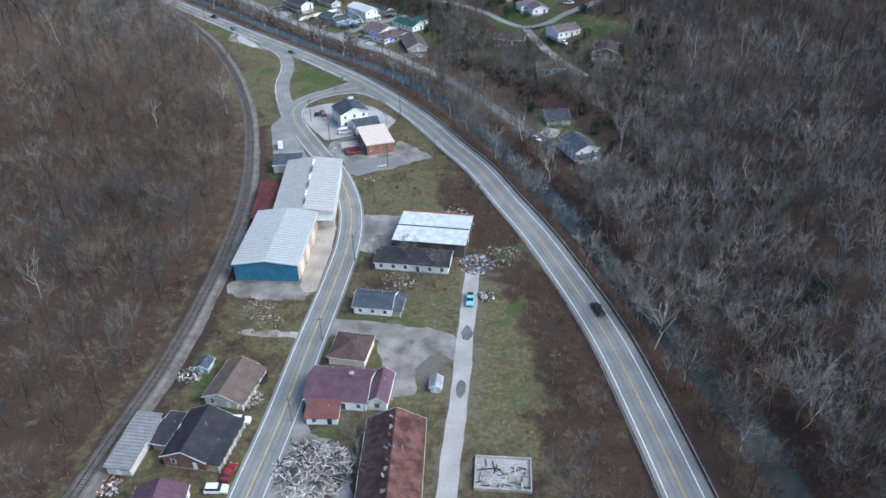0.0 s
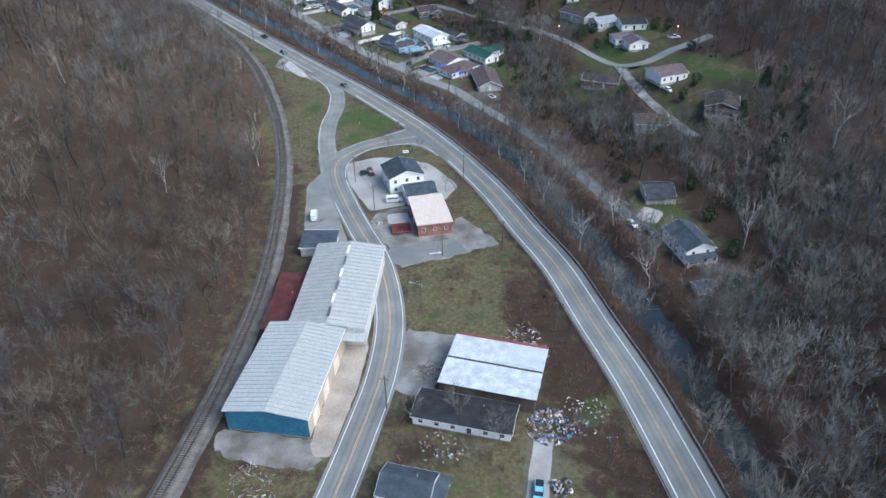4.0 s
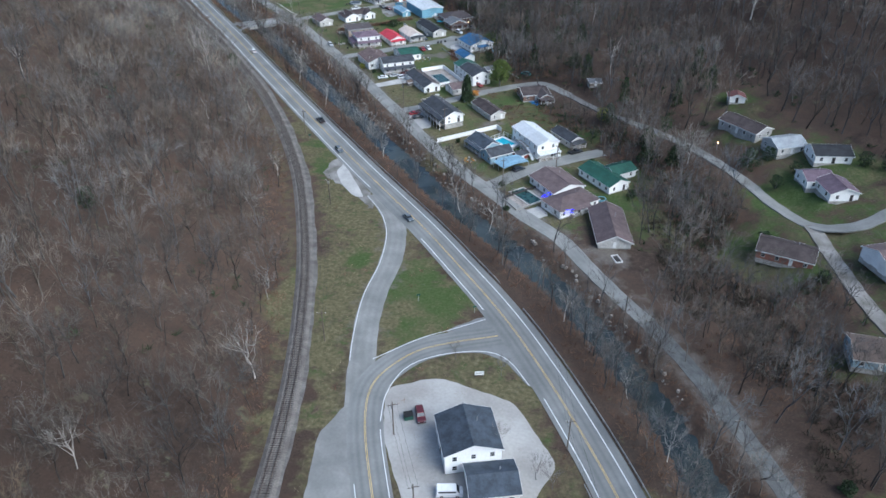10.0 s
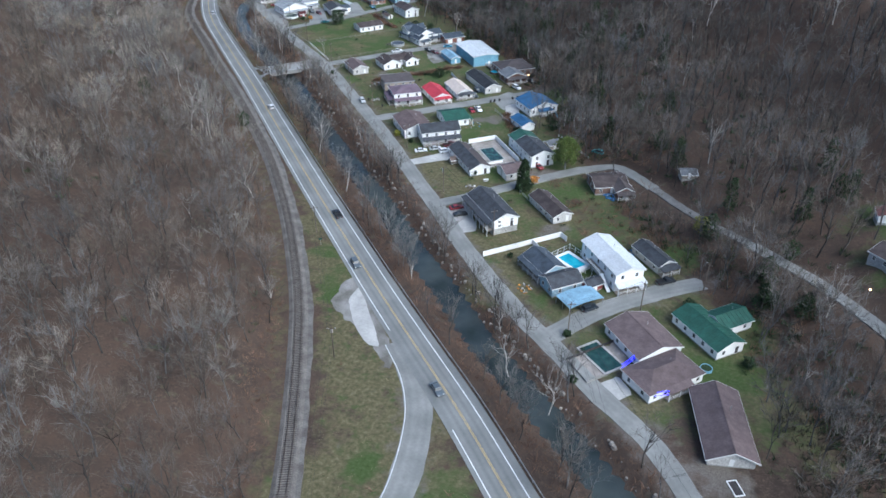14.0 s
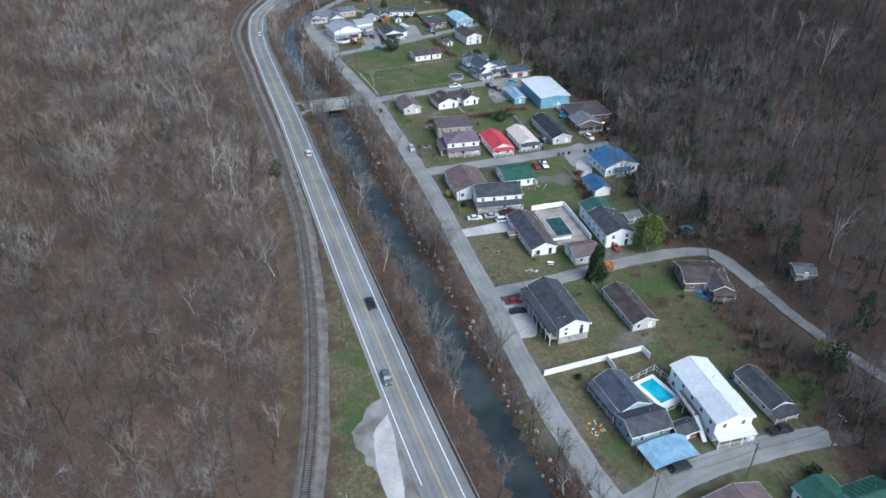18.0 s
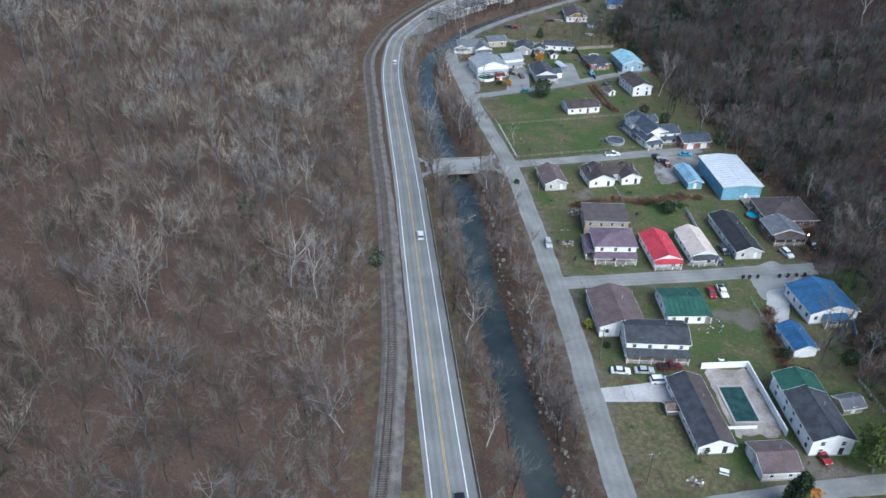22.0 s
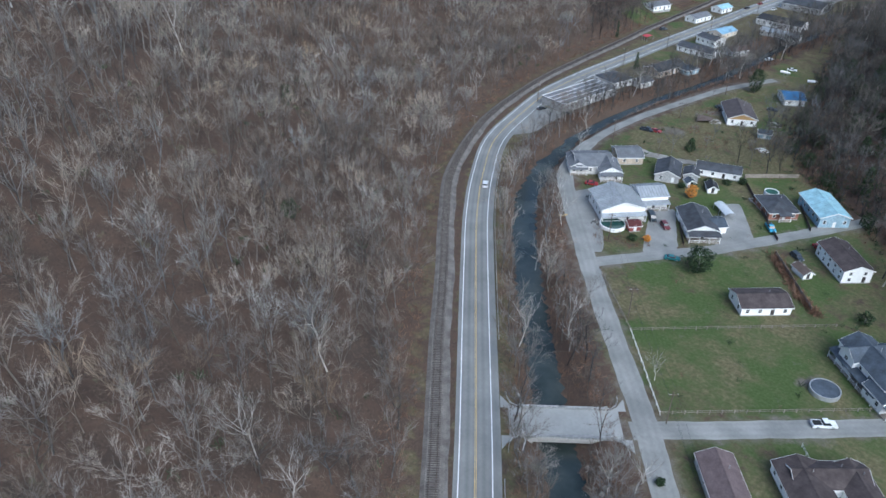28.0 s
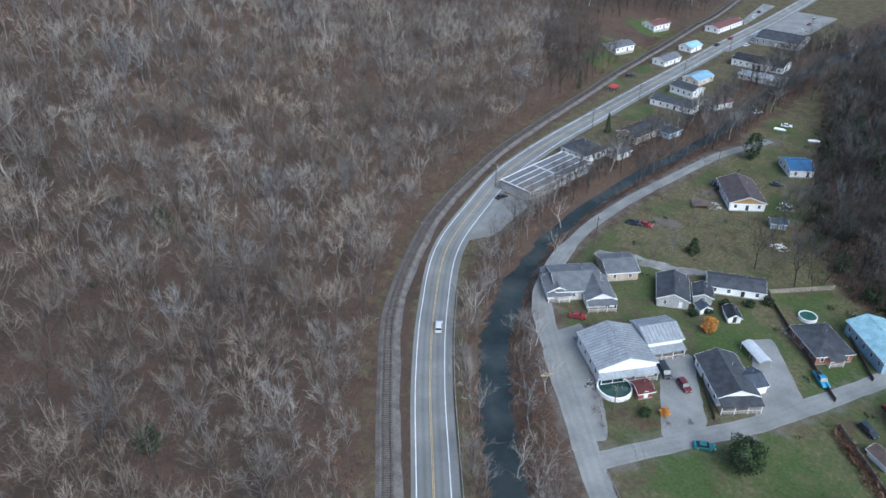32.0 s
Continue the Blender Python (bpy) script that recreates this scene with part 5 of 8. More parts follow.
house("blue_roofed_garage", "small white garage with a bright blue metal roof", -108.8, 546.8, 44, 5.8, 9.6, 2.7, 1.3, "y", "white", "blue", seams=1.25, garage="f", door="", category="garage")
house("mauve_roofed_house", "white house with a mauve metal hipped roof", -149.8, 527.2, 42, 11.6, 15.4, 3.8, 1.9, "y", "white", "mauve", seams=1.0)
house("green_roofed_cottage", "white cottage with a green metal roof", -137.8, 541.7, 40, 10, 12.2, 2.9, 1.7, "x", "white", "green", seams=1.25, porch="r", pd=1.8)
house("black_roofed_two_storey", "two-storey white house with a charcoal roof and deep porch", -136.7, 523, 36, 15.2, 9, 5.0, 1.7, "x", "white", "charcoal", storeys=2, porch="f", pd=2.4)
house("plum_roofed_two_storey", "two-storey white house with a plum roof and wraparound porch", -166, 556, 38, 12.2, 10.2, 5.2, 1.6, "hip", "white", "plum", storeys=2, porch="fl", pd=2.4)
house("flat_roofed_block", "grey block building with a flat roof", -175.1, 567.6, 36, 13.4, 10.6, 5.0, 0.3, "flat", "tan", "umber", storeys=2, trim=GALV, category="building")
house("red_roofed_house", "small white house with a bright red metal roof", -154.2, 564, 43, 8, 14.6, 2.9, 1.7, "y", "white", "red", seams=1.25, porch="f", pd=1.6)
house("cream_roofed_house", "small white house with an ivory metal roof", -146.8, 573, 43, 7.4, 14.6, 2.9, 1.6, "y", "white", "ivory", seams=1.25, porch="f", pd=1.8, proof="charcoal")
house("black_roofed_cottage", "long low grey house with a black roof", -139.6, 586.4, 43, 7.8, 22, 2.9, 1.6, "y", "lightgrey", "black")
house("white_gabled_house", "white house with a dark brown roof and two gables", -192.4, 594.6, 48, 9.2, 10.8, 2.9, 1.9, "y", "white", "darkbrown")
house("white_gabled_wing", "gabled wing with a dark brown roof", -185, 602.4, 48, 6.8, 9.8, 2.9, 1.6, "y", "white", "darkbrown", group="")
house("white_gabled_middle", "middle block with a dark brown roof joining two gables", -190.2, 599.9, 48, 15.5, 7.0, 2.9, 1.8, "x", "white", "darkbrown", wins="b", door="", group="")
house("mauve_roofed_shed", "grey building with a mauve roof", -204.2, 582.9, 47, 7.6, 12.6, 2.9, 1.7, "y", "lightgrey", "mauve")
house("blue_steel_building", "large sky-blue steel building with a white metal roof", -155.2, 621.8, 42, 13.4, 23.6, 5.2, 0.7, "y", "skyblue", "white", wins="", door="f", seams=1.6, category="warehouse")
house("blue_container_shed", "sky-blue metal shed with a curved roof", -167.0, 615.0, 44, 5.0, 13.0, 2.8, 0.9, "y", "skyblue", "lightblue", wins="", category="shed", group="")
house("long_porch_house", "grey-roofed brick house at the hill's foot", -132.5, 609.8, 41, 16.0, 14.5, 3.2, 2.4, "hip", "darkbrick", "umber")
house("long_porch_wing", "front wing with a grey gabled roof and a white columned porch", -129.3, 598.6, 42, 9.6, 9.0, 3.2, 1.7, "y", "darkbrick", "grey", porch="f", pd=2.2, group="", proof="umber")
house("white_porch_house", "two-storey white house with a slate roof and columned porch", -196.8, 641.4, 55, 8.6, 18, 5.0, 2.2, "y", "white", "slate", storeys=2, porch="l", pd=2.2)
house("white_porch_gable", "two-storey white cross gable with a slate roof", -199.9, 643.6, 55, 11.4, 5.6, 5.0, 2.0, "x", "white", "slate", storeys=2, door="", group="")
house("white_porch_wing", "white gabled front wing with a slate roof", -191.8, 634.0, 56, 6.0, 7.0, 3.4, 2.0, "y", "white", "slate", porch="f", group="")
house("white_upper_wing", "two-storey white wing with a slate roof", -188.6, 643.0, 46, 7.5, 8.0, 4.4, 1.6, "x", "white", "slate", storeys=2, group="", porch="f", pd=1.8)
house("brick_garage", "brick garage with a slate roof", -178.6, 645.5, 48, 11.0, 9.0, 2.9, 1.4, "x", "brick", "slate", garage="f", door="", category="garage")

# village north
house("low_white_house", "long low white house with a dark brown roof", -230.2, 648, 50, 14, 9, 2.8, 1.5, "x", "white", "darkbrown")
house("white_hillside_house", "white house with a dark brown roof at the lane's end", -223, 685, 50, 8.8, 16, 4.4, 1.6, "y", "white", "darkbrown", storeys=2)
house("patched_roof_house", "white house with a patched charcoal roof and front porch", -265.6, 673, 46, 9.8, 15, 3.2, 1.9, "y", "white", "charcoal", porch="f", pd=2.8)
house("side_garage", "small white garage with a dark roof", -261.0, 676.4, 56, 5.0, 6.6, 2.8, 1.2, "x", "white", "slate", garage="f", door="", category="garage")
house("big_white_house", "broad white house with a pale grey metal roof", -290.2, 662.4, 54, 15, 14.6, 4.6, 2.4, "y", "white", "midgrey", seams=1.0, porch="f", pd=1.8)
house("big_white_wing", "white side wing with a pale grey metal roof", -286.3, 675.7, 56, 9.8, 9.6, 4.6, 1.7, "x", "white", "midgrey", seams=1.0, group="", porch="f", pd=2.2)
house("rambling_house", "rambling grey house with a grey hipped roof", -317.0, 683.0, 48, 13.6, 13.6, 3.4, 2.0, "x", "lightgrey", "grey", porch="l", pd=2)
house("rambling_wing", "front gabled wing of a rambling grey house with white porch posts", -309.6, 683.2, 48, 8.0, 11.8, 3.2, 2.0, "y", "white", "grey", porch="f", pd=2.0, group="")
house("rambling_porch", "side gabled wing of a rambling grey house", -319.4, 677.0, 48, 6.4, 8.0, 3.0, 1.6, "y", "white", "grey", porch="f", pd=1.6, group="", door="")
house("grey_annex", "rear wing of a rambling house with a grey roof", -312.2, 699.0, 50, 9.6, 10.6, 3.0, 1.6, "x", "tan", "grey", group="", door="")
house("grey_roofed_cottage", "cottage with a dark grey shingle roof", -293.6, 698.8, 29, 8.6, 12.6, 2.9, 1.9, "y", "grey", "charcoal")
house("grey_cottage_wing", "low side wing with a charcoal roof", -286.7, 703.6, 29, 5.2, 6.4, 2.5, 1.1, "y", "grey", "charcoal", group="", door="")
house("low_white_cottage", "low white cottage with a charcoal roof", -281.6, 714.0, 28, 15.6, 7.6, 2.7, 1.5, "x", "white", "charcoal")
house("garden_shed", "small shed with a dark roof and a white front", -276.2, 700.2, 40, 3.4, 5.2, 2.0, 1.0, "y", "white", "black", wins="", category="shed", group="")
house("brick_bungalow", "red brick bungalow with a dark grey hipped roof", -253.6, 703.4, 50, 10, 12.6, 2.9, 1.9, "hip", "brick", "charcoal", porch="f", pd=1.6, pw=4)
house("cyan_house", "pale blue house with a bright sky-blue metal roof", -241.4, 712.6, 47, 10, 17, 4.0, 1.7, "y", "blue", "cyan", seams=1.25)
ochre = house("ochre_gabled_house", "white house with an ochre gable and grey roof", -305.0, 770.4, 38, 12, 19, 3.4, 2.2, "y", "white", "umber")
part("gable_panel", Shape().prism([(-5.9, 3.1), (5.9, 3.1), (5.9, 3.4), (0, 5.5), (-5.9, 3.4)], "y", -9.56, -9.504), WALL["ochre"], ochre, "ochre gable siding")
house("blue_roofed_bungalow", "white bungalow with a bright blue roof", -299.0, 807.5, 40, 9, 12, 3.0, 1.6, "x", "white", "blue")
hall = house("roadside_hall", "long low grey flat-roofed hall with white roof strips beside the highway", -364.5, 734.6, 87, 36, 13.6, 3.8, 0.3, "flat", "grey", "grey", wins="f", category="building")
for y in (-6.9, -3.4, 0.2, 3.4, 6.9):
    part("roof_strip", Shape().box(-18.2, y - 0.12, 4.17, 18.2, y + 0.12, 4.27), TRIM, hall, "white roof strip")
for x in (-18.1, 0, 18.1):
    part("roof_strip", Shape().box(x - 0.18, -7.0, 4.275, x + 0.18, 7.0, 4.34), TRIM, hall, "white roof strip")
house("white_roadside_store", "white roadside store with a charcoal hipped roof", -367.5, 764.0, 82, 13, 13, 3.6, 2.0, "hip", "white", "charcoal", category="shop")
house("roadside_annex", "low grey annex behind a roadside store", -357.0, 772.5, 80, 8, 7, 2.8, 1.3, "x", "lightgrey", "grey", group="")
house("dark_roadside_house", "dark house with a charcoal roof beside the highway", -361.0, 797.5, 84, 20, 10, 3.4, 2.0, "x", "tan", "charcoal", roof2="brown")
house("small_roadside_house", "small pale house with a slate roof", -352.5, 806.0, 80, 8, 7, 2.8, 1.6, "hip", "blue", "slate")
house("white_roadside_house", "long white house with a charcoal roof", -366.5, 838.5, 2, 21, 9, 3.0, 1.7, "x", "white", "charcoal")
house("creek_side_cottage", "pale cottage near the creek with a brown roof", -353.0, 853.0, 70, 11, 9, 2.9, 1.6, "x", "lightgrey", "brown")
house("white_store", "white store with a charcoal and pale roof", -371.0, 858.5, 80, 9, 13, 4.0, 1.5, "y", "white", "charcoal", roof2="grey")
house("pale_blue_cottage", "pale cottage with a light blue roof near the highway", -375.5, 879.5, 84, 14, 9, 3.0, 1.5, "x", "cream", "lightblue")
house("white_cottage_row", "white cottage across the highway", -402.6, 897.0, 85, 15, 8, 3.0, 1.6, "x", "white", "grey")
house("cyan_cottage", "pale cottage with a sky-blue roof", -404.4, 928.0, 85, 11, 8, 3.0, 1.5, "x", "white", "cyan")
house("dark_long_building", "long white building with a black roof", -362.0, 925.0, 2, 27, 13, 3.6, 1.8, "x", "white", "black")
house("low_annex_building", "low grey annex beside a long white building", -352.0, 903.0, 4, 22, 8, 2.8, 1.2, "x", "lightgrey", "midgrey", group="")
house("charcoal_long_building", "broad dark-roofed building beside the highway", -371.0, 977.5, 3, 25, 22, 3.8, 2.4, "x", "grey", "charcoal")
house("hill_house", "white house on a green slope beyond the railway", -431.0, 894.0, 75, 14, 10, 3.2, 1.7, "x", "white", "grey")
house("hill_house_upper", "white house with a red roof on a slope", -438.5, 949.0, 78, 14, 10, 3.2, 1.7, "x", "white", "redbrown")
house("motel_building", "long white building with a rust-brown roof", -411.0, 986.0, 86, 30, 9, 3.2, 1.5, "x", "white", "redbrown", roof2="umber")

# right bank and hillside
house("creek_bank_cottage", "cottage with a charcoal roof beside the village road", 45.5, 306.2, 9, 9.2, 8.6, 2.9, 1.6, "x", "lightgrey", "charcoal", porch="f", pd=1.8)
house("white_bank_house", "white house with a dark slate roof above the creek", 51.4, 274.4, 22, 9.0, 13.4, 4.6, 1.9, "y", "white", "slate", storeys=2, porch="f", pd=2)
house("bank_shed", "small grey shed with a slate roof", 53.2, 254.4, 22, 5.0, 3.8, 2.1, 0.9, "x", "lightgrey", "slate", wins="", category="shed", group="")
house("hillside_plum_house", "white house with a plum roof inside a looping drive", 44.5, 425.5, 20, 9.0, 9.5, 3.0, 1.7, "y", "white", "plum", storeys=1)
house("hillside_plum_wing", "rear wing with a plum roof inside a looping drive", 38.8, 432.0, 20, 8.5, 8.0, 3.0, 1.6, "x", "white", "plum", group="", door="")
house("hillside_garage_house", "grey house with a mauve roof and a white garage", 55.5, 391.5, 30, 13, 11, 3.4, 2.0, "x", "white", "mauve", garage="l")
house("hillside_brick_house", "brick house with a dark brown roof", 29.5, 396.0, -12, 15, 9.5, 2.9, 1.8, "x", "brick", "darkbrown")
house("hillside_blue_house", "pale blue house with a grey roof among bare trees", 47.1, 357.5, 3, 12, 9.5, 2.9, 1.7, "x", "blue", "tan")
house("hillside_deck_house", "white-trimmed house with a dark brown roof and a front deck", 73.0, 360.5, -12, 11.5, 13, 3.4, 1.9, "y", "darkbrick", "darkbrown", porch="f", pd=2.4)
house("hillside_grey_house", "pale house with a grey roof among trees", 31, 453, 31, 11, 9, 3.0, 1.7, "x", "lightgrey", "midgrey")
house("hillside_dark_house", "house with a black roof and white carport", 44, 447, 15, 12, 9, 3.0, 1.7, "x", "white", "black")
house("hillside_long_house", "long dark-roofed house among trees", 19, 466, -41, 16, 9, 3.0, 1.7, "x", "grey", "darkbrown")
house("hillside_cabin", "tiny white cabin with a pale roof on a grassy slope", 16, 488, 4, 6, 5, 2.4, 1.2, "y", "white", "redbrown")

# ---- woods ----
rng = np.random.default_rng(7)


def tree_shape(seed, limbs=9, subs=3, twigs=5, lean=0.03, spread=0.42, thick=1.0, joints=4, bent=True, reach=1.0):
    """A bare tree of height 1: corners, triangles, and which of them are wood. Limbs rise in a vase and end on a
    rounded crown; fine spikes that fan outwards serve as the twigs."""
    r = np.random.default_rng(seed)
    V, F, wood = [], [], []
    ring_of = [(math.cos(a), math.sin(a)) for a in (0.3, 2.4, 4.5)]

    def ring(p, d, w, share=None):
        d = d / (np.linalg.norm(d) + 1e-9)
        s = np.cross(d, (0.31, 0.8, 0.2))
        s /= np.linalg.norm(s)
        o = np.cross(d, s)
        out = []
        for k, (c, e) in enumerate(ring_of):
            if share is not None and k == 0:
                out.append(share)
                continue
            out.append(len(V))
            V.append(p + (s * c + o * e) * w)
        return out

    def join(a, b):
        for i in range(3):
            j = (i + 1) % 3
            F.append((a[i], a[j], b[j])), F.append((a[i], b[j], b[i])), wood.extend((1, 1))

    def close(a, q):
        V.append(q)
        for i in range(3):
            F.append((a[i], a[(i + 1) % 3], len(V) - 1)), wood.append(1)

    def spike(p, q, w):
        s = np.cross(q - p, r.normal(size=3))
        s *= w / (np.linalg.norm(s) + 1e-9)
        k = len(V)
        V.extend((p - s / 2, p + s / 2, q)), F.append((k, k + 1, k + 2)), wood.append(0)

    hs = np.r_[-0.03, np.linspace(0.26, 0.7, joints)]
    axis = np.c_[np.cumsum(np.r_[0, r.normal(0, lean, joints)]), np.cumsum(np.r_[0, r.normal(0, lean, joints)]), hs]
    up = np.array([0.0, 0, 1])
    rings = [ring(p, up, 0.0115 * thick * (1 - 0.85 * max(0, p[2])) ) for p in axis]
    for a, b in zip(rings[:-1], rings[1:]):
        join(a, b)
    close(rings[-1], axis[-1] + (*r.normal(0, lean, 2), 0.2))
    heart = np.array([axis[-1][0], axis[-1][1], 0.5])
    R, squash = spread * 0.66, r.uniform(0.85, 1.15)
    for i in range(limbs):
        h = 0.26 + 0.42 * (i + r.random()) / limbs
        k = 1 + int(np.argmin(np.abs(hs[1:] - h)))
        p = axis[k]
        a = i * 2.4 + r.normal(0, 0.3)
        rho = math.sqrt(r.uniform(0.12, 1.0)) * (0.75 + 0.25 * i / limbs)
        side = np.array([math.cos(a), math.sin(a) * squash, 0.0])
        tip = heart + side * R * rho + (0, 0, 0.06 + 0.36 * math.sqrt(max(0.0, 1 - rho * rho)) + r.normal(0, 0.025))
        tip[2] = max(tip[2], h + 0.1)
        mid = p + (tip - p) * 0.5 + side * 0.035 + r.normal(0, 0.012, 3)
        base = ring(p, mid - p, 0.0042 * thick, rings[k][i % 3])
        if bent:
            knee = ring(mid, tip - p, 0.0028 * thick)
            join(base, knee)
            close(knee, tip)
        else:
            mid = p + (tip - p) * 0.5
            close(base, tip)
        for j in range(subs):
            f = 0.12 + 0.88 * (j + r.random() * 0.8) / subs
            p2 = mid + (tip - mid) * f if r.random() < 0.8 else p + (mid - p) * r.uniform(0.5, 1)
            out = p2 - heart + (0, 0, 0.08)
            out /= np.linalg.norm(out) + 1e-9
            d = (tip - mid) / (np.linalg.norm(tip - mid) + 1e-9)
            d2 = 0.55 * d + 0.5 * out + r.normal(0, 0.38, 3) + (0, 0, 0.18)
            d2 /= np.linalg.norm(d2)
            l2 = r.uniform(0.09, 0.17) * reach
            spike(p2, p2 + d2 * l2, 0.0034 * thick)
            for _ in range(twigs):
                p3 = p2 + d2 * l2 * r.uniform(0.1, 0.95)
                d3 = 0.6 * d2 + 0.35 * out + r.normal(0, 0.5, 3) + (0, 0, 0.12)
                d3 /= np.linalg.norm(d3)
                spike(p3, p3 + d3 * r.uniform(0.07, 0.17) * reach, 0.0034 * thick)
    return np.array(V), np.array(F), np.array(wood)


RICH = [tree_shape(s, 10, 5, 7, spread=0.54, thick=1.0, joints=5) for s in range(10)]
MID = [tree_shape(20 + s, 8, 4, 6, spread=0.54, thick=1.35, joints=3, bent=False, reach=1.15) for s in range(8)]
LEAN = [tree_shape(40 + s, 7, 2, 6, spread=0.53, thick=1.7, joints=2, bent=False, reach=1.35) for s in range(6)]


def forest(name, label, P, tall, kinds, pale_share=0.013):
    """All the trees of one wood in a single mesh."""
    VV, FF, MM, TT, k = [], [], [], [], 0
    for (x, y, z), h, kind in zip(P, tall, kinds):
        V, F, wood = kind[rng.integers(len(kind))]
        a = rng.random() * 6.283
        c, s = math.cos(a), math.sin(a)
        wide = h * rng.uniform(0.85, 1.2)
        VV.append(np.c_[x + (V[:, 0] * c - V[:, 1] * s) * wide, y + (V[:, 0] * s + V[:, 1] * c) * wide, z + V[:, 2] * h])
        FF.append(F + k)
        pale = rng.random() < pale_share
        MM.append(np.where(wood == 1, 2 if pale else 0, 3 if pale else 1))
        # Slope light and shade put into the trees' tint, by side and y.
        slope_light = np.interp(y, [150, 300, 400, 500, 620], [0.68, 0.74, 0.86, 1.1, 1.22]) if x < -0.75 * (y - 330) - 60 else np.interp(y, [150, 240, 330, 400, 560, 700], [1.5, 1.2, 0.9, 0.85, 0.73, 0.58])
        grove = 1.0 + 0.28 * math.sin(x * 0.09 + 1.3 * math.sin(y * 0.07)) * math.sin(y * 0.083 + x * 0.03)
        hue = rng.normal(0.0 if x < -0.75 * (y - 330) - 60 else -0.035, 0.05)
        TT.append(np.tile(np.array([1 + hue, 1.0, 1 - 1.2 * hue, 1.0]) * rng.uniform(0.62, 1.25) * slope_light * grove, (len(V), 1)))
        k += len(V)
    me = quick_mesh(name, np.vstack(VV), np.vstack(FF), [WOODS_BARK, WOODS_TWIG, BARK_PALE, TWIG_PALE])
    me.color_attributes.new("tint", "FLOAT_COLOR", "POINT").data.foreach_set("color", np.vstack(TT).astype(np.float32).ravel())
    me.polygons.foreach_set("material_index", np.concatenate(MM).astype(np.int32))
    return tagged(new(name, me), label, "woods", kind="stuff")


def scatter(x0, x1, y0, y1, gap):
    xs, ys = np.meshgrid(np.arange(x0, x1, gap), np.arange(y0, y1, gap))
    P = np.c_[xs.ravel(), ys.ravel()]
    return P + rng.uniform(-0.48, 0.48, P.shape) * gap


P = scatter(-560, -40, 70, 1050, 6.8)
dl = signed(P, RAIL)[0]
keep = (dl > 7.0) & (dl < np.interp(P[:, 1], [100, 330, 480, 620, 760, 1000], [120, 165, 190, 215, 240, 150])) & ~((P[:, 1] > 880) & (np.hypot(P[:, 0] + 434, (P[:, 1] - 915) * 0.32) < 22))
P, dl = P[keep], dl[keep]
z = height(P)
near = np.interp(P[:, 1], [330, 400], [48, 82])
kinds = [RICH if a < b else MID if a < b + 48 else LEAN for a, b in zip(dl + rng.normal(0, 8, len(dl)), near)]
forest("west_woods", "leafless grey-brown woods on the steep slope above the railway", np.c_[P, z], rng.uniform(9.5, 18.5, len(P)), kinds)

P = scatter(-330, 260, 70, 1050, 6.8)
de = -signed(P, EDGE)[0]
SOUTH_THICKETS = [(90, 90, 12), (90, 110, 10), (84, 120, 12), (86, 140, 10), (80, 165, 10), (76, 185, 10), (64, 213, 8), (72, 215, 10), (60, 235, 9), (66, 240, 7), (66, 252, 9), (58, 262, 6), (72, 280, 8), (64, 305, 10), (48, 322, 9), (36, 328, 11), (60, 332, 14), (22, 350, 20), (32, 368, 11), (6, 372, 11), (20, 372, 9), (14, 392, 8), (-12, 400, 6), (-5, 410, 7), (-3, 412, 8)]
NORTH_THICKETS = [(-168, 653, 7), (-182, 665, 8), (-196, 677, 8), (-207, 690, 7), (-150, 638, 6), (-160, 646, 6), (-141, 632, 5), (-90, 565, 5), (-85, 556, 6), (-80, 540, 6), (-276, 746, 8), (-272, 734, 7), (-264, 737, 7), (-280, 731, 5), (-282, 762, 8), (-289, 782, 8), (-266, 736, 7), (-294, 822, 8), (0, 425, 9), (-10, 445, 9), (-30, 480, 9), (-40, 495, 9), (-50, 520, 10), (-75, 530, 10), (-95, 540, 9), (-268, 748, 7), (-272, 765, 8), (-352, 770, 6), (-258, 790, 14), (-350, 800, 6), (-262, 822, 14), (-350, 830, 6), (-284, 838, 10), (-292, 850, 10), (-300, 880, 14), (-335, 890, 6), (-318, 900, 14), (-348, 900, 7), (-325, 925, 10), (-330, 940, 16), (-310, 960, 16), (-345, 960, 14), (-320, 1000, 20)]
BARN_THICKETS = [(5, 386, 11), (12, 376, 11), (2, 396, 9), (18, 404, 9), (-7, 407, 6), (18, 386, 10), (22, 366, 10), (6, 412, 9), (30, 352, 10), (40, 340, 10), (34, 322, 6)]
THICKET = SOUTH_THICKETS + NORTH_THICKETS + BARN_THICKETS
HOUSED = [(45, 306, 8), (51, 274, 10), (53, 254, 6), (43, 284, 8), (46, 262, 9), (40, 296, 7), (58, 262, 6)]
keep = ((de > 3) | ((spots(P, THICKET) > 0.4) & (np.abs(signed(P, CREEK)[0]) > 6) & ~near_any(P, ("vroad", "hwy"), 6))) & (de < np.interp(P[:, 1], [100, 300, 520, 1000], [95, 120, 130, 90])) & (spots(P, CLEAR_EAST) < 0.3) & (spots(P, HOUSED) < 0.3) & ~near_any(P, ("s2", "e2"), 5.5)
P, de = P[keep], de[keep]
kinds = [RICH if a < 26 else MID if a < b else LEAN for a, b in zip(de + rng.normal(0, 8, len(de)), np.interp(P[:, 1], [300, 400], [60, 100]))]
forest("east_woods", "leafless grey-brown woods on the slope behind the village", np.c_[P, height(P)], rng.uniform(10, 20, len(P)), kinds)

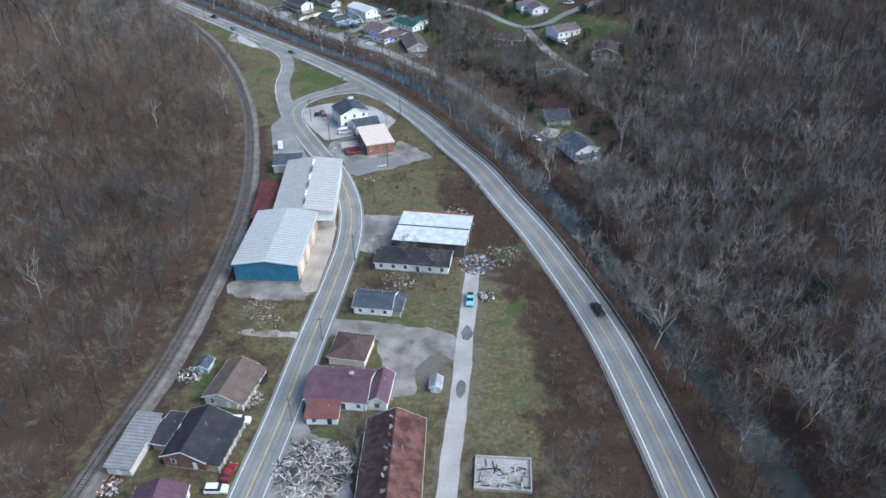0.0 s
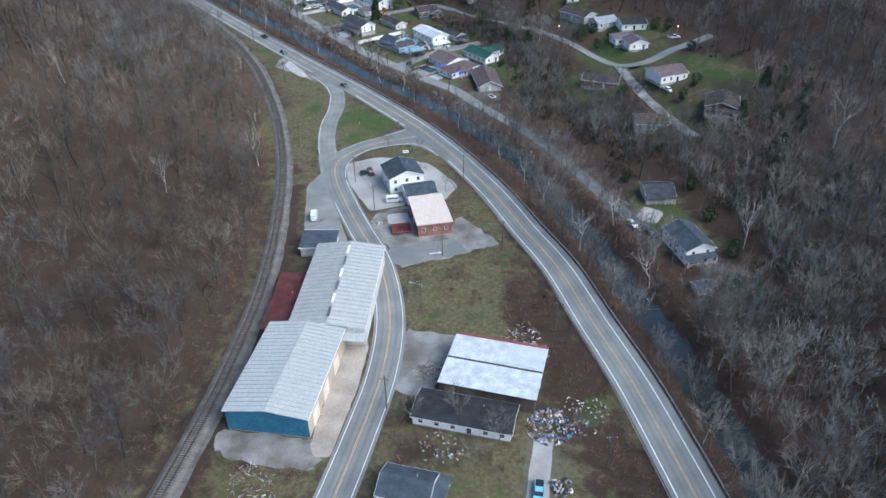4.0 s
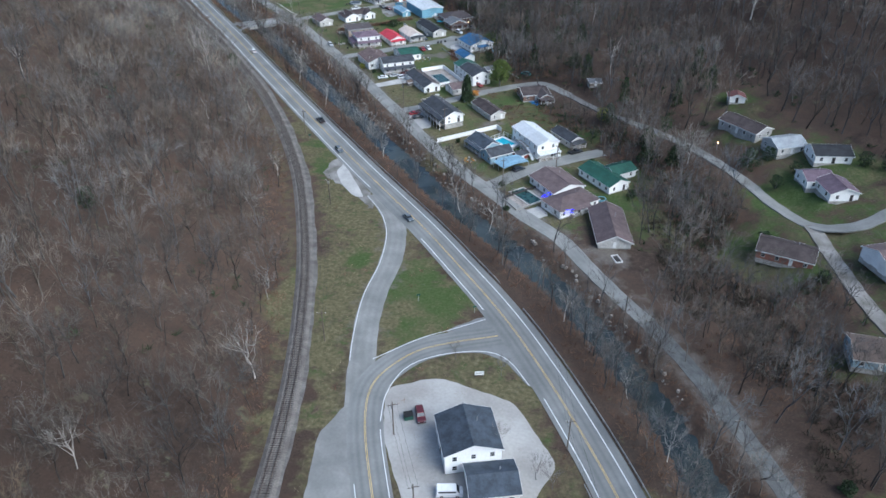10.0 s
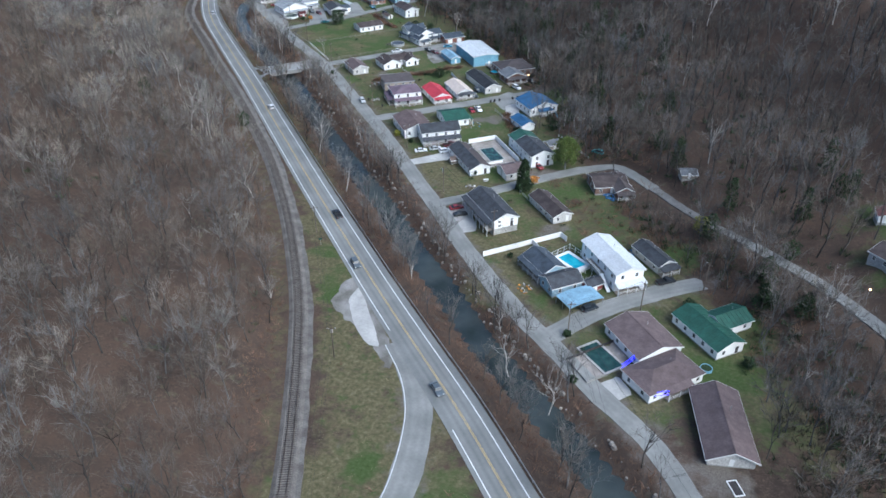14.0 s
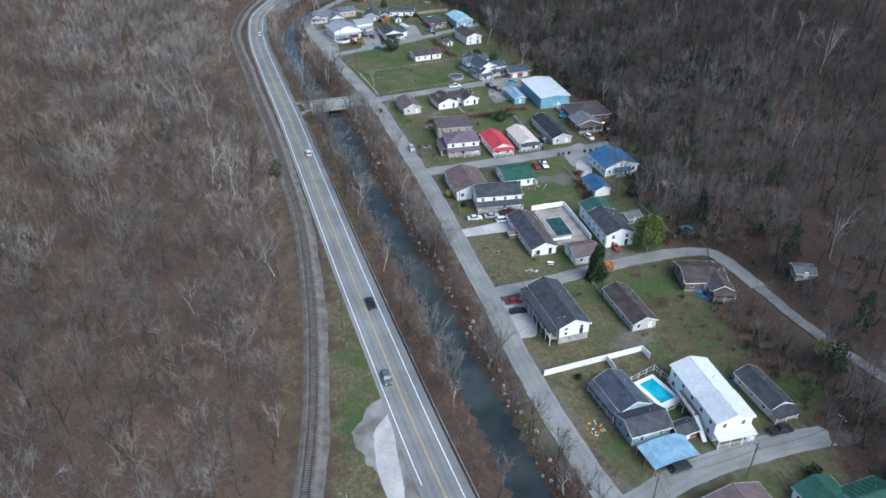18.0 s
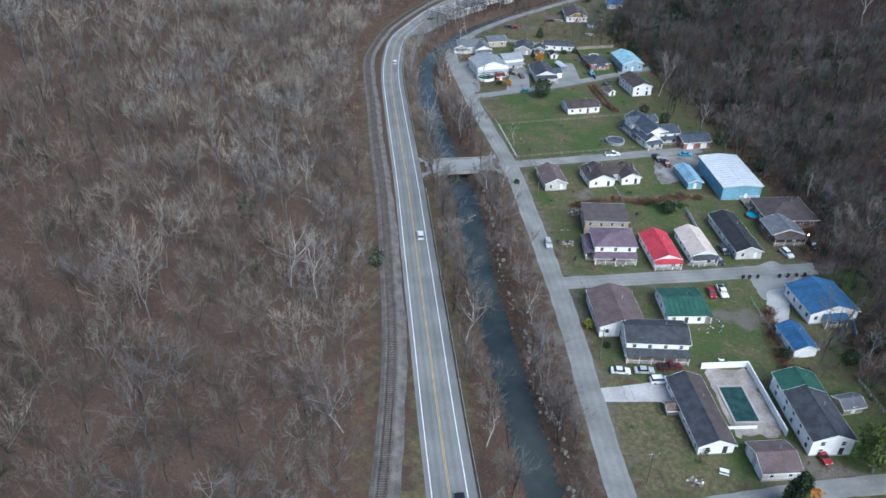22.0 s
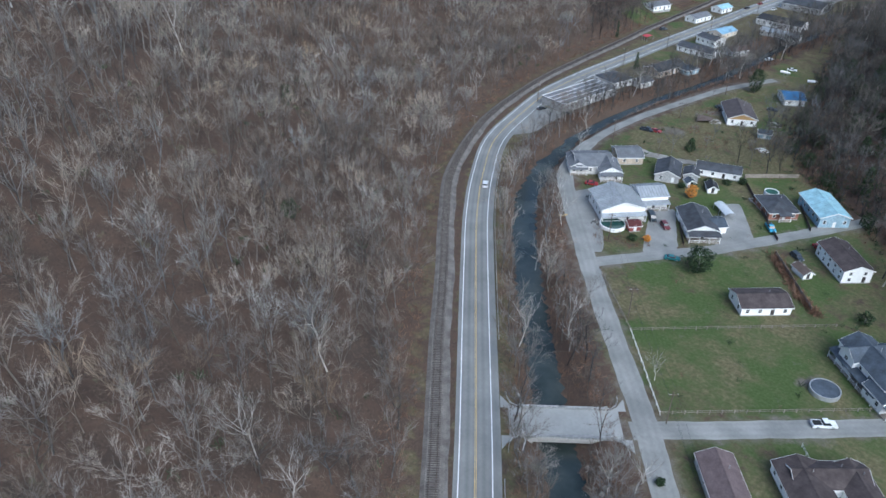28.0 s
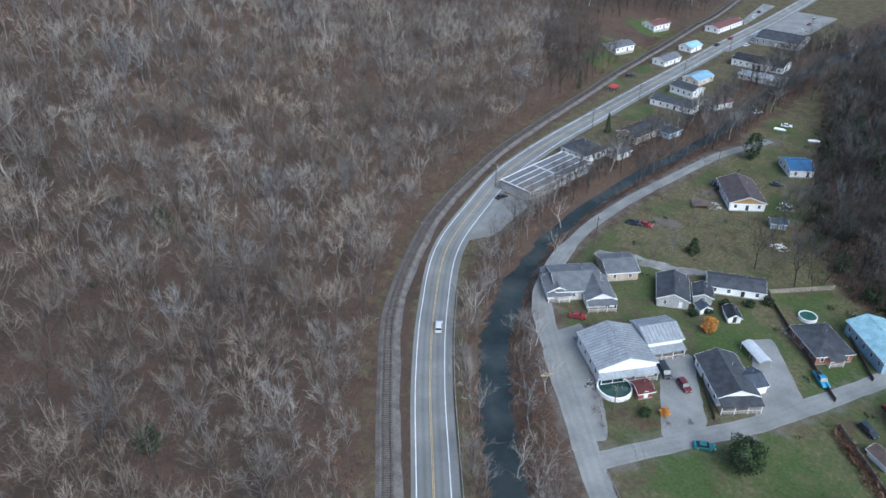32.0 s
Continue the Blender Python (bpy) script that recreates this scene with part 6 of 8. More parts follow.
# young growth at the foot of the eastern slope
P = scatter(-330, 110, 80, 1000, 4.1)
de = -signed(P, EDGE)[0]
keep = (de > -3) & (de < 24) & (spots(P, CLEAR_EAST) < 0.3) & ~near_any(P, ("s2", "e2", "vroad"), 4.5) & (rng.random(len(P)) < np.interp(de, [-3, 2, 16, 24], [0.3, 0.9, 0.8, 0.3]))
for x, y, r in BUILT:
    keep &= np.hypot(P[:, 0] - x, P[:, 1] - y) > r
P = P[keep]
forest("young_growth", "leafless saplings crowding the foot of the wooded slope", np.c_[P, height(P)], rng.uniform(4.0, 10.0, len(P)), [LEAN] * len(P))

# dark brambles under the thickets beside the long barn
P = scatter(-20, 55, 310, 425, 1.9)
P = P[(spots(P, BARN_THICKETS) > 0.35) & ~near_any(P, ("vroad", "s2", "e2"), 4.5) & (spots(P, CLEAR_EAST) < 0.3) & (spots(P, HOUSED) < 0.3)]
for x, y, r in BUILT:
    P = P[np.hypot(P[:, 0] - x, P[:, 1] - y) > r]
brambles = P

# trees and saplings along both banks of the creek
P = scatter(-430, 110, 80, 1000, 3.9)
dc, dh, dv = (signed(P, k)[0] for k in (CREEK, LINES["hwy"], LINES["vroad"]))
far = np.interp(P[:, 1], [100, 300, 420, 560, 680, 720, 1000], [14, 12, 12, 11, 10, 12, 14])
often = np.interp(P[:, 1], [100, 250, 330, 420, 560, 640, 720, 1000], [0.9, 0.75, 0.5, 0.42, 0.5, 0.78, 0.85, 0.85])
keep = (np.abs(dc) > 4.4) & (np.abs(dc) < far) & (rng.random(len(P)) < often) & ~near_any(P, ("hwy",), 7.5) & ~near_any(P, ("vroad",), 4.6) & ((dh < 0) | (P[:, 1] > 700)) & (np.hypot(P[:, 0] + 238.5, P[:, 1] - 573) > 9)
P = P[keep & (spots(P, HOUSED) < 0.3)]
forest("bank_woods", "leafless grey trees and saplings lining the creek banks", np.c_[P, height(P)], rng.uniform(4.5, 11.5, len(P)) * np.interp(P[:, 1], [330, 430, 560, 620], [1.5, 1.2, 1.5, 1.35]), [RICH if y < 330 else MID for y in P[:, 1]], 0.045)

# ---- single trees and brush ----
def split_tree(seed, pale=False, **kw):
    V, F, wood = tree_shape(seed, **kw)
    out = []
    for flag, name, m in ((1, "trunk", BARK_PALE if pale else BARK), (0, "crown", TWIG_PALE if pale else TWIG)):
        out.append(quick_mesh(name, V, F[wood == flag], m))
    return out


GREY_TREES = [split_tree(100 + i, limbs=13, subs=5, twigs=7, spread=0.5, thick=1.05) for i in range(7)]
PALE_TREES = [split_tree(130 + i, True, limbs=10, subs=4, twigs=5, spread=0.56, thick=1.15, lean=0.05) for i in range(4)]


def bare_tree(x, y, tall, pale=False, name="bare_tree", label="", k=None, lean=0.0):
    kinds = PALE_TREES if pale else GREY_TREES
    trunk, crown = kinds[int(rng.integers(len(kinds))) if k is None else k]
    z = float(height([(x, y)])[0])
    t = thing(name, label or ("leafless pale-barked sycamore tree" if pale else "leafless grey-barked tree with fine twigs"), "tree", x, y, z, rng.uniform(0, 360), "bare trees")
    t.scale = (tall * 1.05, tall * 1.05, tall)
    t.rotation_euler[0] = lean
    part("trunk", trunk, BARK, t)
    part("crown", crown, TWIG, t)
    return t


bank = glide(CREEK, 3.4)
bn = normals(bank)
made = 0
for p, d in zip(bank, bn):
    if not 100 < p[1] < 950:
        continue
    for side in (1, -1):
        if rng.random() > (0.34 if p[1] < 330 else 0.3 if p[1] < 560 else 0.2):
            continue
        q = p + d * side * rng.uniform(5.2, 9.5)
        if np.hypot(q[0] + 238.5, q[1] - 573) < 9 or near_any(q[None], ("hwy", "vroad"), 6.2)[0]:
            continue
        tall = rng.uniform(8.5, 14.5)
        bare_tree(q[0], q[1], tall, rng.random() < 0.14, "creek_tree", lean=rng.normal(0, 0.1))
        made += 1
for x, y, h, pale in ((-176, 452.5, 15, True), (-93.5, 309, 17, True), (4, 346, 17, False), (-6, 362, 13, False), (12, 352, 14, False), (-16, 196.5, 9, False), (-6, 197.5, 10.5, False), (3, 193, 10, False), (-1, 186, 9, False), (20, 196, 9, False), (-33, 305.5, 7, False), (-24, 300, 7, False), (-20.5, 298.5, 7, False), (-38, 328, 6, False), (-50, 330, 6, False), (-232, 600, 9, True), (-215, 568, 11, True), (-205, 560, 12, True), (-262, 612, 10, False), (30, 118, 12, False), (36, 126, 10, False), (40, 140, 9, False), (33, 112, 12, False), (-11, 127, 11, False), (-10, 120, 10, False), (-9, 134, 9, False), (-66, 165, 9, False), (-278, 536, 17, True), (-330, 690, 11, True), (-352, 722, 11, True), (-70, 404, 12, True), (-58, 395, 12, True)):
    bare_tree(x, y, h, pale)


def leafy(name, label, x, y, tall, wide, material, n=900, cone=0.0, low=0.15, leaf=0.35, category="tree"):
    """A tree or bush whose crown is many small leaf clumps round a forked trunk."""
    z = float(height([(x, y)])[0])
    t = thing(name, label, category, x, y, z)
    tr = Shape().tube((0, 0, -0.2), (0, 0, tall * 0.6), 0.03 * wide + 0.05, 0.02 * wide + 0.02)
    for i in range(5):
        a = i * 1.3
        tr.tube((0, 0, tall * (0.2 + 0.08 * i)), (math.cos(a) * wide * 0.33, math.sin(a) * wide * 0.33, tall * (0.45 + 0.08 * i)), 0.015 * wide + 0.02, 0.01)
    part("trunk", tr, BARK, t)
    r = np.random.default_rng(int(abs(x * 7 + y * 3)))
    lobes = r.normal(0, 1, (7, 3))
    h = low + (1 - low) * r.random(n) ** (1.3 if cone else 0.9)
    a = r.uniform(0, 6.283, n)
    edge = wide / 2 * (np.where(cone > 0, (1 - (h - low) / (1 - low)) ** (0.8 if cone >= 1 else 0.5) + 0.06, np.sqrt(np.clip(1 - ((h - 0.55) / 0.5) ** 2, 0.05, 1))))
    edge = edge * (0.8 + 0.28 * np.sin(a * 3 + lobes[0, 0]) * np.sin(h * 9 + lobes[1, 0]) + 0.12 * np.sin(a * 7 + lobes[2, 0]))
    rad = edge * np.sqrt(r.uniform(0.25, 1, n))
    C = np.c_[rad * np.cos(a), rad * np.sin(a), h * tall]
    u, v = r.normal(0, 1, (n, 3)), r.normal(0, 1, (n, 3))
    u /= np.linalg.norm(u, axis=1)[:, None]
    v /= np.linalg.norm(v, axis=1)[:, None]
    V = np.stack([C + u * leaf, C + v * leaf, C - u * leaf * 0.7], 1).reshape(-1, 3)
    part("crown", quick_mesh("crown", V, np.arange(3 * n).reshape(-1, 3), material), material, t)
    return t


leafy("cypress_tree", "dark green conical evergreen beside the lane", -93.2, 494.4, 11.5, 6.8, LEAF, 3600, 0.6, 0.03, 0.42)
leafy("yellow_green_tree", "round tree still in yellow-green leaf", -83.4, 515.6, 12, 10.5, LEAF_GREEN, 3600, 0, 0.28, 0.42)
leafy("evergreen_tree", "broad dark evergreen beside the lawn", -251.0, 650.0, 8.2, 10.0, LEAF, 2400, 0, 0.08)
leafy("orange_tree", "small tree with orange autumn leaves", -277.8, 689.5, 5, 4.6, LEAF_ORANGE, 700, 0, 0.12)
leafy("conifer", "tall dark conifer near the creek", -316, 806, 11, 8.5, LEAF, 2200, 0, 0.05)
leafy("conifer", "slim dark conifer beside the highway", -373, 790.5, 9, 3.4, LEAF, 700, 1.0, 0.03)
leafy("conifer", "small dark conifer in a rough yard", -300.0, 724.4, 5.4, 5.0, LEAF, 800, 0.4, 0.05)
leafy("evergreen_bush", "large dark evergreen bush behind the houses", -162.7, 588.8, 4.2, 6.4, LEAF, 900, 0, 0.02, category="bush")
leafy("yellow_bush", "tall yellowing bush at the wood's edge", -33, 482, 5.5, 6, LEAF_YEL, 700, 0, 0.05, category="bush")
leafy("yellow_bush", "low yellow bush beside the evergreen", -91, 500.5, 2.4, 4, LEAF_ORANGE, 350, 0, 0.02, category="bush")
leafy("yellow_bush", "low yellowing bush in a front yard", -153.2, 519.6, 2.2, 3.4, LEAF_YEL, 300, 0, 0.02, category="bush")
SOUTH_BUSHES = [(100, 175, 7, 7), (96, 200, 8, 7), (105, 230, 8, 7), (80, 300, 8, 8), (-150, 330, 6, 6), (-54.8, 405.5, 1.3, 2.6), (-60, 421.5, 1.5, 2.6), (28, 430, 4.5, 4.6), (60, 440, 6, 5), (-32, 445, 3, 4), (-84.6, 451.2, 1.6, 1.6), (-8, 470, 6, 6), (-240, 480, 7, 6), (-113, 498, 2.2, 3.4)]
NORTH_BUSHES = [(4, 500, 7, 6), (-216, 505, 6, 6), (-145.5, 515.5, 1.4, 2), (-103, 536, 2.4, 4), (-109.5, 540.5, 2, 4), (-330, 560, 6, 6), (-213, 574, 1.6, 2.4), (-395, 600, 8, 6), (-160, 690, 8, 8), (-180, 700, 7, 7), (-200, 712, 7, 8), (-215, 735, 7, 8), (-260, 780, 8, 8), (-270, 800, 8, 8)]
for x, y, h, w in SOUTH_BUSHES + NORTH_BUSHES:
    leafy("evergreen_bush", "dark green evergreen bush", x, y, h, w, LEAF, int(220 + 60 * w), 0, 0.02, category="bush")

for x, y, h, w in [(-284.6, 693.8, 1.8, 3.6), (-282.0, 697.6, 2.0, 3.6), (-279.8, 704.0, 2.2, 3.8), (-274.8, 708.6, 2.0, 3.8), (-271.2, 713.2, 2.2, 4.0)]:
    leafy("hedge_bush", "dark unkempt bush along a back fence", x, y, h, w, LEAF, 380, 0, 0.02, category="bush")

slope_line = glide(EDGE, 8.0)
slope_side = normals(slope_line)
for p, d in zip(slope_line, slope_side):
    for _ in range(2):
        q = p - d * rng.uniform(6, 60)
        if 280 < q[1] < 860 and rng.random() < (0.62 if q[1] < 640 else 0.95) and spots(q[None], CLEAR_EAST)[0] < 0.3 and not near_any(q[None], ("s2", "e2"), 5)[0]:
            leafy("pine_tree", "dark green pine among bare hillside trees", q[0], q[1], rng.uniform(7, 13), rng.uniform(5, 8.5), LEAF, 650, 0.5, 0.15, 0.45)


def brush(name, label, P, material, tall=(0.7, 1.9), spikes=11, slim=0.13):
    """Low tangled stems: fans of thin spikes, joined."""
    n = len(P)
    z = height(P)
    base = np.repeat(np.c_[P, z], spikes, 0) + rng.normal(0, 0.45, (n * spikes, 3)) * (1, 1, 0)
    d = rng.normal(0, 0.55, (n * spikes, 3))
    d[:, 2] = rng.uniform(0.55, 1.1, n * spikes)
    ln = np.repeat(rng.uniform(*tall, n), spikes) * rng.uniform(0.5, 1.1, n * spikes)
    tip = base + d * ln[:, None]
    s = rng.normal(0, 1, (n * spikes, 3)) * (1, 1, 0.3)
    s *= (slim * ln / np.linalg.norm(s, axis=1))[:, None]
    mid = base + d * ln[:, None] * 0.45
    V = np.stack([base, mid + s, tip], 1).reshape(-1, 3)
    me = quick_mesh(name, V, np.arange(len(V)).reshape(-1, 3), material)
    return tagged(new(name, me), label, "brush", kind="stuff")


P = scatter(-430, 110, 80, 1000, 1.75)
dc, dh, dv, dl, de = (signed(P, k)[0] for k in (CREEK, LINES["hwy"], LINES["vroad"], RAIL, EDGE))
dry = ~near_any(P, ("hwy",), 6.4) & ~near_any(P, ("vroad", "old", "branch"), 4.2) & ~near_any(P, ("s1", "s3", "s4", "s5", "s2", "e2", "lane"), 3.6)
dry &= np.hypot(P[:, 0] + 238.5, P[:, 1] - 573) > 9
creekside = dry & (np.abs(dc) > 3.9) & (np.abs(dc) < 13) & (((dh < -6.4) & (dh > -40)) | (dv > 0)) & (rng.random(len(P)) < 0.9)
brush("creek_brush", "rust-brown dead brush along the creek banks", P[creekside], BRUSH, (0.7, 1.9), 15, 0.085)
slope = dry & (dl > 4.6) & (dl < 13) & (rng.random(len(P)) < 0.8)
brush("bramble_thicket", "dark brambles and ivy under bare trees", brambles, BRAMBLE, (0.9, 2.4), 15, 0.12)
brush("trackside_brush", "rust-brown brush at the foot of the wooded slope", P[slope], BRUSH, (0.6, 1.7), 16, 0.085)
strip = dry & (dh > 6.2) & (dh < 17) & (P[:, 1] < 262) & (rng.random(len(P)) < 0.8)
waste = (spots(P, WEEDY + [(-14, 187, 6), (0, 185, 5), (5, 193, 6), (-7, 243, 6), (7, 250, 6), (-19, 246, 4), (-46, 167, 6), (-38, 175, 5), (-298, 738, 8), (-284, 752, 8), (-310, 742, 6), (-276, 760, 8), (-314, 770, 7), (30, 118, 12), (38, 140, 9), (34, 165, 9), (26, 225, 8), (10, 262, 6), (-12, 192, 8), (20, 112, 12), (-40, 172, 5), (-62, 150, 5), (52, 262, 6), (20, 345, 16), (-10, 440, 10), (-35, 485, 12), (-60, 530, 12), (-60, 486, 8), (-51, 481, 9), (-43, 474, 7)]) > 0.5) & (rng.random(len(P)) < 0.6) & dry
brush("roadside_brush", "dark red-brown dead brush beside the highway", P[strip | waste], BRUSH, (0.6, 1.7), 18, 0.085)
weeds = (spots(P, STRAW) > 0.6) & dry & (rng.random(len(P)) < 0.3) & ((P[:, 1] < 260))
brush("dry_weed_tufts", "tufts of dry yellow weeds on waste ground", P[weeds], BRUSH_TAN, (0.25, 0.7), 12, 0.06)
under = dry & (((dl > 12) & (dl < 90)) | ((de < -2) & (de > -60))) & (rng.random(len(P)) < 0.085)
green = dry & (dl > 10) & (dl < 120) & (np.sin(P[:, 0] * 0.11 + 2 * np.sin(P[:, 1] * 0.05)) * np.sin(P[:, 1] * 0.09) > 0.45) & (rng.random(len(P)) < 0.05)
brush("slope_evergreens", "small dark green shrubs scattered under the western woods", P[green], LEAF_WOOD, (0.9, 2.4), 22)
brush("forest_undergrowth", "sparse grey-brown saplings under the bare trees", P[under], TWIG, (1.2, 3.2), 12, 0.025)

# shrubs and weeds in the yards
far_off = np.ones(len(P), bool)
for x, y, r in BUILT:
    far_off &= np.hypot(P[:, 0] - x, P[:, 1] - y) > r * 0.95
yards = dry & far_off & (de > -3) & (dv < -5) & (P[:, 1] > 392) & (P[:, 1] < 860)
edge = yards & (de < 9)
brush("yard_weeds", "brown dead weeds along yard edges and the hill's foot", P[(yards & (rng.random(len(P)) < np.where(P[:, 1] > 712, 0.12, 0.014))) | (edge & (rng.random(len(P)) < 0.4))], BRUSH, (0.4, 1.3))
brush("yard_shrubs", "low dark green shrubs scattered in the yards", P[(yards & (rng.random(len(P)) < 0.012)) | (edge & (rng.random(len(P)) < 0.07))], LEAF, (0.5, 1.5), 26)
patch = dry & far_off & (P[:, 1] < 392) & (dh > 5) & (dl < -6) & (P[:, 1] > 110)
brush("meadow_weeds", "brown and tan weeds on rough grass", P[patch & (rng.random(len(P)) < 0.10)], BRUSH_TAN, (0.25, 0.8), 12, 0.06)
brush("low_bushes", "low green-brown bushes on rough grass", P[patch & (rng.random(len(P)) < 0.02)], BRUSH, (0.6, 1.5), 16)

under = dry & far_off & (de < 3) & (de > -75) & (spots(P, CLEAR_EAST) < 0.5)
brush("evergreen_undergrowth", "dark evergreen shrubs under the bare trees of the eastern slope", P[under & (rng.random(len(P)) < np.where(de > -16, np.where(P[:, 1] > 380, 0.3, 0.1), 0.06))], LEAF, (0.9, 2.4), 22)
brush("hillfoot_brush", "tangled brown brush at the foot of the eastern slope", P[under & (de > -16) & (rng.random(len(P)) < 0.5)], BRUSH, (1.0, 2.6), 14, 0.05)

stones = Shape()
for p, d in zip(glide(CREEK, 1.15), normals(glide(CREEK, 1.15))):
    if 330 < p[1] < 560 and rng.random() < 0.7:
        c = p - d * rng.uniform(4.4, 7.2)
        r = rng.uniform(0.25, 0.75)
        zz = float(height(c[None])[0])
        k = [(math.cos(a) * r * rng.uniform(0.7, 1.2) + c[0], math.sin(a) * r * rng.uniform(0.7, 1.2) + c[1]) for a in np.arange(6) * 1.047]
        stones.add([(x, y, zz - 0.2) for x, y in k] + [(c[0] + (x - c[0]) * 0.6, c[1] + (y - c[1]) * 0.6, zz + r * 0.7) for x, y in k], [(i, (i + 1) % 6, (i + 1) % 6 + 6, i + 6) for i in range(6)] + [tuple(range(6, 12))])
solid("creek_stones", stones, ROCK, "pale stones along the creek's edge", "stones", kind="stuff")

# ---- vehicles ----
CARS = {}
CAR_PAINT = {k: mat("car_" + k, tone(c, 0.92), tone(c, 1.08), size=2, fine=2, rough=0.3, bump=0, grain=0.05, spec=0.5) for k, c in dict(
    white=(0.72, 0.73, 0.74), black=(0.018, 0.019, 0.021), red=(0.26, 0.02, 0.025), maroon=(0.11, 0.025, 0.03), silver=(0.42, 0.44, 0.46), blue=(0.05, 0.28, 0.45), teal=(0.03, 0.17, 0.18), grey=(0.10, 0.12, 0.14), sky=(0.20, 0.50, 0.62), dark=(0.03, 0.04, 0.05)).items()}
LAMP_RED = paint("tail_lamp", (0.35, 0.02, 0.02), 0.1, bump=0, rough=0.3)
LAMP_CLEAR = paint("head_lamp", (0.7, 0.7, 0.68), 0.05, bump=0, rough=0.2)
WORD = {"sedan": "sedan car", "suv": "sport utility vehicle", "pickup": "pickup truck", "van": "cargo van"}


def build_car(kind, colour):
    """A vehicle along x, nose to +x, on its wheels."""
    m = CAR_PAINT[colour]
    L, W, H, dims = {"sedan": (4.7, 1.82, 1.42, (-1.75, -1.05, 0.35, 1.0)), "suv": (4.7, 1.9, 1.72, (-2.15, -1.95, 0.45, 1.05)), "pickup": (5.7, 1.98, 1.82, (-0.55, -0.4, 0.75, 1.35)), "van": (5.4, 2.0, 2.15, (-2.6, -2.5, 1.3, 2.0))}[kind]
    car = thing({"sedan": "car", "suv": "car", "pickup": "pickup_truck", "van": "van"}[kind], f"{colour if colour not in ('sky', 'dark') else {'sky': 'bright blue', 'dark': 'dark grey'}[colour]} {WORD[kind]} parked on the ground", {"sedan": "car", "suv": "car", "pickup": "truck", "van": "van"}[kind], 0, 0, -50, 0, "vehicles")
    belt = 0.95 if kind == "sedan" else 1.08 if kind in ("suv", "pickup") else 1.15
    hood = belt - 0.12 if kind != "van" else belt
    h = L / 2
    outline = [(-h + 0.08, 0.32), (h - 0.1, 0.32), (h, 0.5), (h - 0.03, hood - 0.14), (h - 0.25, hood - 0.02), (dims[3], belt), (-h + 0.12, belt), (-h, belt - 0.1), (-h, 0.5)]
    b = Shape().prism(outline, "y", -W / 2, W / 2)
    body = part("body", b, m, car)
    tb, tt = (dims[0], dims[3]), (dims[1], dims[2])
    w1, w2 = W / 2 - 0.06, W / 2 - 0.24 if kind != "van" else W / 2 - 0.12
    rz = H - 0.05
    g = [(tb[0], -w1, belt + 0.004), (tb[1], -w1, belt + 0.004), (tb[1], w1, belt + 0.004), (tb[0], w1, belt + 0.004), (tt[0], -w2, rz), (tt[1], -w2, rz), (tt[1], w2, rz), (tt[0], w2, rz)]
    if kind == "van":
        part("cabin", Shape().add(g, [(3, 2, 1, 0), (4, 5, 6, 7), (0, 1, 5, 4), (1, 2, 6, 5), (2, 3, 7, 6), (3, 0, 4, 7)]), m, car)
        part("windscreen", Shape().slab([(1.42, -0.8, rz - 0.1), (1.42, 0.8, rz - 0.1), (2.0, 0.86, belt + 0.15), (2.0, -0.86, belt + 0.15)], -0.06), GLASS, car)
        for s in (-1, 1):
            part("side_window", Shape().box(-2.2, s * (W / 2 - 0.06) - 0.02, belt + 0.3, 1.3, s * (W / 2 - 0.06) + 0.02, rz - 0.28), GLASS, car)
    else:
        part("glasshouse", Shape().add(g, [(3, 2, 1, 0), (4, 5, 6, 7), (0, 1, 5, 4), (1, 2, 6, 5), (2, 3, 7, 6), (3, 0, 4, 7)]), GLASS, car)
    part("roof", Shape().prism([(tt[0] - 0.06, rz + 0.004), (tt[1] + 0.06, rz + 0.004), (tt[1] - 0.1, H), (tt[0] + 0.1, H)], "y", -w2 - 0.03, w2 + 0.03), m, car)
    if kind == "pickup":
        part("bed_liner", Shape().box(-h + 0.16, -W / 2 + 0.16, belt + 0.004, dims[0] - 0.12, W / 2 - 0.16, belt + 0.012), RUBBER, car)
        for s in (-1, 1):
            part("bed_rail", Shape().box(-h + 0.05, s * (W / 2 - 0.08) - 0.06, belt + 0.004, dims[0] - 0.05, s * (W / 2 - 0.08) + 0.06, belt + 0.09), m, car)
    wheel = Shape().tube((0, -0.11, 0), (0, 0.11, 0), 0.34, n=12).mesh("wheel", RUBBER)
    rim = Shape().tube((0, -0.118, 0), (0, 0.118, 0), 0.2, n=10).mesh("rim", GALV)
    for sx in (-1, 1):
        for sy in (-1, 1):
            wl_ = part("wheel", wheel, RUBBER, car, at=pose(sx * L * 0.295, sy * (W / 2 - 0.09), 0.34))
            part("rim", rim, GALV, wl_)
    for sy in (-1, 1):
        part("headlight", Shape().box(h - 0.1, sy * (W / 2 - 0.28) - 0.17, 0.62, h + 0.012, sy * (W / 2 - 0.28) + 0.17, 0.78), LAMP_CLEAR, car)
        part("tail_light", Shape().box(-h - 0.012, sy * (W / 2 - 0.2) - 0.12, 0.64, -h + 0.08, sy * (W / 2 - 0.2) + 0.12, 0.86), LAMP_RED, car)
    part("front_bumper", Shape().box(h - 0.12, -W / 2 + 0.06, 0.36, h + 0.05, W / 2 - 0.06, 0.52), RUBBER if kind == "pickup" else m, car)
    part("rear_bumper", Shape().box(-h - 0.05, -W / 2 + 0.06, 0.36, -h + 0.1, W / 2 - 0.06, 0.52), GALV if kind == "pickup" else m, car)
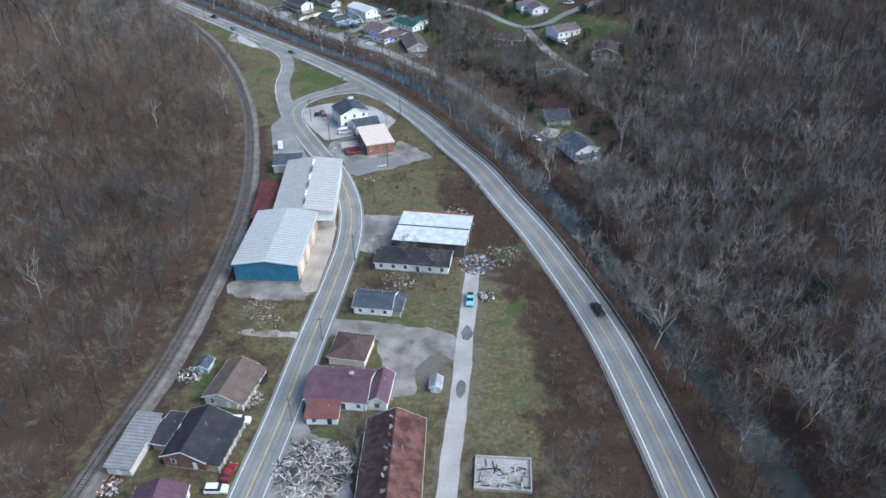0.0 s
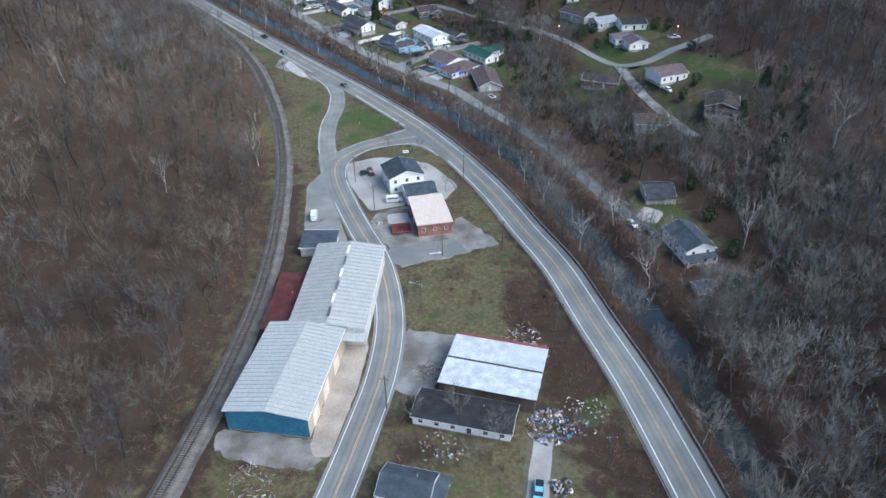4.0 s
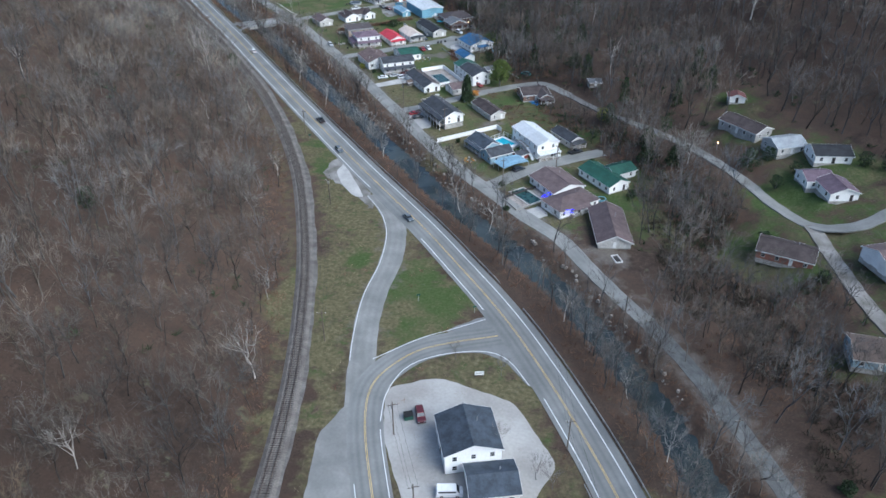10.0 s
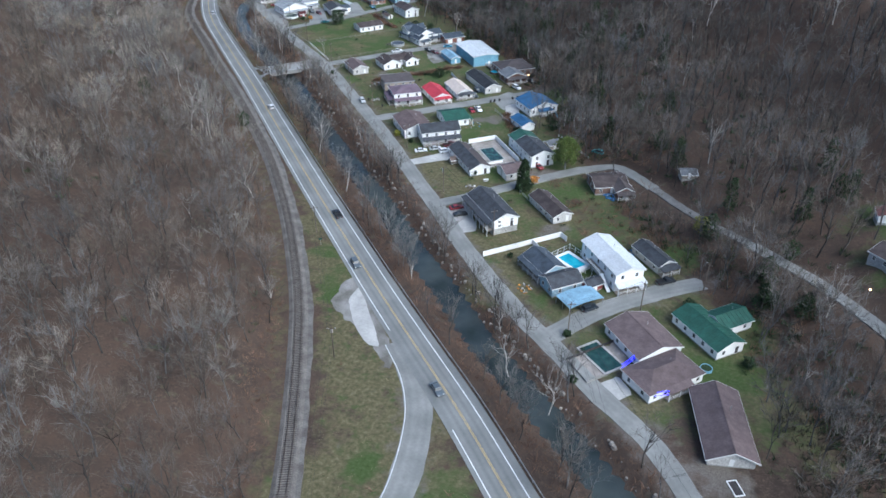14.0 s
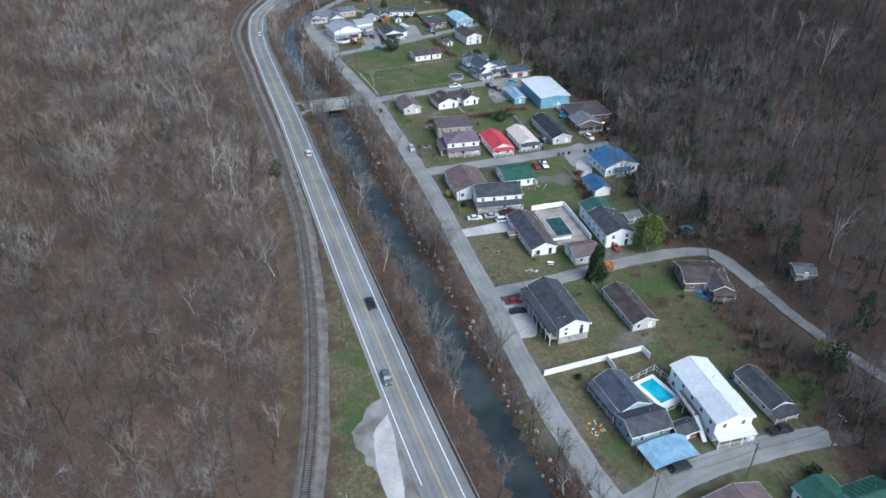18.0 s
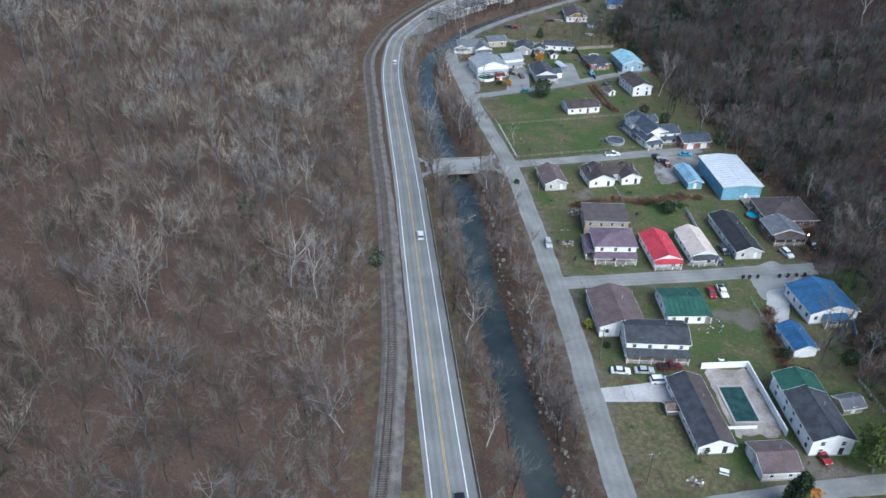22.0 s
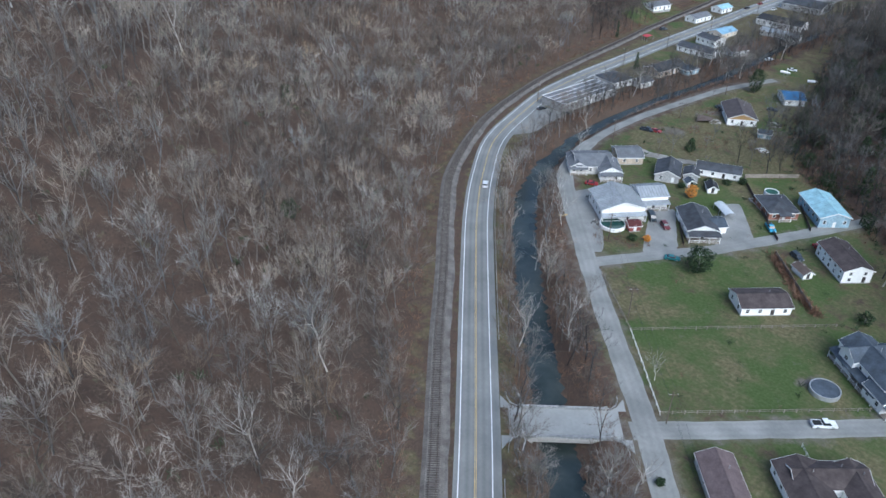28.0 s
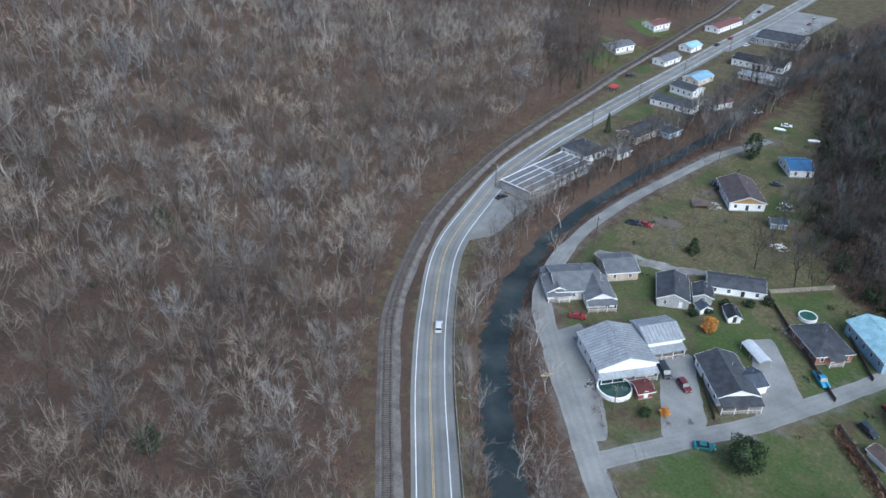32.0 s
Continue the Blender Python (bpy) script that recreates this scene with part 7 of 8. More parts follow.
    part("number_plate", Shape().box(-h - 0.03, -0.16, 0.56, -h - 0.004, 0.16, 0.64), LAMP_CLEAR, car)
    return car


def vehicle(kind, colour, x, y, rot, z=None, label=""):
    z = max(float(height([(x, y)])[0]), 0.0) + 0.08 if z is None else z
    if (kind, colour) not in CARS:
        CARS[kind, colour] = build_car(kind, colour)
        ob = CARS[kind, colour]
        ob.matrix_basis = pose(x, y, z, 0, 0, rot)
    else:
        ob = copy_thing(CARS[kind, colour], pose(x, y, z, 0, 0, rot))
    if label:
        ob["label"] = label
    return ob


hq = glide(HWY, 1.0)
hn = normals(hq)


def on_highway(kind, colour, y, off, label, back=False):
    """A vehicle in a lane of the highway, where it crosses y."""
    i = int(np.argmin(np.abs(hq[:, 1] - y)))
    p = hq[i] + hn[i] * off
    vehicle(kind, colour, p[0], p[1], math.degrees(math.atan2(-hn[i, 0], hn[i, 1])) + (180 if back else 0), 0.11, label)


on_highway("pickup", "black", 453, -1.85, "black pickup truck in the highway's near lane")
on_highway("suv", "grey", 432, 1.85, "dark grey car in the oncoming highway lane", True)
on_highway("suv", "white", 524, -1.8, "white car in the highway lane")
on_highway("sedan", "grey", 392, 1.85, "grey car in the oncoming highway lane", True)
on_highway("pickup", "black", 178, -1.85, "black pickup truck in the highway lane")
on_highway("suv", "white", 640, -1.8, "white car in the highway lane near the bend")
SOUTH_PARKED = [('suv', 'white', -38.6, 116.6, 2), ('sedan', 'red', -37.3, 121, 80), ('suv', 'white', -39, 135.3, 2), ('pickup', 'sky', 12, 181.6, -92), ('van', 'white', -63.3, 278, 105), ('sedan', 'dark', 41.5, 281.5, -50), ('sedan', 'white', 36.4, 286.4, -58), ('van', 'white', -40.0, 291.4, 18), ('suv', 'maroon', -52.3, 309.6, -62), ('sedan', 'white', 55.6, 380.9, -57), ('pickup', 'white', 62, 430, 10), ('suv', 'dark', -57, 434.6, 48), ('sedan', 'white', -46.6, 450.6, -38), ('pickup', 'black', -39.4, 455, 41), ('sedan', 'black', -107.3, 469.2, 38)]
LOWER_VILLAGE_PARKED = [('sedan', 'red', -110, 472.8, 42), ('sedan', 'white', -138.4, 509.2, 34), ('suv', 'white', -129.6, 512.2, 42), ('sedan', 'red', -92.6, 512.6, -40), ('sedan', 'silver', -134, 513, 38), ('pickup', 'maroon', -129.8, 518.2, 46), ('suv', 'silver', -182.7, 546.8, -48), ('sedan', 'red', -133.8, 554.3, -52), ('pickup', 'white', -131.6, 556.5, -51), ('pickup', 'dark', -139, 571.5, -40), ('suv', 'dark', -139.4, 577.6, -42), ('suv', 'white', -123.8, 588, -38), ('pickup', 'black', -119.5, 598, -45), ('pickup', 'white', -197.6, 616.2, 46), ('pickup', 'maroon', -178.4, 621.8, -40)]
UPPER_VILLAGE_PARKED = [('pickup', 'dark', -183, 624, -40), ('sedan', 'blue', -176, 634, 30), ('sedan', 'teal', -259.8, 650.2, 32), ('suv', 'maroon', -272.4, 665.2, -34), ('van', 'dark', -278.6, 666.6, -40), ('sedan', 'red', -307.5, 671.1, 30), ('suv', 'dark', -234.6, 680, -28), ('sedan', 'red', -232.4, 690.2, -35), ('pickup', 'blue', -248.6, 690.4, -46), ('sedan', 'black', -368, 712, 80), ('sedan', 'black', -357, 716, 60), ('pickup', 'dark', -323, 728, 14), ('sedan', 'red', -319.8, 729.8, 10), ('suv', 'black', -312.5, 772, 30), ('sedan', 'dark', -316, 775, 30)]
NORTH_PARKED = [('sedan', 'dark', -299, 790, 20), ('sedan', 'white', -318.9, 849.9, 20), ('sedan', 'silver', -335, 857, 60), ('suv', 'dark', -404.5, 862.5, 60), ('sedan', 'black', -396.9, 947, 92), ('sedan', 'white', -384, 958, 90), ('sedan', 'red', -397, 965, 92), ('sedan', 'silver', -384, 968, 88), ('suv', 'red', -386, 985, 92), ('sedan', 'white', -372, 1012, 90), ('suv', 'white', -408, 1025, 100), ('sedan', 'red', -374, 1030, 90), ('sedan', 'dark', -411, 1040, 100), ('suv', 'silver', -376, 1045, 90)]
for row in SOUTH_PARKED + LOWER_VILLAGE_PARKED + UPPER_VILLAGE_PARKED + NORTH_PARKED:
    vehicle(*row)

# ---- poles, wires, rails and fences ----
def utility_pole(x, y, tall=9.6, rot=0.0, drum=False, lamp=False):
    z = float(height([(x, y)])[0])
    p = thing("street_lamp" if lamp else "utility_pole", "tall steel street lamp on a wooden pole" if lamp else "weathered wooden utility pole with a crossarm", "pole", x, y, z, rot, "utility poles")
    part("pole", Shape().tube((0, 0, -0.5), (0, 0, tall), 0.17, 0.11, 8), POLE, p)
    part("crossarm", Shape().box(-1.15, 0.12, tall - 0.75, 1.15, 0.24, tall - 0.6), POLE, p)
    for s in (-1.0, 0.55, 1.0):
        part("insulator", Shape().tube((s, 0.18, tall - 0.598), (s, 0.18, tall - 0.4), 0.07, 0.05), LAMP_CLEAR, p)
    if drum:
        part("transformer", Shape().tube((0, -0.4, tall - 2.3), (0, -0.4, tall - 1.3), 0.27, n=10), GALV, p)
    if lamp:
        part("lamp_arm", Shape().tube((0, -0.1, tall - 1.6), (2.3, -0.1, tall - 1.1), 0.05), GALV, p)
        part("lamp_head", Shape().box(2.2, -0.28, tall - 1.2, 3.1, 0.08, tall - 1.02), GALV, p)
    return Vector((x, y, z + tall - 0.5))


ROUTES = {
    "old_road_line": [(-30.5, 108), (-27.5, 136.2), (-25.8, 164.2), (-22.6, 200), (-21, 235.8), (-19.5, 262)],
    "highway_line": [(32, 150), (25.5, 190), (14, 232), (-2.4, 268.4), (-19.3, 309.4)],
    "office_line": [(-45, 284.2), (-56.2, 303)],
    "creek_line": [(-19.3, 309.4), (-35, 365), (-60.2, 423.2), (-93.1, 460.8), (-118.5, 482.5), (-144.8, 510.5), (-176.4, 544.4), (-201.6, 570.1), (-222.0, 589.9), (-251.7, 616.5), (-280, 645), (-325.9, 708.5), (-323.6, 792.7)],
    "street_line": [(-60.2, 423.2), (-44.1, 439.2), (-29, 455)],
    "track_line": [(-83.9, 327.1), (-112, 392), (-145.8, 442.1)],
    "north_highway_line": [(-366, 668), (-375.6, 718), (-379.6, 788.7), (-381.2, 830.8), (-383.6, 880), (-386, 940)],
    "bank_line": [(46, 265), (32, 287), (14, 320), (-12, 357), (-60.2, 423.2)],
}
tops = {}
for name, pts in ROUTES.items():
    ends = []
    for i, (x, y) in enumerate(pts):
        if (x, y) not in tops:
            a, b = pts[max(0, i - 1)], pts[min(len(pts) - 1, i + 1)]
            tops[x, y] = utility_pole(x, y, 7.6 if name in ("street_line", "old_road_line") and y < 170 else 9.8, math.degrees(math.atan2(b[1] - a[1], b[0] - a[0])) + 90, drum=i % 3 == 1, lamp=(x, y) in ((-21, 235.8),))
        ends.append(tops[x, y])
    wires = thing("overhead_wires", "thin dark overhead wires between poles", "wires", 0, 0, 0, 0, kind="structure")
    for a, b in zip(ends[:-1], ends[1:]):
        side = Vector((-(b - a).y, (b - a).x, 0)).normalized()
        for off, low in ((-0.95, 0.0), (0.95, 0.0), (0.0, -1.6)):
            s, n = Shape(), 8
            for i in range(n):
                f, g = i / n, (i + 1) / n
                p = a.lerp(b, f) + side * off + Vector((0, 0, low - 4 * 0.9 * f * (1 - f)))
                q = a.lerp(b, g) + side * off + Vector((0, 0, low - 4 * 0.9 * g * (1 - g)))
                s.tube(p, q, 0.022, n=3)
            part("wire", s, WIRE, wires)


def guard_rail(off, y0, y1, label):
    pts = [(p + n * off) for p, n in zip(hq, hn) if y0 < p[1] < y1]
    q = np.array(pts)
    g = thing("guard_rail", label, "guard rail", 0, 0, 0, 0, kind="structure")
    part("beam", ribbon(q[::3], 0.05, -0.05, 0.78, 0.32), GALV, g)
    post = Shape().box(-0.07, -0.07, -0.4, 0.07, 0.07, 0.76).mesh("guard_post", GALV)
    for p in q[::6]:
        part("guard_post", post, GALV, g, at=pose(p[0], p[1], 0))


guard_rail(-6.1, 62, 352, "galvanised steel guard rail along the highway")
guard_rail(-6.1, 360, 548, "galvanised steel guard rail beside the creek")
guard_rail(5.4, 62, 306, "galvanised steel guard rail along the highway")
guard_rail(-6.1, 578, 655, "galvanised steel guard rail before the bend")


def fence(name, label, pts, tall, material, gap=2.4, boards=True, thick=0.05):
    f = thing(name, label, "fence", 0, 0, 0, 0)
    post = Shape().box(-0.07, -0.07, -0.2, 0.07, 0.07, tall + 0.08).mesh("post", material)
    for a, b in zip(pts[:-1], pts[1:]):
        L = math.hypot(b[0] - a[0], b[1] - a[1])
        n = max(1, round(L / gap))
        rot = math.degrees(math.atan2(b[1] - a[1], b[0] - a[0]))
        panel = Shape().box(0.07, -thick / 2, 0.06, L / n - 0.07, thick / 2, tall) if boards else Shape().box(0.07, -0.025, tall - 0.12, L / n - 0.07, 0.025, tall - 0.04).box(0.07, -0.025, tall * 0.45, L / n - 0.07, 0.025, tall * 0.45 + 0.08)
        me = panel.mesh("panel", material)
        for i in range(n + 1):
            x, y = a[0] + (b[0] - a[0]) * i / n, a[1] + (b[1] - a[1]) * i / n
            z = float(height([(x, y)])[0])
            part("post", post, material, f, at=pose(x, y, z, 0, 0, rot))
            if i < n:
                part("panel" if boards else "fence_rail", me, material, f, at=pose(x, y, z, 0, 0, rot))
    return f


VINYL = paint("white_vinyl", (0.80, 0.80, 0.79), 0.04, bump=0, grain=0.04)
fence("vinyl_fence", "tall white vinyl privacy fence between yards", [(-92.3, 448.7), (-73.4, 468.4), (-71.0, 466.4)], 1.8, VINYL, thick=0.16)
fence("vinyl_fence", "short run of white vinyl fence", [(-80.4, 461.0), (-77.2, 457.6)], 1.8, VINYL, thick=0.16)
fence("vinyl_fence", "white vinyl fence round a pool deck", [(-123.8, 523.0), (-115.3, 530.8), (-100.6, 514.0)], 1.8, VINYL, thick=0.3)
fence("board_fence", "low white board fence at a pool deck's end", [(-111.4, 507.6), (-106.4, 512.0)], 1.0, VINYL)
fence("lawn_fence", "pale rail fence round a large lawn", [(-247.5, 611.6), (-224.6, 591.2)], 1.1, VINYL, 3.0, False)
fence("lawn_fence", "grey rail fence between a lawn and the street", [(-224.6, 591.2), (-190.5, 631.5)], 1.1, WOOD, 3.0, False)
fence("lawn_fence", "grey rail fence across a lawn", [(-247.5, 611.6), (-211.5, 655)], 1.1, WOOD, 3.0, False)
fence("lawn_fence", "grey rail fence beside the village road", [(-271.5, 629.2), (-248.2, 612.2)], 1.0, WOOD, 3.0, False)
fence("board_fence", "weathered grey board fence behind houses", [(-270.5, 714.5), (-273.4, 718.7), (-260, 734)], 1.6, WOOD)
fence("board_fence", "dark board fence between lawns", [(-270.4, 714.5), (-243.5, 685.2)], 1.3, WALL["darkwood"])
fence("board_fence", "dark board fence beside a blue house", [(-250.3, 714.6), (-239.2, 699.2)], 1.2, WALL["darkwood"])
fence("board_fence", "weathered fence along a drive", [(-273.5, 674.7), (-262, 660)], 1.2, WALL["darkwood"])
fence("lawn_fence", "white rail fence beside the village road", [(-291.7, 653.4), (-277.5, 638.2)], 1.0, WOOD, 3.0, False)
fence("board_fence", "weathered board fence along a yard", [(-240, 677), (-219.5, 657)], 1.5, WOOD)
fence("white_panel_fence", "white metal fence beside a drive", [(-158.5, 594), (-146.5, 579.5)], 1.4, VINYL)
fence("terrace_wall", "low dark wall round the pool terrace", [(-57.8, 412.2), (-46.6, 425.6)], 0.9, DARKTRIM)
fence("terrace_wall", "low pale wall beside the pool terrace", [(-57.8, 412.2), (-51.5, 406.0), (-47.5, 410.5)], 0.6, BLOCK)
fence("blue_fence", "blue-green metal fence along the hill's foot", [(-104.5, 575.5), (-97.5, 560.5)], 1.2, WALL["skyblue"])


def tank(name, label, x, y, r, tall, wallm, top, category="pool", rimw=0.25):
    t = thing(name, label, category, x, y, 0)
    ring = Shape()
    n = 24
    c = [(math.cos(2 * math.pi * i / n), math.sin(2 * math.pi * i / n)) for i in range(n)]
    ring.v = [(a * r, b * r, 0) for a, b in c] + [(a * r, b * r, tall) for a, b in c] + [(a * (r - rimw), b * (r - rimw), tall) for a, b in c] + [(a * (r - rimw), b * (r - rimw), tall - 0.25) for a, b in c]
    ring.f = [(k * n + i, k * n + (i + 1) % n, (k + 1) * n + (i + 1) % n, (k + 1) * n + i) for k in range(3) for i in range(n)]
    part("rim", ring, wallm, t)
    part("water", Shape().add([(a * (r - rimw - 0.004), b * (r - rimw - 0.004), tall - 0.15) for a, b in c], [tuple(range(n))]), top, t)
    return t


tank("round_pool", "round above-ground pool with a white rim and green water", -284.4, 652.8, 4.3, 1.2, TRIM, POOLGREEN, rimw=0.38)
tank("round_pool", "round above-ground pool under a grey cover", -202.5, 627.6, 3.6, 1.2, GALV, ROOF["slate"])
tank("round_pool", "small round pool with a pale green cover", -260.6, 714.5, 2.5, 1.0, TRIM, ROOF["green"])
tank("round_pool", "small round pool with a turquoise liner", -139.8, 604.4, 2.4, 1.0, WALL["darkwood"], POOLBLUE)
tank("trampoline", "round black trampoline in a yard", -38.0, 149.4, 2.0, 0.9, DARKTRIM, RUBBER, "trampoline")
tank("trampoline", "round dark trampoline beside a house", -25.5, 421.5, 1.5, 0.7, WALL["skyblue"], LEAF, "trampoline", 0.18)


def sunk_pool(name, label, x, y, rot, w, d, z, waterm, rimm, rim=0.6):
    p = thing(name, label, "pool", x, y, 0, rot)
    part("coping", Shape().box(-w / 2 - rim, -d / 2 - rim, 0.0, w / 2 + rim, -d / 2, z).box(-w / 2 - rim, d / 2, 0.0, w / 2 + rim, d / 2 + rim, z).box(-w / 2 - rim, -d / 2, 0.0, -w / 2, d / 2, z).box(w / 2, -d / 2, 0.0, w / 2 + rim, d / 2, z), rimm, p)
    part("water", Shape().box(-w / 2 + 0.004, -d / 2 + 0.004, 0.0, w / 2 - 0.004, d / 2 - 0.004, z - 0.12), waterm, p)
    return p


sunk_pool("raised_pool", "raised rectangular pool with bright blue water and white surround", -66.6, 454.6, 56, 4.2, 7.4, 1.2, POOLBLUE, VINYL, 1.0)
sunk_pool("covered_pool", "rectangular pool with dark green water on a terrace", -50.3, 416.4, 50, 5.4, 10.2, 0.3, POOLGREEN, CONCRETE)
sunk_pool("deck_pool", "rectangular pool with murky green water inside a white fence", -112.2, 516.9, 41, 5.4, 11.0, 0.3, POOLGREEN, CONCRETE, 0.5)
fence("pool_rail", "white railing round the raised pool", [(-64.4, 446.9), (-74.2, 453.4), (-69.0, 462.3), (-59.2, 455.8), (-64.4, 446.9)], 2.0, VINYL, 2.4, False)


def carport(name, label, x, y, rot, w, d, h, roof, arch=0.0):
    c = thing(name, label, "carport", x, y, 0, rot)
    n = 10
    s = Shape()
    for i in range(n + 1):
        u = -w / 2 + w * i / n
        zu = h + arch * (1 - (2 * u / w) ** 2)
        s.v += [(u, -d / 2, zu), (u, d / 2, zu), (u, -d / 2, zu - 0.08), (u, d / 2, zu - 0.08)]
    for i in range(n):
        k = 4 * i
        s.f += [(k, k + 4, k + 5, k + 1), (k + 2, k + 3, k + 7, k + 6), (k, k + 2, k + 6, k + 4), (k + 1, k + 5, k + 7, k + 3)]
    s.f += [(0, 1, 3, 2), (4 * n, 4 * n + 2, 4 * n + 3, 4 * n + 1)]
    part("roof", s, ROOF[roof], c)
    for sx in (-w / 2 + 0.1, w / 2 - 0.1):
        for sy in (-d / 2 + 0.2, 0, d / 2 - 0.2):
            part("post", Shape().box(sx - 0.05, sy - 0.05, -0.1, sx + 0.05, sy + 0.05, h - 0.084), GALV, c)
    return c


carport("carport", "light blue metal carport over a parked car", -60.2, 436.2, 48, 11.2, 6.8, 2.5, "lightblue", 0.5)
carport("carport", "white arched metal carport on a gravel drive", -264.2, 688.0, 56, 3.6, 8.6, 2.1, "white", 0.7)
carport("loading_canopy", "pale metal canopy at the warehouse corner", -34.5, 218.6, 2, 5.4, 4.2, 4.2, "metal", 0.0)
house("red_garden_shed", "dark red wooden garden shed with a white emblem", -279.0, 656.4, 56, 3.8, 4.2, 2.2, 0.8, "x", "redwood", "redoxide", wins="", category="shed", group="")
house("white_garden_shed", "small white arched shed", -283.5, 697.5, 56, 3.0, 3.0, 2.0, 0.9, "y", "white", "slate", wins="", category="shed", group="")
house("tiny_white_shed", "tiny white shed beside a board fence", -229.5, 672.5, 60, 3.2, 5.5, 2.0, 0.9, "y", "white", "tan", wins="", category="shed", group="")
house("yard_shed", "small blue-grey yard shed", -52.5, 152.5, -8, 3.0, 3.4, 2.0, 0.7, "y", "blue", "slate", wins="", category="shed", group="")
house("pump_shed", "small brown shed beside a long house", -123.4, 504.8, 43, 2.6, 2.4, 1.8, 0.7, "x", "wood", "tan", wins="", door="", category="shed", group="")
house("wood_porch_shed", "old grey wooden porch shed behind a house", -92.5, 531.5, 50, 5, 4, 2.2, 1.0, "x", "wood", "grey", wins="", category="shed", group="")
house("hillside_ruin", "collapsed grey cabin beside the lane", -40.5, 512.5, 20, 5, 5, 1.8, 0.8, "x", "wood", "grey", wins="", category="shed", group="")

# skylights of the grey warehouse
for i in range(6):
    sk = thing("skylight", "narrow whitish skylight on the warehouse ridge", "skylight", -43.0 - math.sin(radians(5)) * (-14 + i * 5.6), 236.9 + math.cos(radians(5)) * (-14 + i * 5.6), 7.44, 5, "skylights")
    part("panel", Shape().box(-0.36, -1.9, 0, 0.36, 1.9, 0.1), TRIM if i % 2 else ROOF["grey"], sk)
    part("frame", Shape().box(-0.42, -1.95, 0, -0.364, 1.95, 0.13).box(0.364, -1.95, 0, 0.42, 1.95, 0.13), GALV, sk)


def heap(name, label, x, y, r, n, mats, tall=1.0, long=1.6, category="debris", slim=1.0):
    """A heap of loose pieces, each leaning its own way; one mesh per material."""
    t = thing(name, label, category, x, y, float(height([(x, y)])[0]))
    for k, m in enumerate(mats):
        s = Shape()
        for _ in range(n // len(mats)):
            a, q = rng.uniform(0, 6.283), r * math.sqrt(rng.random())
            hgt = tall * max(0.05, 1 - q / r) * rng.random()
            L, w, h = long * rng.uniform(0.3, 1.0), rng.uniform(0.1, 0.4) * slim, rng.uniform(0.08, 0.35) * slim
            mm = pose(q * math.cos(a), q * math.sin(a), hgt + 0.1, rng.normal(0, 14), rng.normal(0, 14), rng.uniform(0, 360))
            b = Shape().box(-L / 2, -w / 2, -h / 2, L / 2, w / 2, h / 2)
            s.add([mm @ Vector(v) for v in b.v], b.f)
        tagged(part("rubble", s, m, t), kind="stuff")
    return t


PALEWOOD = paint("bleached_timber", (0.40, 0.375, 0.35), 0.3, bump=0.1, island=0.4)
RAG = mat("faded_rubbish", (0.26, 0.26, 0.27), (0.6, 0.59, 0.57), size=0.8, fine=4, bump=0.1, island=0.6)
RAGRED = mat("rubbish_red", (0.20, 0.10, 0.09), (0.32, 0.22, 0.18), size=0.8, fine=4, bump=0.1, island=0.6)
RAGBLUE = mat("blue_tarp", (0.04, 0.16, 0.38), (0.08, 0.26, 0.5), size=0.8, fine=4, bump=0.1, island=0.3)
heap("timber_heap", "large heap of bleached demolition timber", -20.0, 122.5, 8.2, 620, [PALEWOOD, WOOD, RAG, PALEWOOD, DARKTRIM], 1.8, 3.2, slim=0.75)
heap("rubbish_heap", "heap of mixed household rubbish", 13.5, 199.5, 5.2, 260, [RAG, RAGRED, WOOD, RAG, RAGRED, DARKTRIM, RAG, RAGBLUE], 1.2, 1.0)
heap("rubbish_scatter", "loose rubbish scattered on the grass", 21, 204, 6, 110, [RAG, RAGRED], 0.3, 0.8)
heap("rubbish_heap", "rubbish beside the blue truck", 16, 184, 2.6, 70, [RAG, DARKTRIM], 0.7, 1.0)
heap("rubbish_heap", "pale rubbish beside the metal shed", -61, 116.6, 2.6, 60, [RAG, RAGRED], 0.7, 1.0)
heap("rubbish_heap", "junk heap in a back yard", -55.4, 150, 3, 80, [RAG, WOOD], 0.9, 1.2)
heap("yard_clutter", "clutter along a house wall", -38.2, 142.5, 2.4, 50, [RAG, WOOD], 0.6, 1.0)
heap("rubble_heap", "broken timber and rubble on waste ground", -45.5, 176.5, 4.6, 64, [WOOD, PALEWOOD, WOOD], 0.35, 1.3, slim=0.6)
heap("rubble_heap", "rubble and boards beside the derelict hall", -15.5, 213, 3.6, 90, [CONCRETE, WOOD], 0.5, 1.4)
heap("rubble_heap", "scrap and tyres beside the gravel yard", 6, 229, 4.4, 70, [RAGRED, DARKTRIM, RAG], 0.6, 1.3)
heap("tarp_heap", "blue tarps and junk before a cottage", -63, 500.5, 3, 70, [RAGBLUE, RAG, RAGBLUE], 0.8, 1.6)
heap("yard_clutter", "white and orange yard figures and planters", -76, 437.5, 2.4, 16, [RAG, LEAF_ORANGE], 0.7, 0.9)
heap("yard_clutter", "clutter beside a brick bungalow", -262, 705, 2, 24, [RAG, WOOD], 0.5, 0.9)
heap("yard_clutter", "clutter under tarps behind a white house", -49.5, 468.5, 2.4, 30, [RAGBLUE, RAG, DARKTRIM], 0.7, 1.2)
heap("yard_clutter", "garden clutter beside a round pool", -289, 650.5, 2.2, 24, [RAG, WOOD, DARKTRIM], 0.5, 0.9)
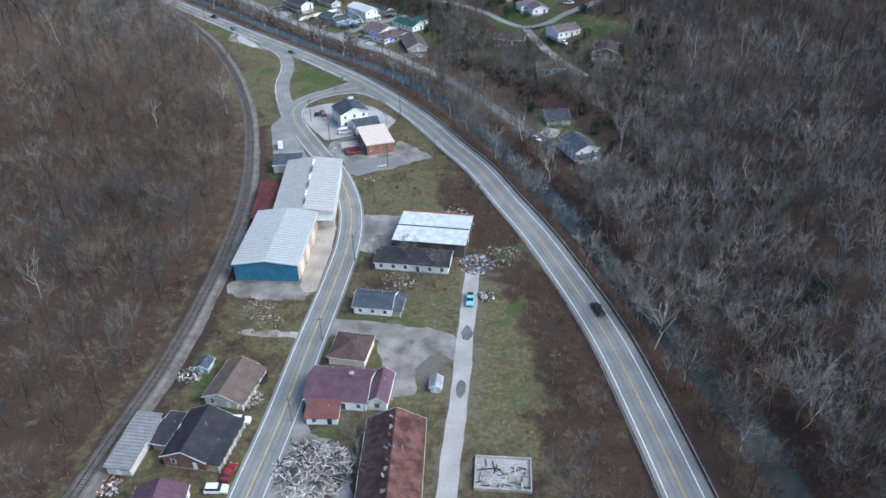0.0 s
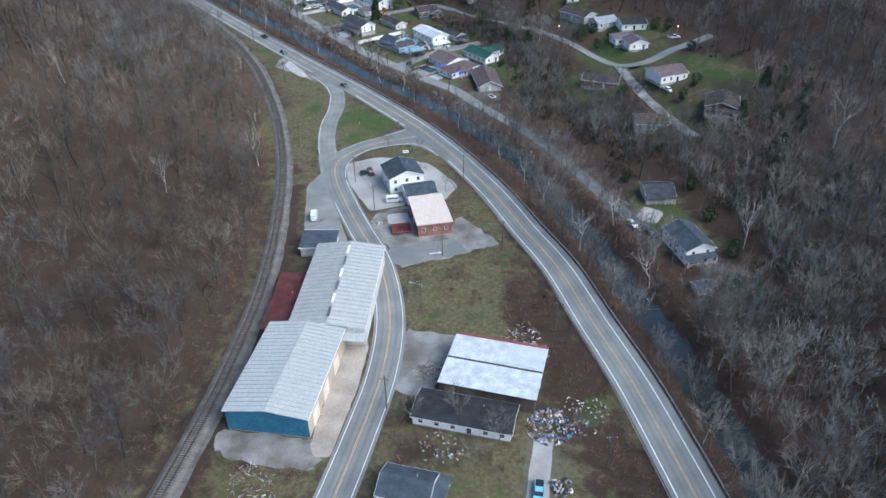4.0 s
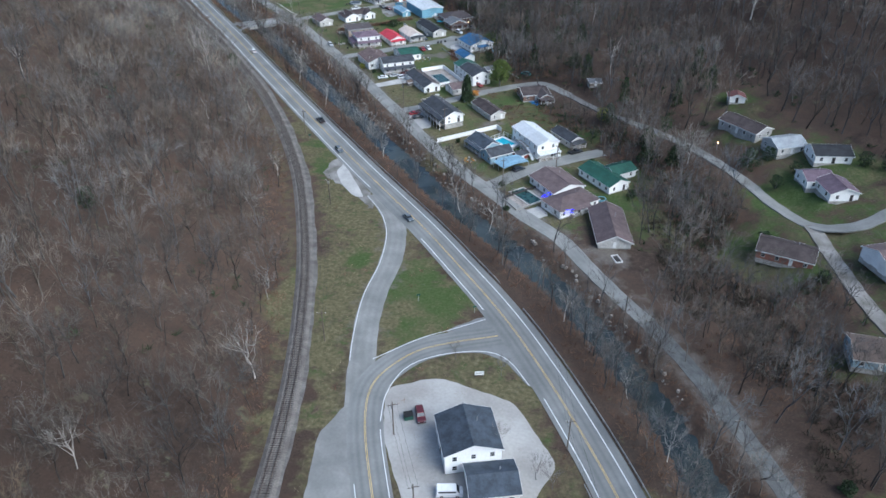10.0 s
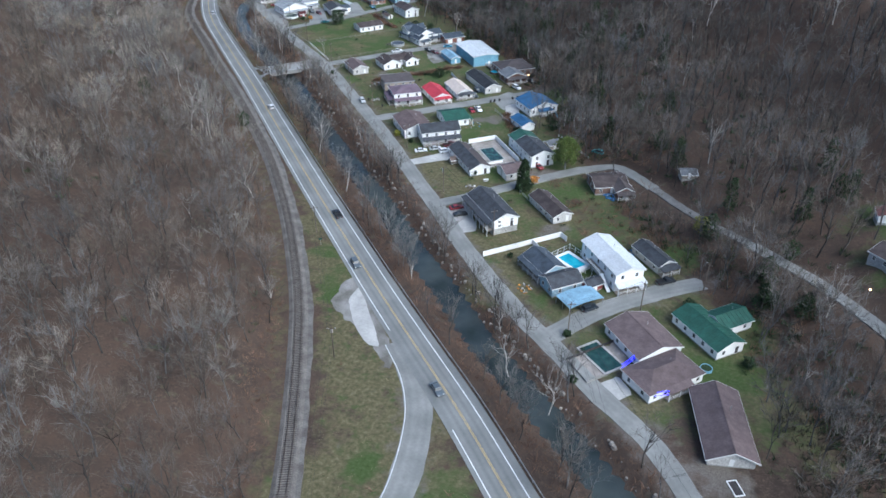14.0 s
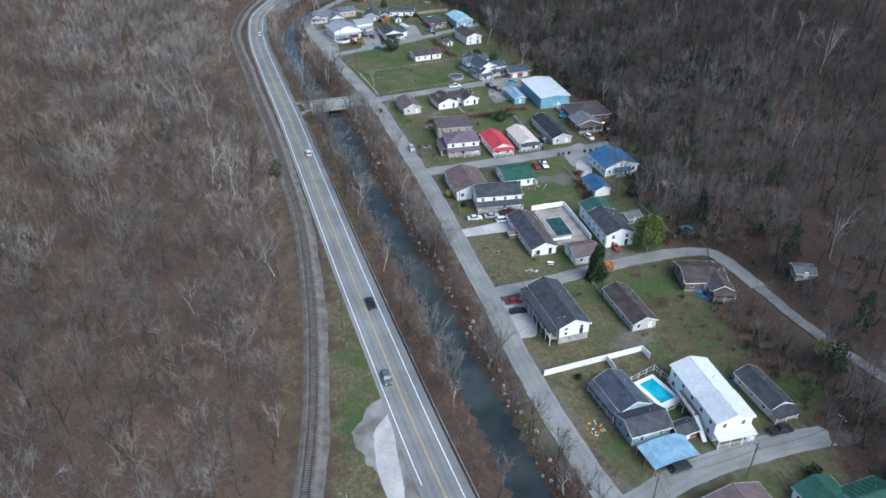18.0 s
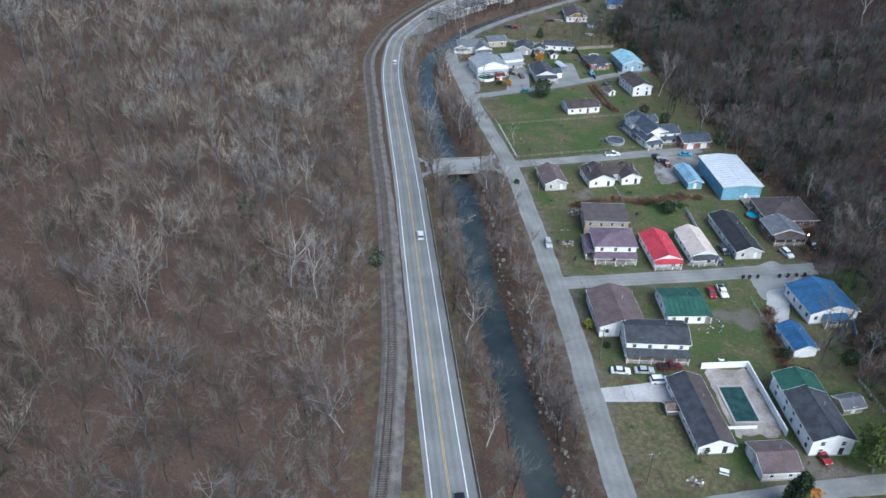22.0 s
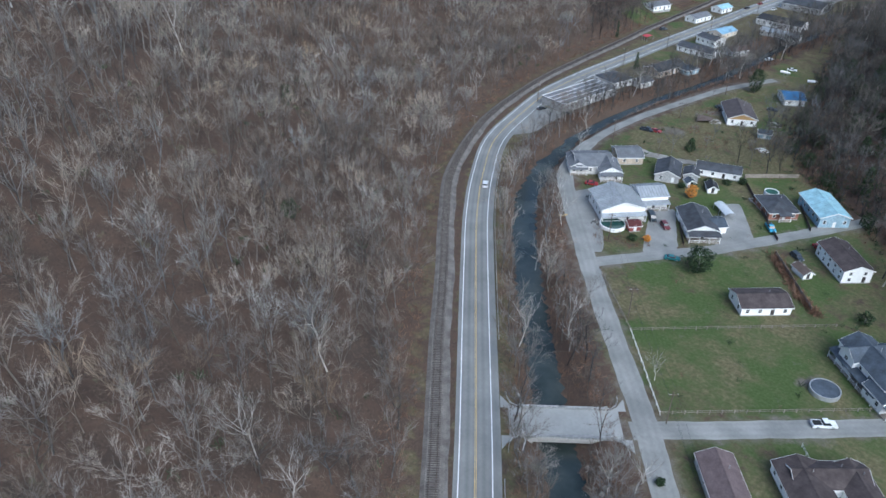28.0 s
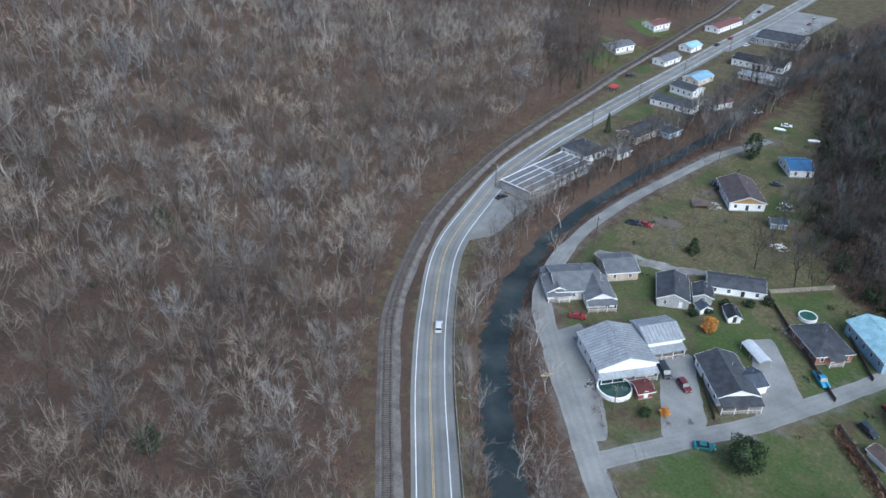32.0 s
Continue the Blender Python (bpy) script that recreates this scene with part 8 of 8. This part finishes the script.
heap("yard_clutter", "yard clutter beside a porch house", -178.6, 551.4, 2.0, 30, [RAG, WOOD], 0.5, 0.9)
heap("driftwood", "dead branches caught in the creek", -214, 549, 2.6, 40, [WOOD, PALEWOOD], 0.4, 2.4)
heap("stone_scatter", "white stones and bags on the gravel", -42.6, 277, 1.8, 30, [CONCRETE, RAG], 0.4, 0.9)
for x, y, r in ((11.4, 168, 2.2), (10.3, 147.6, 2.0)):
    n = 14
    pts = [(x + math.cos(k * 6.283 / n) * r * rng.uniform(0.5, 0.8), y + math.sin(k * 6.283 / n) * r * rng.uniform(1.2, 1.7), 0.066) for k in range(n)]
    solid("asphalt_patch", Shape().slab(pts, 0.03), TAR, "dark wet patch on the concrete lane", "patch", kind="structure")

# burnt-out foundation
ruin = thing("burnt_foundation", "burnt-out house foundation full of grey ash and charred boards", "ruin", 19.7, 122.8, 0, -2)
part("slab", Shape().box(-5.8, -4.2, -0.2, 5.8, 4.2, 0.3), CONCRETE, ruin)
for b in ((-5.9, -4.3, 5.9, -4.0), (-5.9, 4.0, 5.9, 4.3), (-5.9, -3.996, -5.6, 3.996), (5.6, -3.996, 5.9, 3.996)):
    part("footing_wall", Shape().box(b[0], b[1], -0.2, b[2], b[3], 0.75), BLOCK, ruin)
for i in range(60):
    a = rng.uniform(-5.2, 5.2), rng.uniform(-3.6, 3.6)
    part("charred_board", Shape().box(-0.9, -0.12, 0, 0.9, 0.12, 0.09), (WOOD, DARKTRIM, RAG)[i % 3], ruin, at=pose(a[0], a[1], 0.32 + 0.002 * i, 0, rng.normal(0, 3), rng.choice([0, 90]) + rng.normal(0, 12)))

# small sign at the road loop
sign = thing("roadside_sign", "small white sign on two posts in the grass", "sign", -42.9, 325.7, 0, 20)
part("board", Shape().box(-1.1, -0.05, 0.9, 1.1, 0.05, 2.0), TRIM, sign)
part("lettering_bar", Shape().box(-0.8, -0.058, 1.45, 0.8, -0.054, 1.6), DARKTRIM, sign)
for s in (-0.8, 0.8):
    part("post", Shape().box(s - 0.06, -0.06, -0.2, s + 0.06, 0.06, 0.896), POLE, sign)
for x, y, r in ((-66.5, 350, 20), (-50.5, 349.5, 30), (-141, 436.5, 40)):
    g = thing("street_sign", "small green road sign on a thin post", "sign", x, y, 0, r)
    part("post", Shape().tube((0, 0, -0.2), (0, 0, 2.4), 0.035), GALV, g)
    part("plate", Shape().box(-0.5, -0.07, 1.9, 0.5, -0.04, 2.4), ROOF["green"], g)

# blue light strings on the pool house
GLOW = bpy.data.materials.new("blue_light_string")
GLOW.use_nodes = True
gb = GLOW.node_tree.nodes["Principled BSDF"]
gb.inputs["Base Color"].default_value = (0.02, 0.02, 0.5, 1)
gb.inputs["Emission Color"].default_value, gb.inputs["Emission Strength"].default_value = (0.03, 0.02, 1.0, 1), 2.2
WARM = bpy.data.materials.new("warm_lamp")
WARM.use_nodes = True
gb = WARM.node_tree.nodes["Principled BSDF"]
gb.inputs["Emission Color"].default_value, gb.inputs["Emission Strength"].default_value = (1.0, 0.55, 0.2, 1), 6.0
lights = thing("blue_light_string", "glowing blue string lights along the eaves", "lights", 0, 0, 0)
for chain in ([(-45.9, 425.9), (-44.3, 424.2)], [(-44.3, 420.8), (-41.9, 417.5), (-44.6, 412.2)], [(-36.3, 405.2), (-32.9, 407.2)]):
    for (x0, y0), (x1, y1) in zip(chain[:-1], chain[1:]):
        part("light_strip", Shape().tube((x0, y0, 3.05), (x1, y1, 3.05), 0.07), GLOW, lights)
        part("light_strip", Shape().tube((x0, y0, 2.0), (x1, y1, 2.0), 0.06), GLOW, lights)
for x, y, z in ((-121.0, 596.8, 4.0), (63.7, 433.3, 19.0), (10.0, 454.6, 11.2)):
    b = thing("yard_lamp", "small glowing orange yard lamp on a thin post", "lamp", x, y, z)
    part("bulb", Shape().box(-0.18, -0.18, 0, 0.18, 0.18, 0.3), WARM, b)
    part("post", Shape().tube((0, 0, float(height([(x, y)])[0]) - z), (0, 0, -0.004), 0.05), GALV, b)

# deck beside the brick house at the hill's foot
deck = thing("house_deck", "brown wooden deck with white railing beside a brick house", "deck", -142.3, 612.0, 0, 41)
part("deck_floor", Shape().box(-3.4, -4.0, 0.55, 3.4, 4.0, 0.7), WOOD, deck)
for sx in (-3.3, 3.3):
    for sy in (-3.9, 0.0, 3.9):
        part("deck_post", Shape().box(sx - 0.07, sy - 0.07, -0.1, sx + 0.07, sy + 0.07, 1.7), TRIM, deck)
for a in (-4.0, 3.9):
    part("deck_rail", Shape().box(-3.4, a, 1.55, 3.4, a + 0.1, 1.65).box(-3.4, a, 1.1, 3.4, a + 0.1, 1.18), TRIM, deck, "white railing")
table = thing("picnic_table", "white picnic table on dry grass", "table", -107.3, 495.4, 0, 20)
part("tabletop", Shape().box(-0.95, -0.4, 0.70, 0.95, 0.4, 0.76), TRIM, table)
for sy in (-0.85, 0.6):
    part("bench", Shape().box(-0.95, sy, 0.40, 0.95, sy + 0.25, 0.45), TRIM, table)
for sx in (-0.7, 0.6):
    part("leg_frame", Shape().box(sx, -0.8, 0.3, sx + 0.1, 0.8, 0.396).box(sx, -0.3, 0.0, sx + 0.1, -0.2, 0.296).box(sx, 0.2, 0.0, sx + 0.1, 0.3, 0.296), WOOD, table)

leafy("dark_bush", "dark dome-shaped evergreen bush near a round pool", -274.5, 650.2, 2.0, 3.4, LEAF, 500, 0, 0.02, category="bush")
leafy("rusty_bush", "small rust-leaved bush beside a drive", -271.2, 653.4, 2.0, 2.8, LEAF_ORANGE, 350, 0, 0.02, category="bush")
house("yard_cabin", "small dark cabin in a rough yard", -287.0, 759.5, 30, 5, 4, 2.3, 1.0, "x", "blue", "slate", wins="f", category="shed", group="")
heap("white_tarp", "white tarp and boards in rough grass", -281.0, 746.8, 2.6, 26, [RAG, TRIM], 0.5, 2.0)
heap("yard_clutter", "scrap and boards beside an ochre-gabled house", -290.0, 775.0, 3.4, 60, [WOOD, RAG, DARKTRIM], 0.8, 1.5)
heap("yard_clutter", "pots and junk along a village yard", -187.0, 570.0, 2.6, 40, [RAG, WOOD, RAGRED], 0.5, 0.9)
heap("yard_clutter", "toys and junk on a lawn", -128.5, 540.5, 4.0, 30, [RAG, RAGBLUE, RAGRED], 0.25, 0.6)
heap("yard_clutter", "bins and junk beside small houses", -161.0, 551.0, 2.0, 24, [RAGRED, RAG, DARKTRIM], 0.5, 0.8)
heap("yard_clutter", "junk between two cottages", -144.0, 566.0, 2.0, 30, [DARKTRIM, RAG], 0.6, 1.0)
heap("yard_clutter", "boards and bins behind a white house", -111.0, 489.5, 1.6, 16, [WOOD, RAG], 0.4, 0.9)
heap("rubble_heap", "scattered broken boards in the weeds", -41.0, 171.0, 3.6, 36, [WOOD, PALEWOOD], 0.25, 0.9, slim=0.7)
heap("rubble_heap", "scattered rubbish under the trees", -9.0, 190.0, 5.0, 50, [RAG, WOOD], 0.25, 0.8)
carport("red_canopy", "small red roadside canopy", -399.2, 838.5, 80, 5, 4, 2.4, "red", 0.4)


def hedge(label, pts, material, tall):
    line = glide(pts, 0.7)
    P = np.repeat(line, 4, 0) + rng.normal(0, 0.8, (len(line) * 4, 2))
    return brush("hedge_row", label, P, material, tall, 16)


hedge("brown leafless hedge behind village houses", [(-189.8, 573.2), (-184, 580), (-179, 587.4), (-173.7, 588), (-165.5, 599.4), (-158, 606)], BRUSH, (0.8, 1.8))
hedge("dark green hedge behind a white house", [(-172, 590), (-165, 592), (-160, 597)], LEAF, (0.6, 1.4))
hedge("brown hedge along a lawn's edge", [(-240, 676), (-228, 664), (-217, 656)], BRUSH, (0.8, 2.0))
hedge("brown hedge between two yards", [(-119, 558), (-111, 541), (-104, 534)], BRUSH, (0.8, 1.8))
hedge("dark green hedge beside a cottage", [(-110, 576), (-103, 566), (-99, 556)], LEAF, (0.6, 1.5))
for x, y, h, w in ((-228, 716, 4.5, 6), (-217, 709, 5, 7), (-196, 658, 4, 6), (-207, 662, 3.5, 5), (-170, 652, 5, 6), (-150, 640, 5, 7), (-120, 612, 5, 7), (-96, 548, 4, 6), (-92, 556, 5, 6), (-12, 452, 4, 6), (-16, 426, 3, 4)):
    leafy("evergreen_bush", "dark green evergreen bush at the hill's foot", x, y, h, w, LEAF, int(220 + 60 * w), 0, 0.02, category="bush")
for x, y in ((-300, 742), (-293, 751), (-284, 742), (-276, 736), (-296, 729), (-306, 737), (-312, 748), (-281, 757), (-270, 744), (-309, 716), (-288, 716), (-322, 752), (-326, 785), (-321, 812), (-312, 826), (-298, 818)):
    bare_tree(x, y, rng.uniform(4.5, 8.5))
for x, y, h, w in ((60, 292, 5, 6), (64, 272, 6, 6), (57, 312, 5, 6), (61, 256, 5, 6), (70, 300, 7, 7), (36, 315, 3, 4), (60, 372, 5, 5), (66, 382, 5, 6), (24, 402, 4, 5), (38, 384, 4, 5), (34, 438, 4, 5), (54, 442, 5, 6), (26, 446, 5, 6), (68, 415, 4, 5)):
    leafy("evergreen_bush", "dark green evergreen bush near hillside houses", x, y, h, w, LEAF, int(220 + 60 * w), 0, 0.02, category="bush")

# things in the shop's and office's lots
pad("white_slab", [(-40.8, 282.5), (-34.4, 285.0), (-32.3, 279.0), (-38.7, 276.5)], CLEAN, "pale concrete slab beside the brick shop", 0.1)
bed = thing("rusty_trailer", "rust-red flat trailer with low sides beside the shop", "trailer", -34.2, 274.0, 0.1, 20)
part("bed", Shape().box(-2.9, -2.4, 0.45, 2.9, 2.4, 0.6), ROOF["redoxide"], bed)
for b0 in ((-2.9, -2.4, 2.9, -2.3), (-2.9, 2.3, 2.9, 2.4), (-2.9, -2.296, -2.8, 2.296), (2.8, -2.296, 2.9, 2.296)):
    part("side_board", Shape().box(b0[0], b0[1], 0.604, b0[2], b0[3], 1.15), WALL["redwood"], bed)
part("divider", Shape().box(-0.05, -2.29, 0.604, 0.05, 2.29, 1.0), WALL["redwood"], bed)
for sx in (-1.6, 1.6):
    for sy in (-2.0, 1.8):
        part("wheel", Shape().tube((sx, sy, 0.25), (sx, sy + 0.2, 0.25), 0.3), RUBBER, bed)
bin_box = thing("dumpster", "dark green steel dumpster in the office lot", "dumpster", -54.7, 308.4, 0.06, 30)
part("body", Shape().box(-1.0, -0.75, 0.05, 1.0, 0.75, 1.2), ROOF["green"], bin_box)
part("lid", Shape().slab([(-1.05, -0.8, 1.22), (1.05, -0.8, 1.22), (1.05, 0.8, 1.45), (-1.05, 0.8, 1.45)], 0.06), RUBBER, bin_box)
arrow = thing("lot_marking", "faded white arrow painted on the shop's lot", "marking", -22.0, 262.8, 0.094, 20)
part("stroke", Shape().box(-1.6, -0.18, 0, 1.4, 0.18, 0.006), WHITE_LINE, arrow)
part("tip", Shape().slab([(1.404, -0.55, 0.006), (2.3, 0.0, 0.006), (1.404, 0.55, 0.006)], 0.006), WHITE_LINE, arrow)
boat = thing("yellow_kayak", "small yellow kayak lying on the gravel verge", "kayak", -299.6, 645.8, 0.05, 60)
part("hull", Shape().slab([(-1.6, 0, 0.3), (-0.8, -0.36, 0.3), (0.8, -0.36, 0.3), (1.6, 0, 0.3), (0.8, 0.36, 0.3), (-0.8, 0.36, 0.3)], 0.25), YELLOW_LINE, boat)
part("seat_well", Shape().box(-0.5, -0.2, 0.304, 0.5, 0.2, 0.32), RUBBER, boat)

# yards of the middle village
for label, pts in (("thin chain-link fence along a yard", [(-124.5, 558.6), (-107.8, 539.9)]), ("sagging chain-link fence at the wood's edge", [(-92.6, 542.5), (-77.0, 526.5)]), ("chain-link fence between two cottages", [(-93.5, 491.4), (-78.3, 475.6)]), ("chain-link fence beside a street", [(-178.4, 587.0), (-198.0, 606.4)])):
    fence("chain_link_fence", label, pts, 1.15, GALV, 2.6, False)
trash_bin = thing("trash_bin", "dark plastic wheeled bin beside the street", "bin", -129.6, 567.4, 0.05, 40, "bins along the street")
part("body", Shape().add([(-0.26, -0.28, 0.08), (0.26, -0.28, 0.08), (0.26, 0.28, 0.08), (-0.26, 0.28, 0.08), (-0.33, -0.36, 1.0), (0.33, -0.36, 1.0), (0.33, 0.36, 1.0), (-0.33, 0.36, 1.0)], [(3, 2, 1, 0), (4, 5, 6, 7), (0, 1, 5, 4), (1, 2, 6, 5), (2, 3, 7, 6), (3, 0, 4, 7)]), DARKTRIM, trash_bin)
part("lid", Shape().slab([(-0.36, -0.4, 1.06), (0.36, -0.4, 1.06), (0.36, 0.38, 1.12), (-0.36, 0.38, 1.12)], 0.05), RUBBER, trash_bin)
for sx in (-0.3, 0.24):
    part("wheel", Shape().tube((sx, 0.3, 0.14), (sx + 0.06, 0.3, 0.14), 0.14), RUBBER, trash_bin)
for x, y, r in ((-128.2, 568.6, 44), (-126.4, 570.2, 38), (-121.6, 574.6, 52), (-119.8, 576.4, 40), (-118.0, 578.2, 36), (-116.2, 580.0, 48), (-181.0, 549.5, 40), (-172.0, 544.8, 30)):
    copy_thing(trash_bin, pose(x, y, 0.05, 0, 0, r))
vehicle("suv", "teal", -74.4, 531.0, 160, label="abandoned teal sport utility vehicle at the wood's edge")
heap("rubbish_heap", "rust-red scrap dumped at the foot of the slope", -86.8, 558.7, 2.2, 40, [RAGRED, RAG], 0.6, 1.2)
for x, y in ((-119.6, 527.6), (-120.9, 528.9), (-118.4, 529.6)):
    chair = thing("deck_chair", "white reclining deck chair beside the pool fence", "chair", x, y, 0.07, 130, "deck chairs")
    part("seat", Shape().slab([(-0.3, -0.6, 0.36), (0.3, -0.6, 0.36), (0.3, 0.4, 0.36), (-0.3, 0.4, 0.36)], 0.06), VINYL, chair)
    part("backrest", Shape().slab([(-0.3, 0.404, 0.38), (0.3, 0.404, 0.38), (0.3, 1.0, 0.85), (-0.3, 1.0, 0.85)], 0.06), VINYL, chair)
    for sx in (-0.26, 0.2):
        for sy in (-0.5, 0.3):
            part("leg", Shape().box(sx, sy, 0, sx + 0.06, sy + 0.06, 0.296), GALV, chair)
plot = thing("edged_plot", "small bare plot edged with white boards", "garden plot", -16.8, 386.8, 0.02, 30)
part("soil", Shape().box(-0.9, -1.8, -0.05, 0.9, 1.8, 0.06), DARKTRIM, plot)
for b0 in ((-1.1, -2.0, 1.1, -1.8), (-1.1, 1.8, 1.1, 2.0), (-1.1, -1.796, -0.904, 1.796), (0.904, -1.796, 1.1, 1.796)):
    part("edging", Shape().box(b0[0], b0[1], -0.05, b0[2], b0[3], 0.22), TRIM, plot)
shelter = thing("collapsed_shelter", "collapsed grey shelter with a sagging pale roof sheet", "ruin", -312.7, 756.0, 0, 25)
part("roof_sheet", Shape().slab([(-3.2, -2.6, 0.7), (3.0, -2.4, 1.7), (3.2, 2.6, 1.3), (-3.0, 2.4, 1.9)], 0.08), ROOF["tan"], shelter)
for x, y, h in ((-2.8, -2.2, 0.6), (2.6, -2.0, 1.5), (2.8, 2.2, 1.1), (-2.6, 2.0, 1.7)):
    part("post", Shape().box(x - 0.08, y - 0.08, -0.1, x + 0.08, y + 0.08, h), WOOD, shelter)
heap("yard_clutter", "boards and scrap round a collapsed shelter", -309.5, 759.0, 3.0, 50, [WOOD, RAG, PALEWOOD], 0.5, 1.6)
leafy("cypress_tree", "slim dark green cypress on a grassy slope", -413.5, 829.0, 9.5, 2.4, LEAF, 500, 0.6, 0.02)
bare_tree(-303.5, 716.5, 10.5)
for x, y, h in ((-295.8, 640.6, 12.5), (-342.5, 713.5, 13.0), (-286.5, 617.5, 12.0), (-308.6, 653.2, 11.5)):
    bare_tree(x, y, h, True)
for x, y, h, w in ((-272, 752, 6, 7), (-277, 772, 7, 8), (-283, 786, 7, 7), (-262, 745, 6, 7), (-290, 815, 7, 8), (-296, 832, 7, 7), (-250, 735, 5, 7), (-268, 764, 8, 8), (-300, 856, 7, 8)):
    leafy("evergreen_bush", "dark green evergreen at the hill's foot", x, y, h, w, LEAF, int(260 + 70 * w), 0, 0.02, category="bush")
for x, y, r in ((-303.9, 840.7, 30), (-319.4, 843.7, 10)):
    hull = thing("covered_boat", "small boat under a white cover on the grass", "boat", x, y, 0, r)
    part("hull", Shape().slab([(-2.4, -0.8, 0.8), (1.6, -0.85, 0.8), (2.6, 0.0, 0.85), (1.6, 0.85, 0.8), (-2.4, 0.8, 0.8)], 0.6), GALV, hull)
    part("cover", Shape().add([(-2.4, -0.8, 0.804), (1.6, -0.85, 0.804), (2.6, 0, 0.86), (1.6, 0.85, 0.804), (-2.4, 0.8, 0.804), (-2.2, 0, 1.35), (1.4, 0, 1.3)], [(0, 1, 6, 5), (1, 2, 6), (2, 3, 6), (3, 4, 5, 6), (4, 0, 5)]), TRIM, hull)
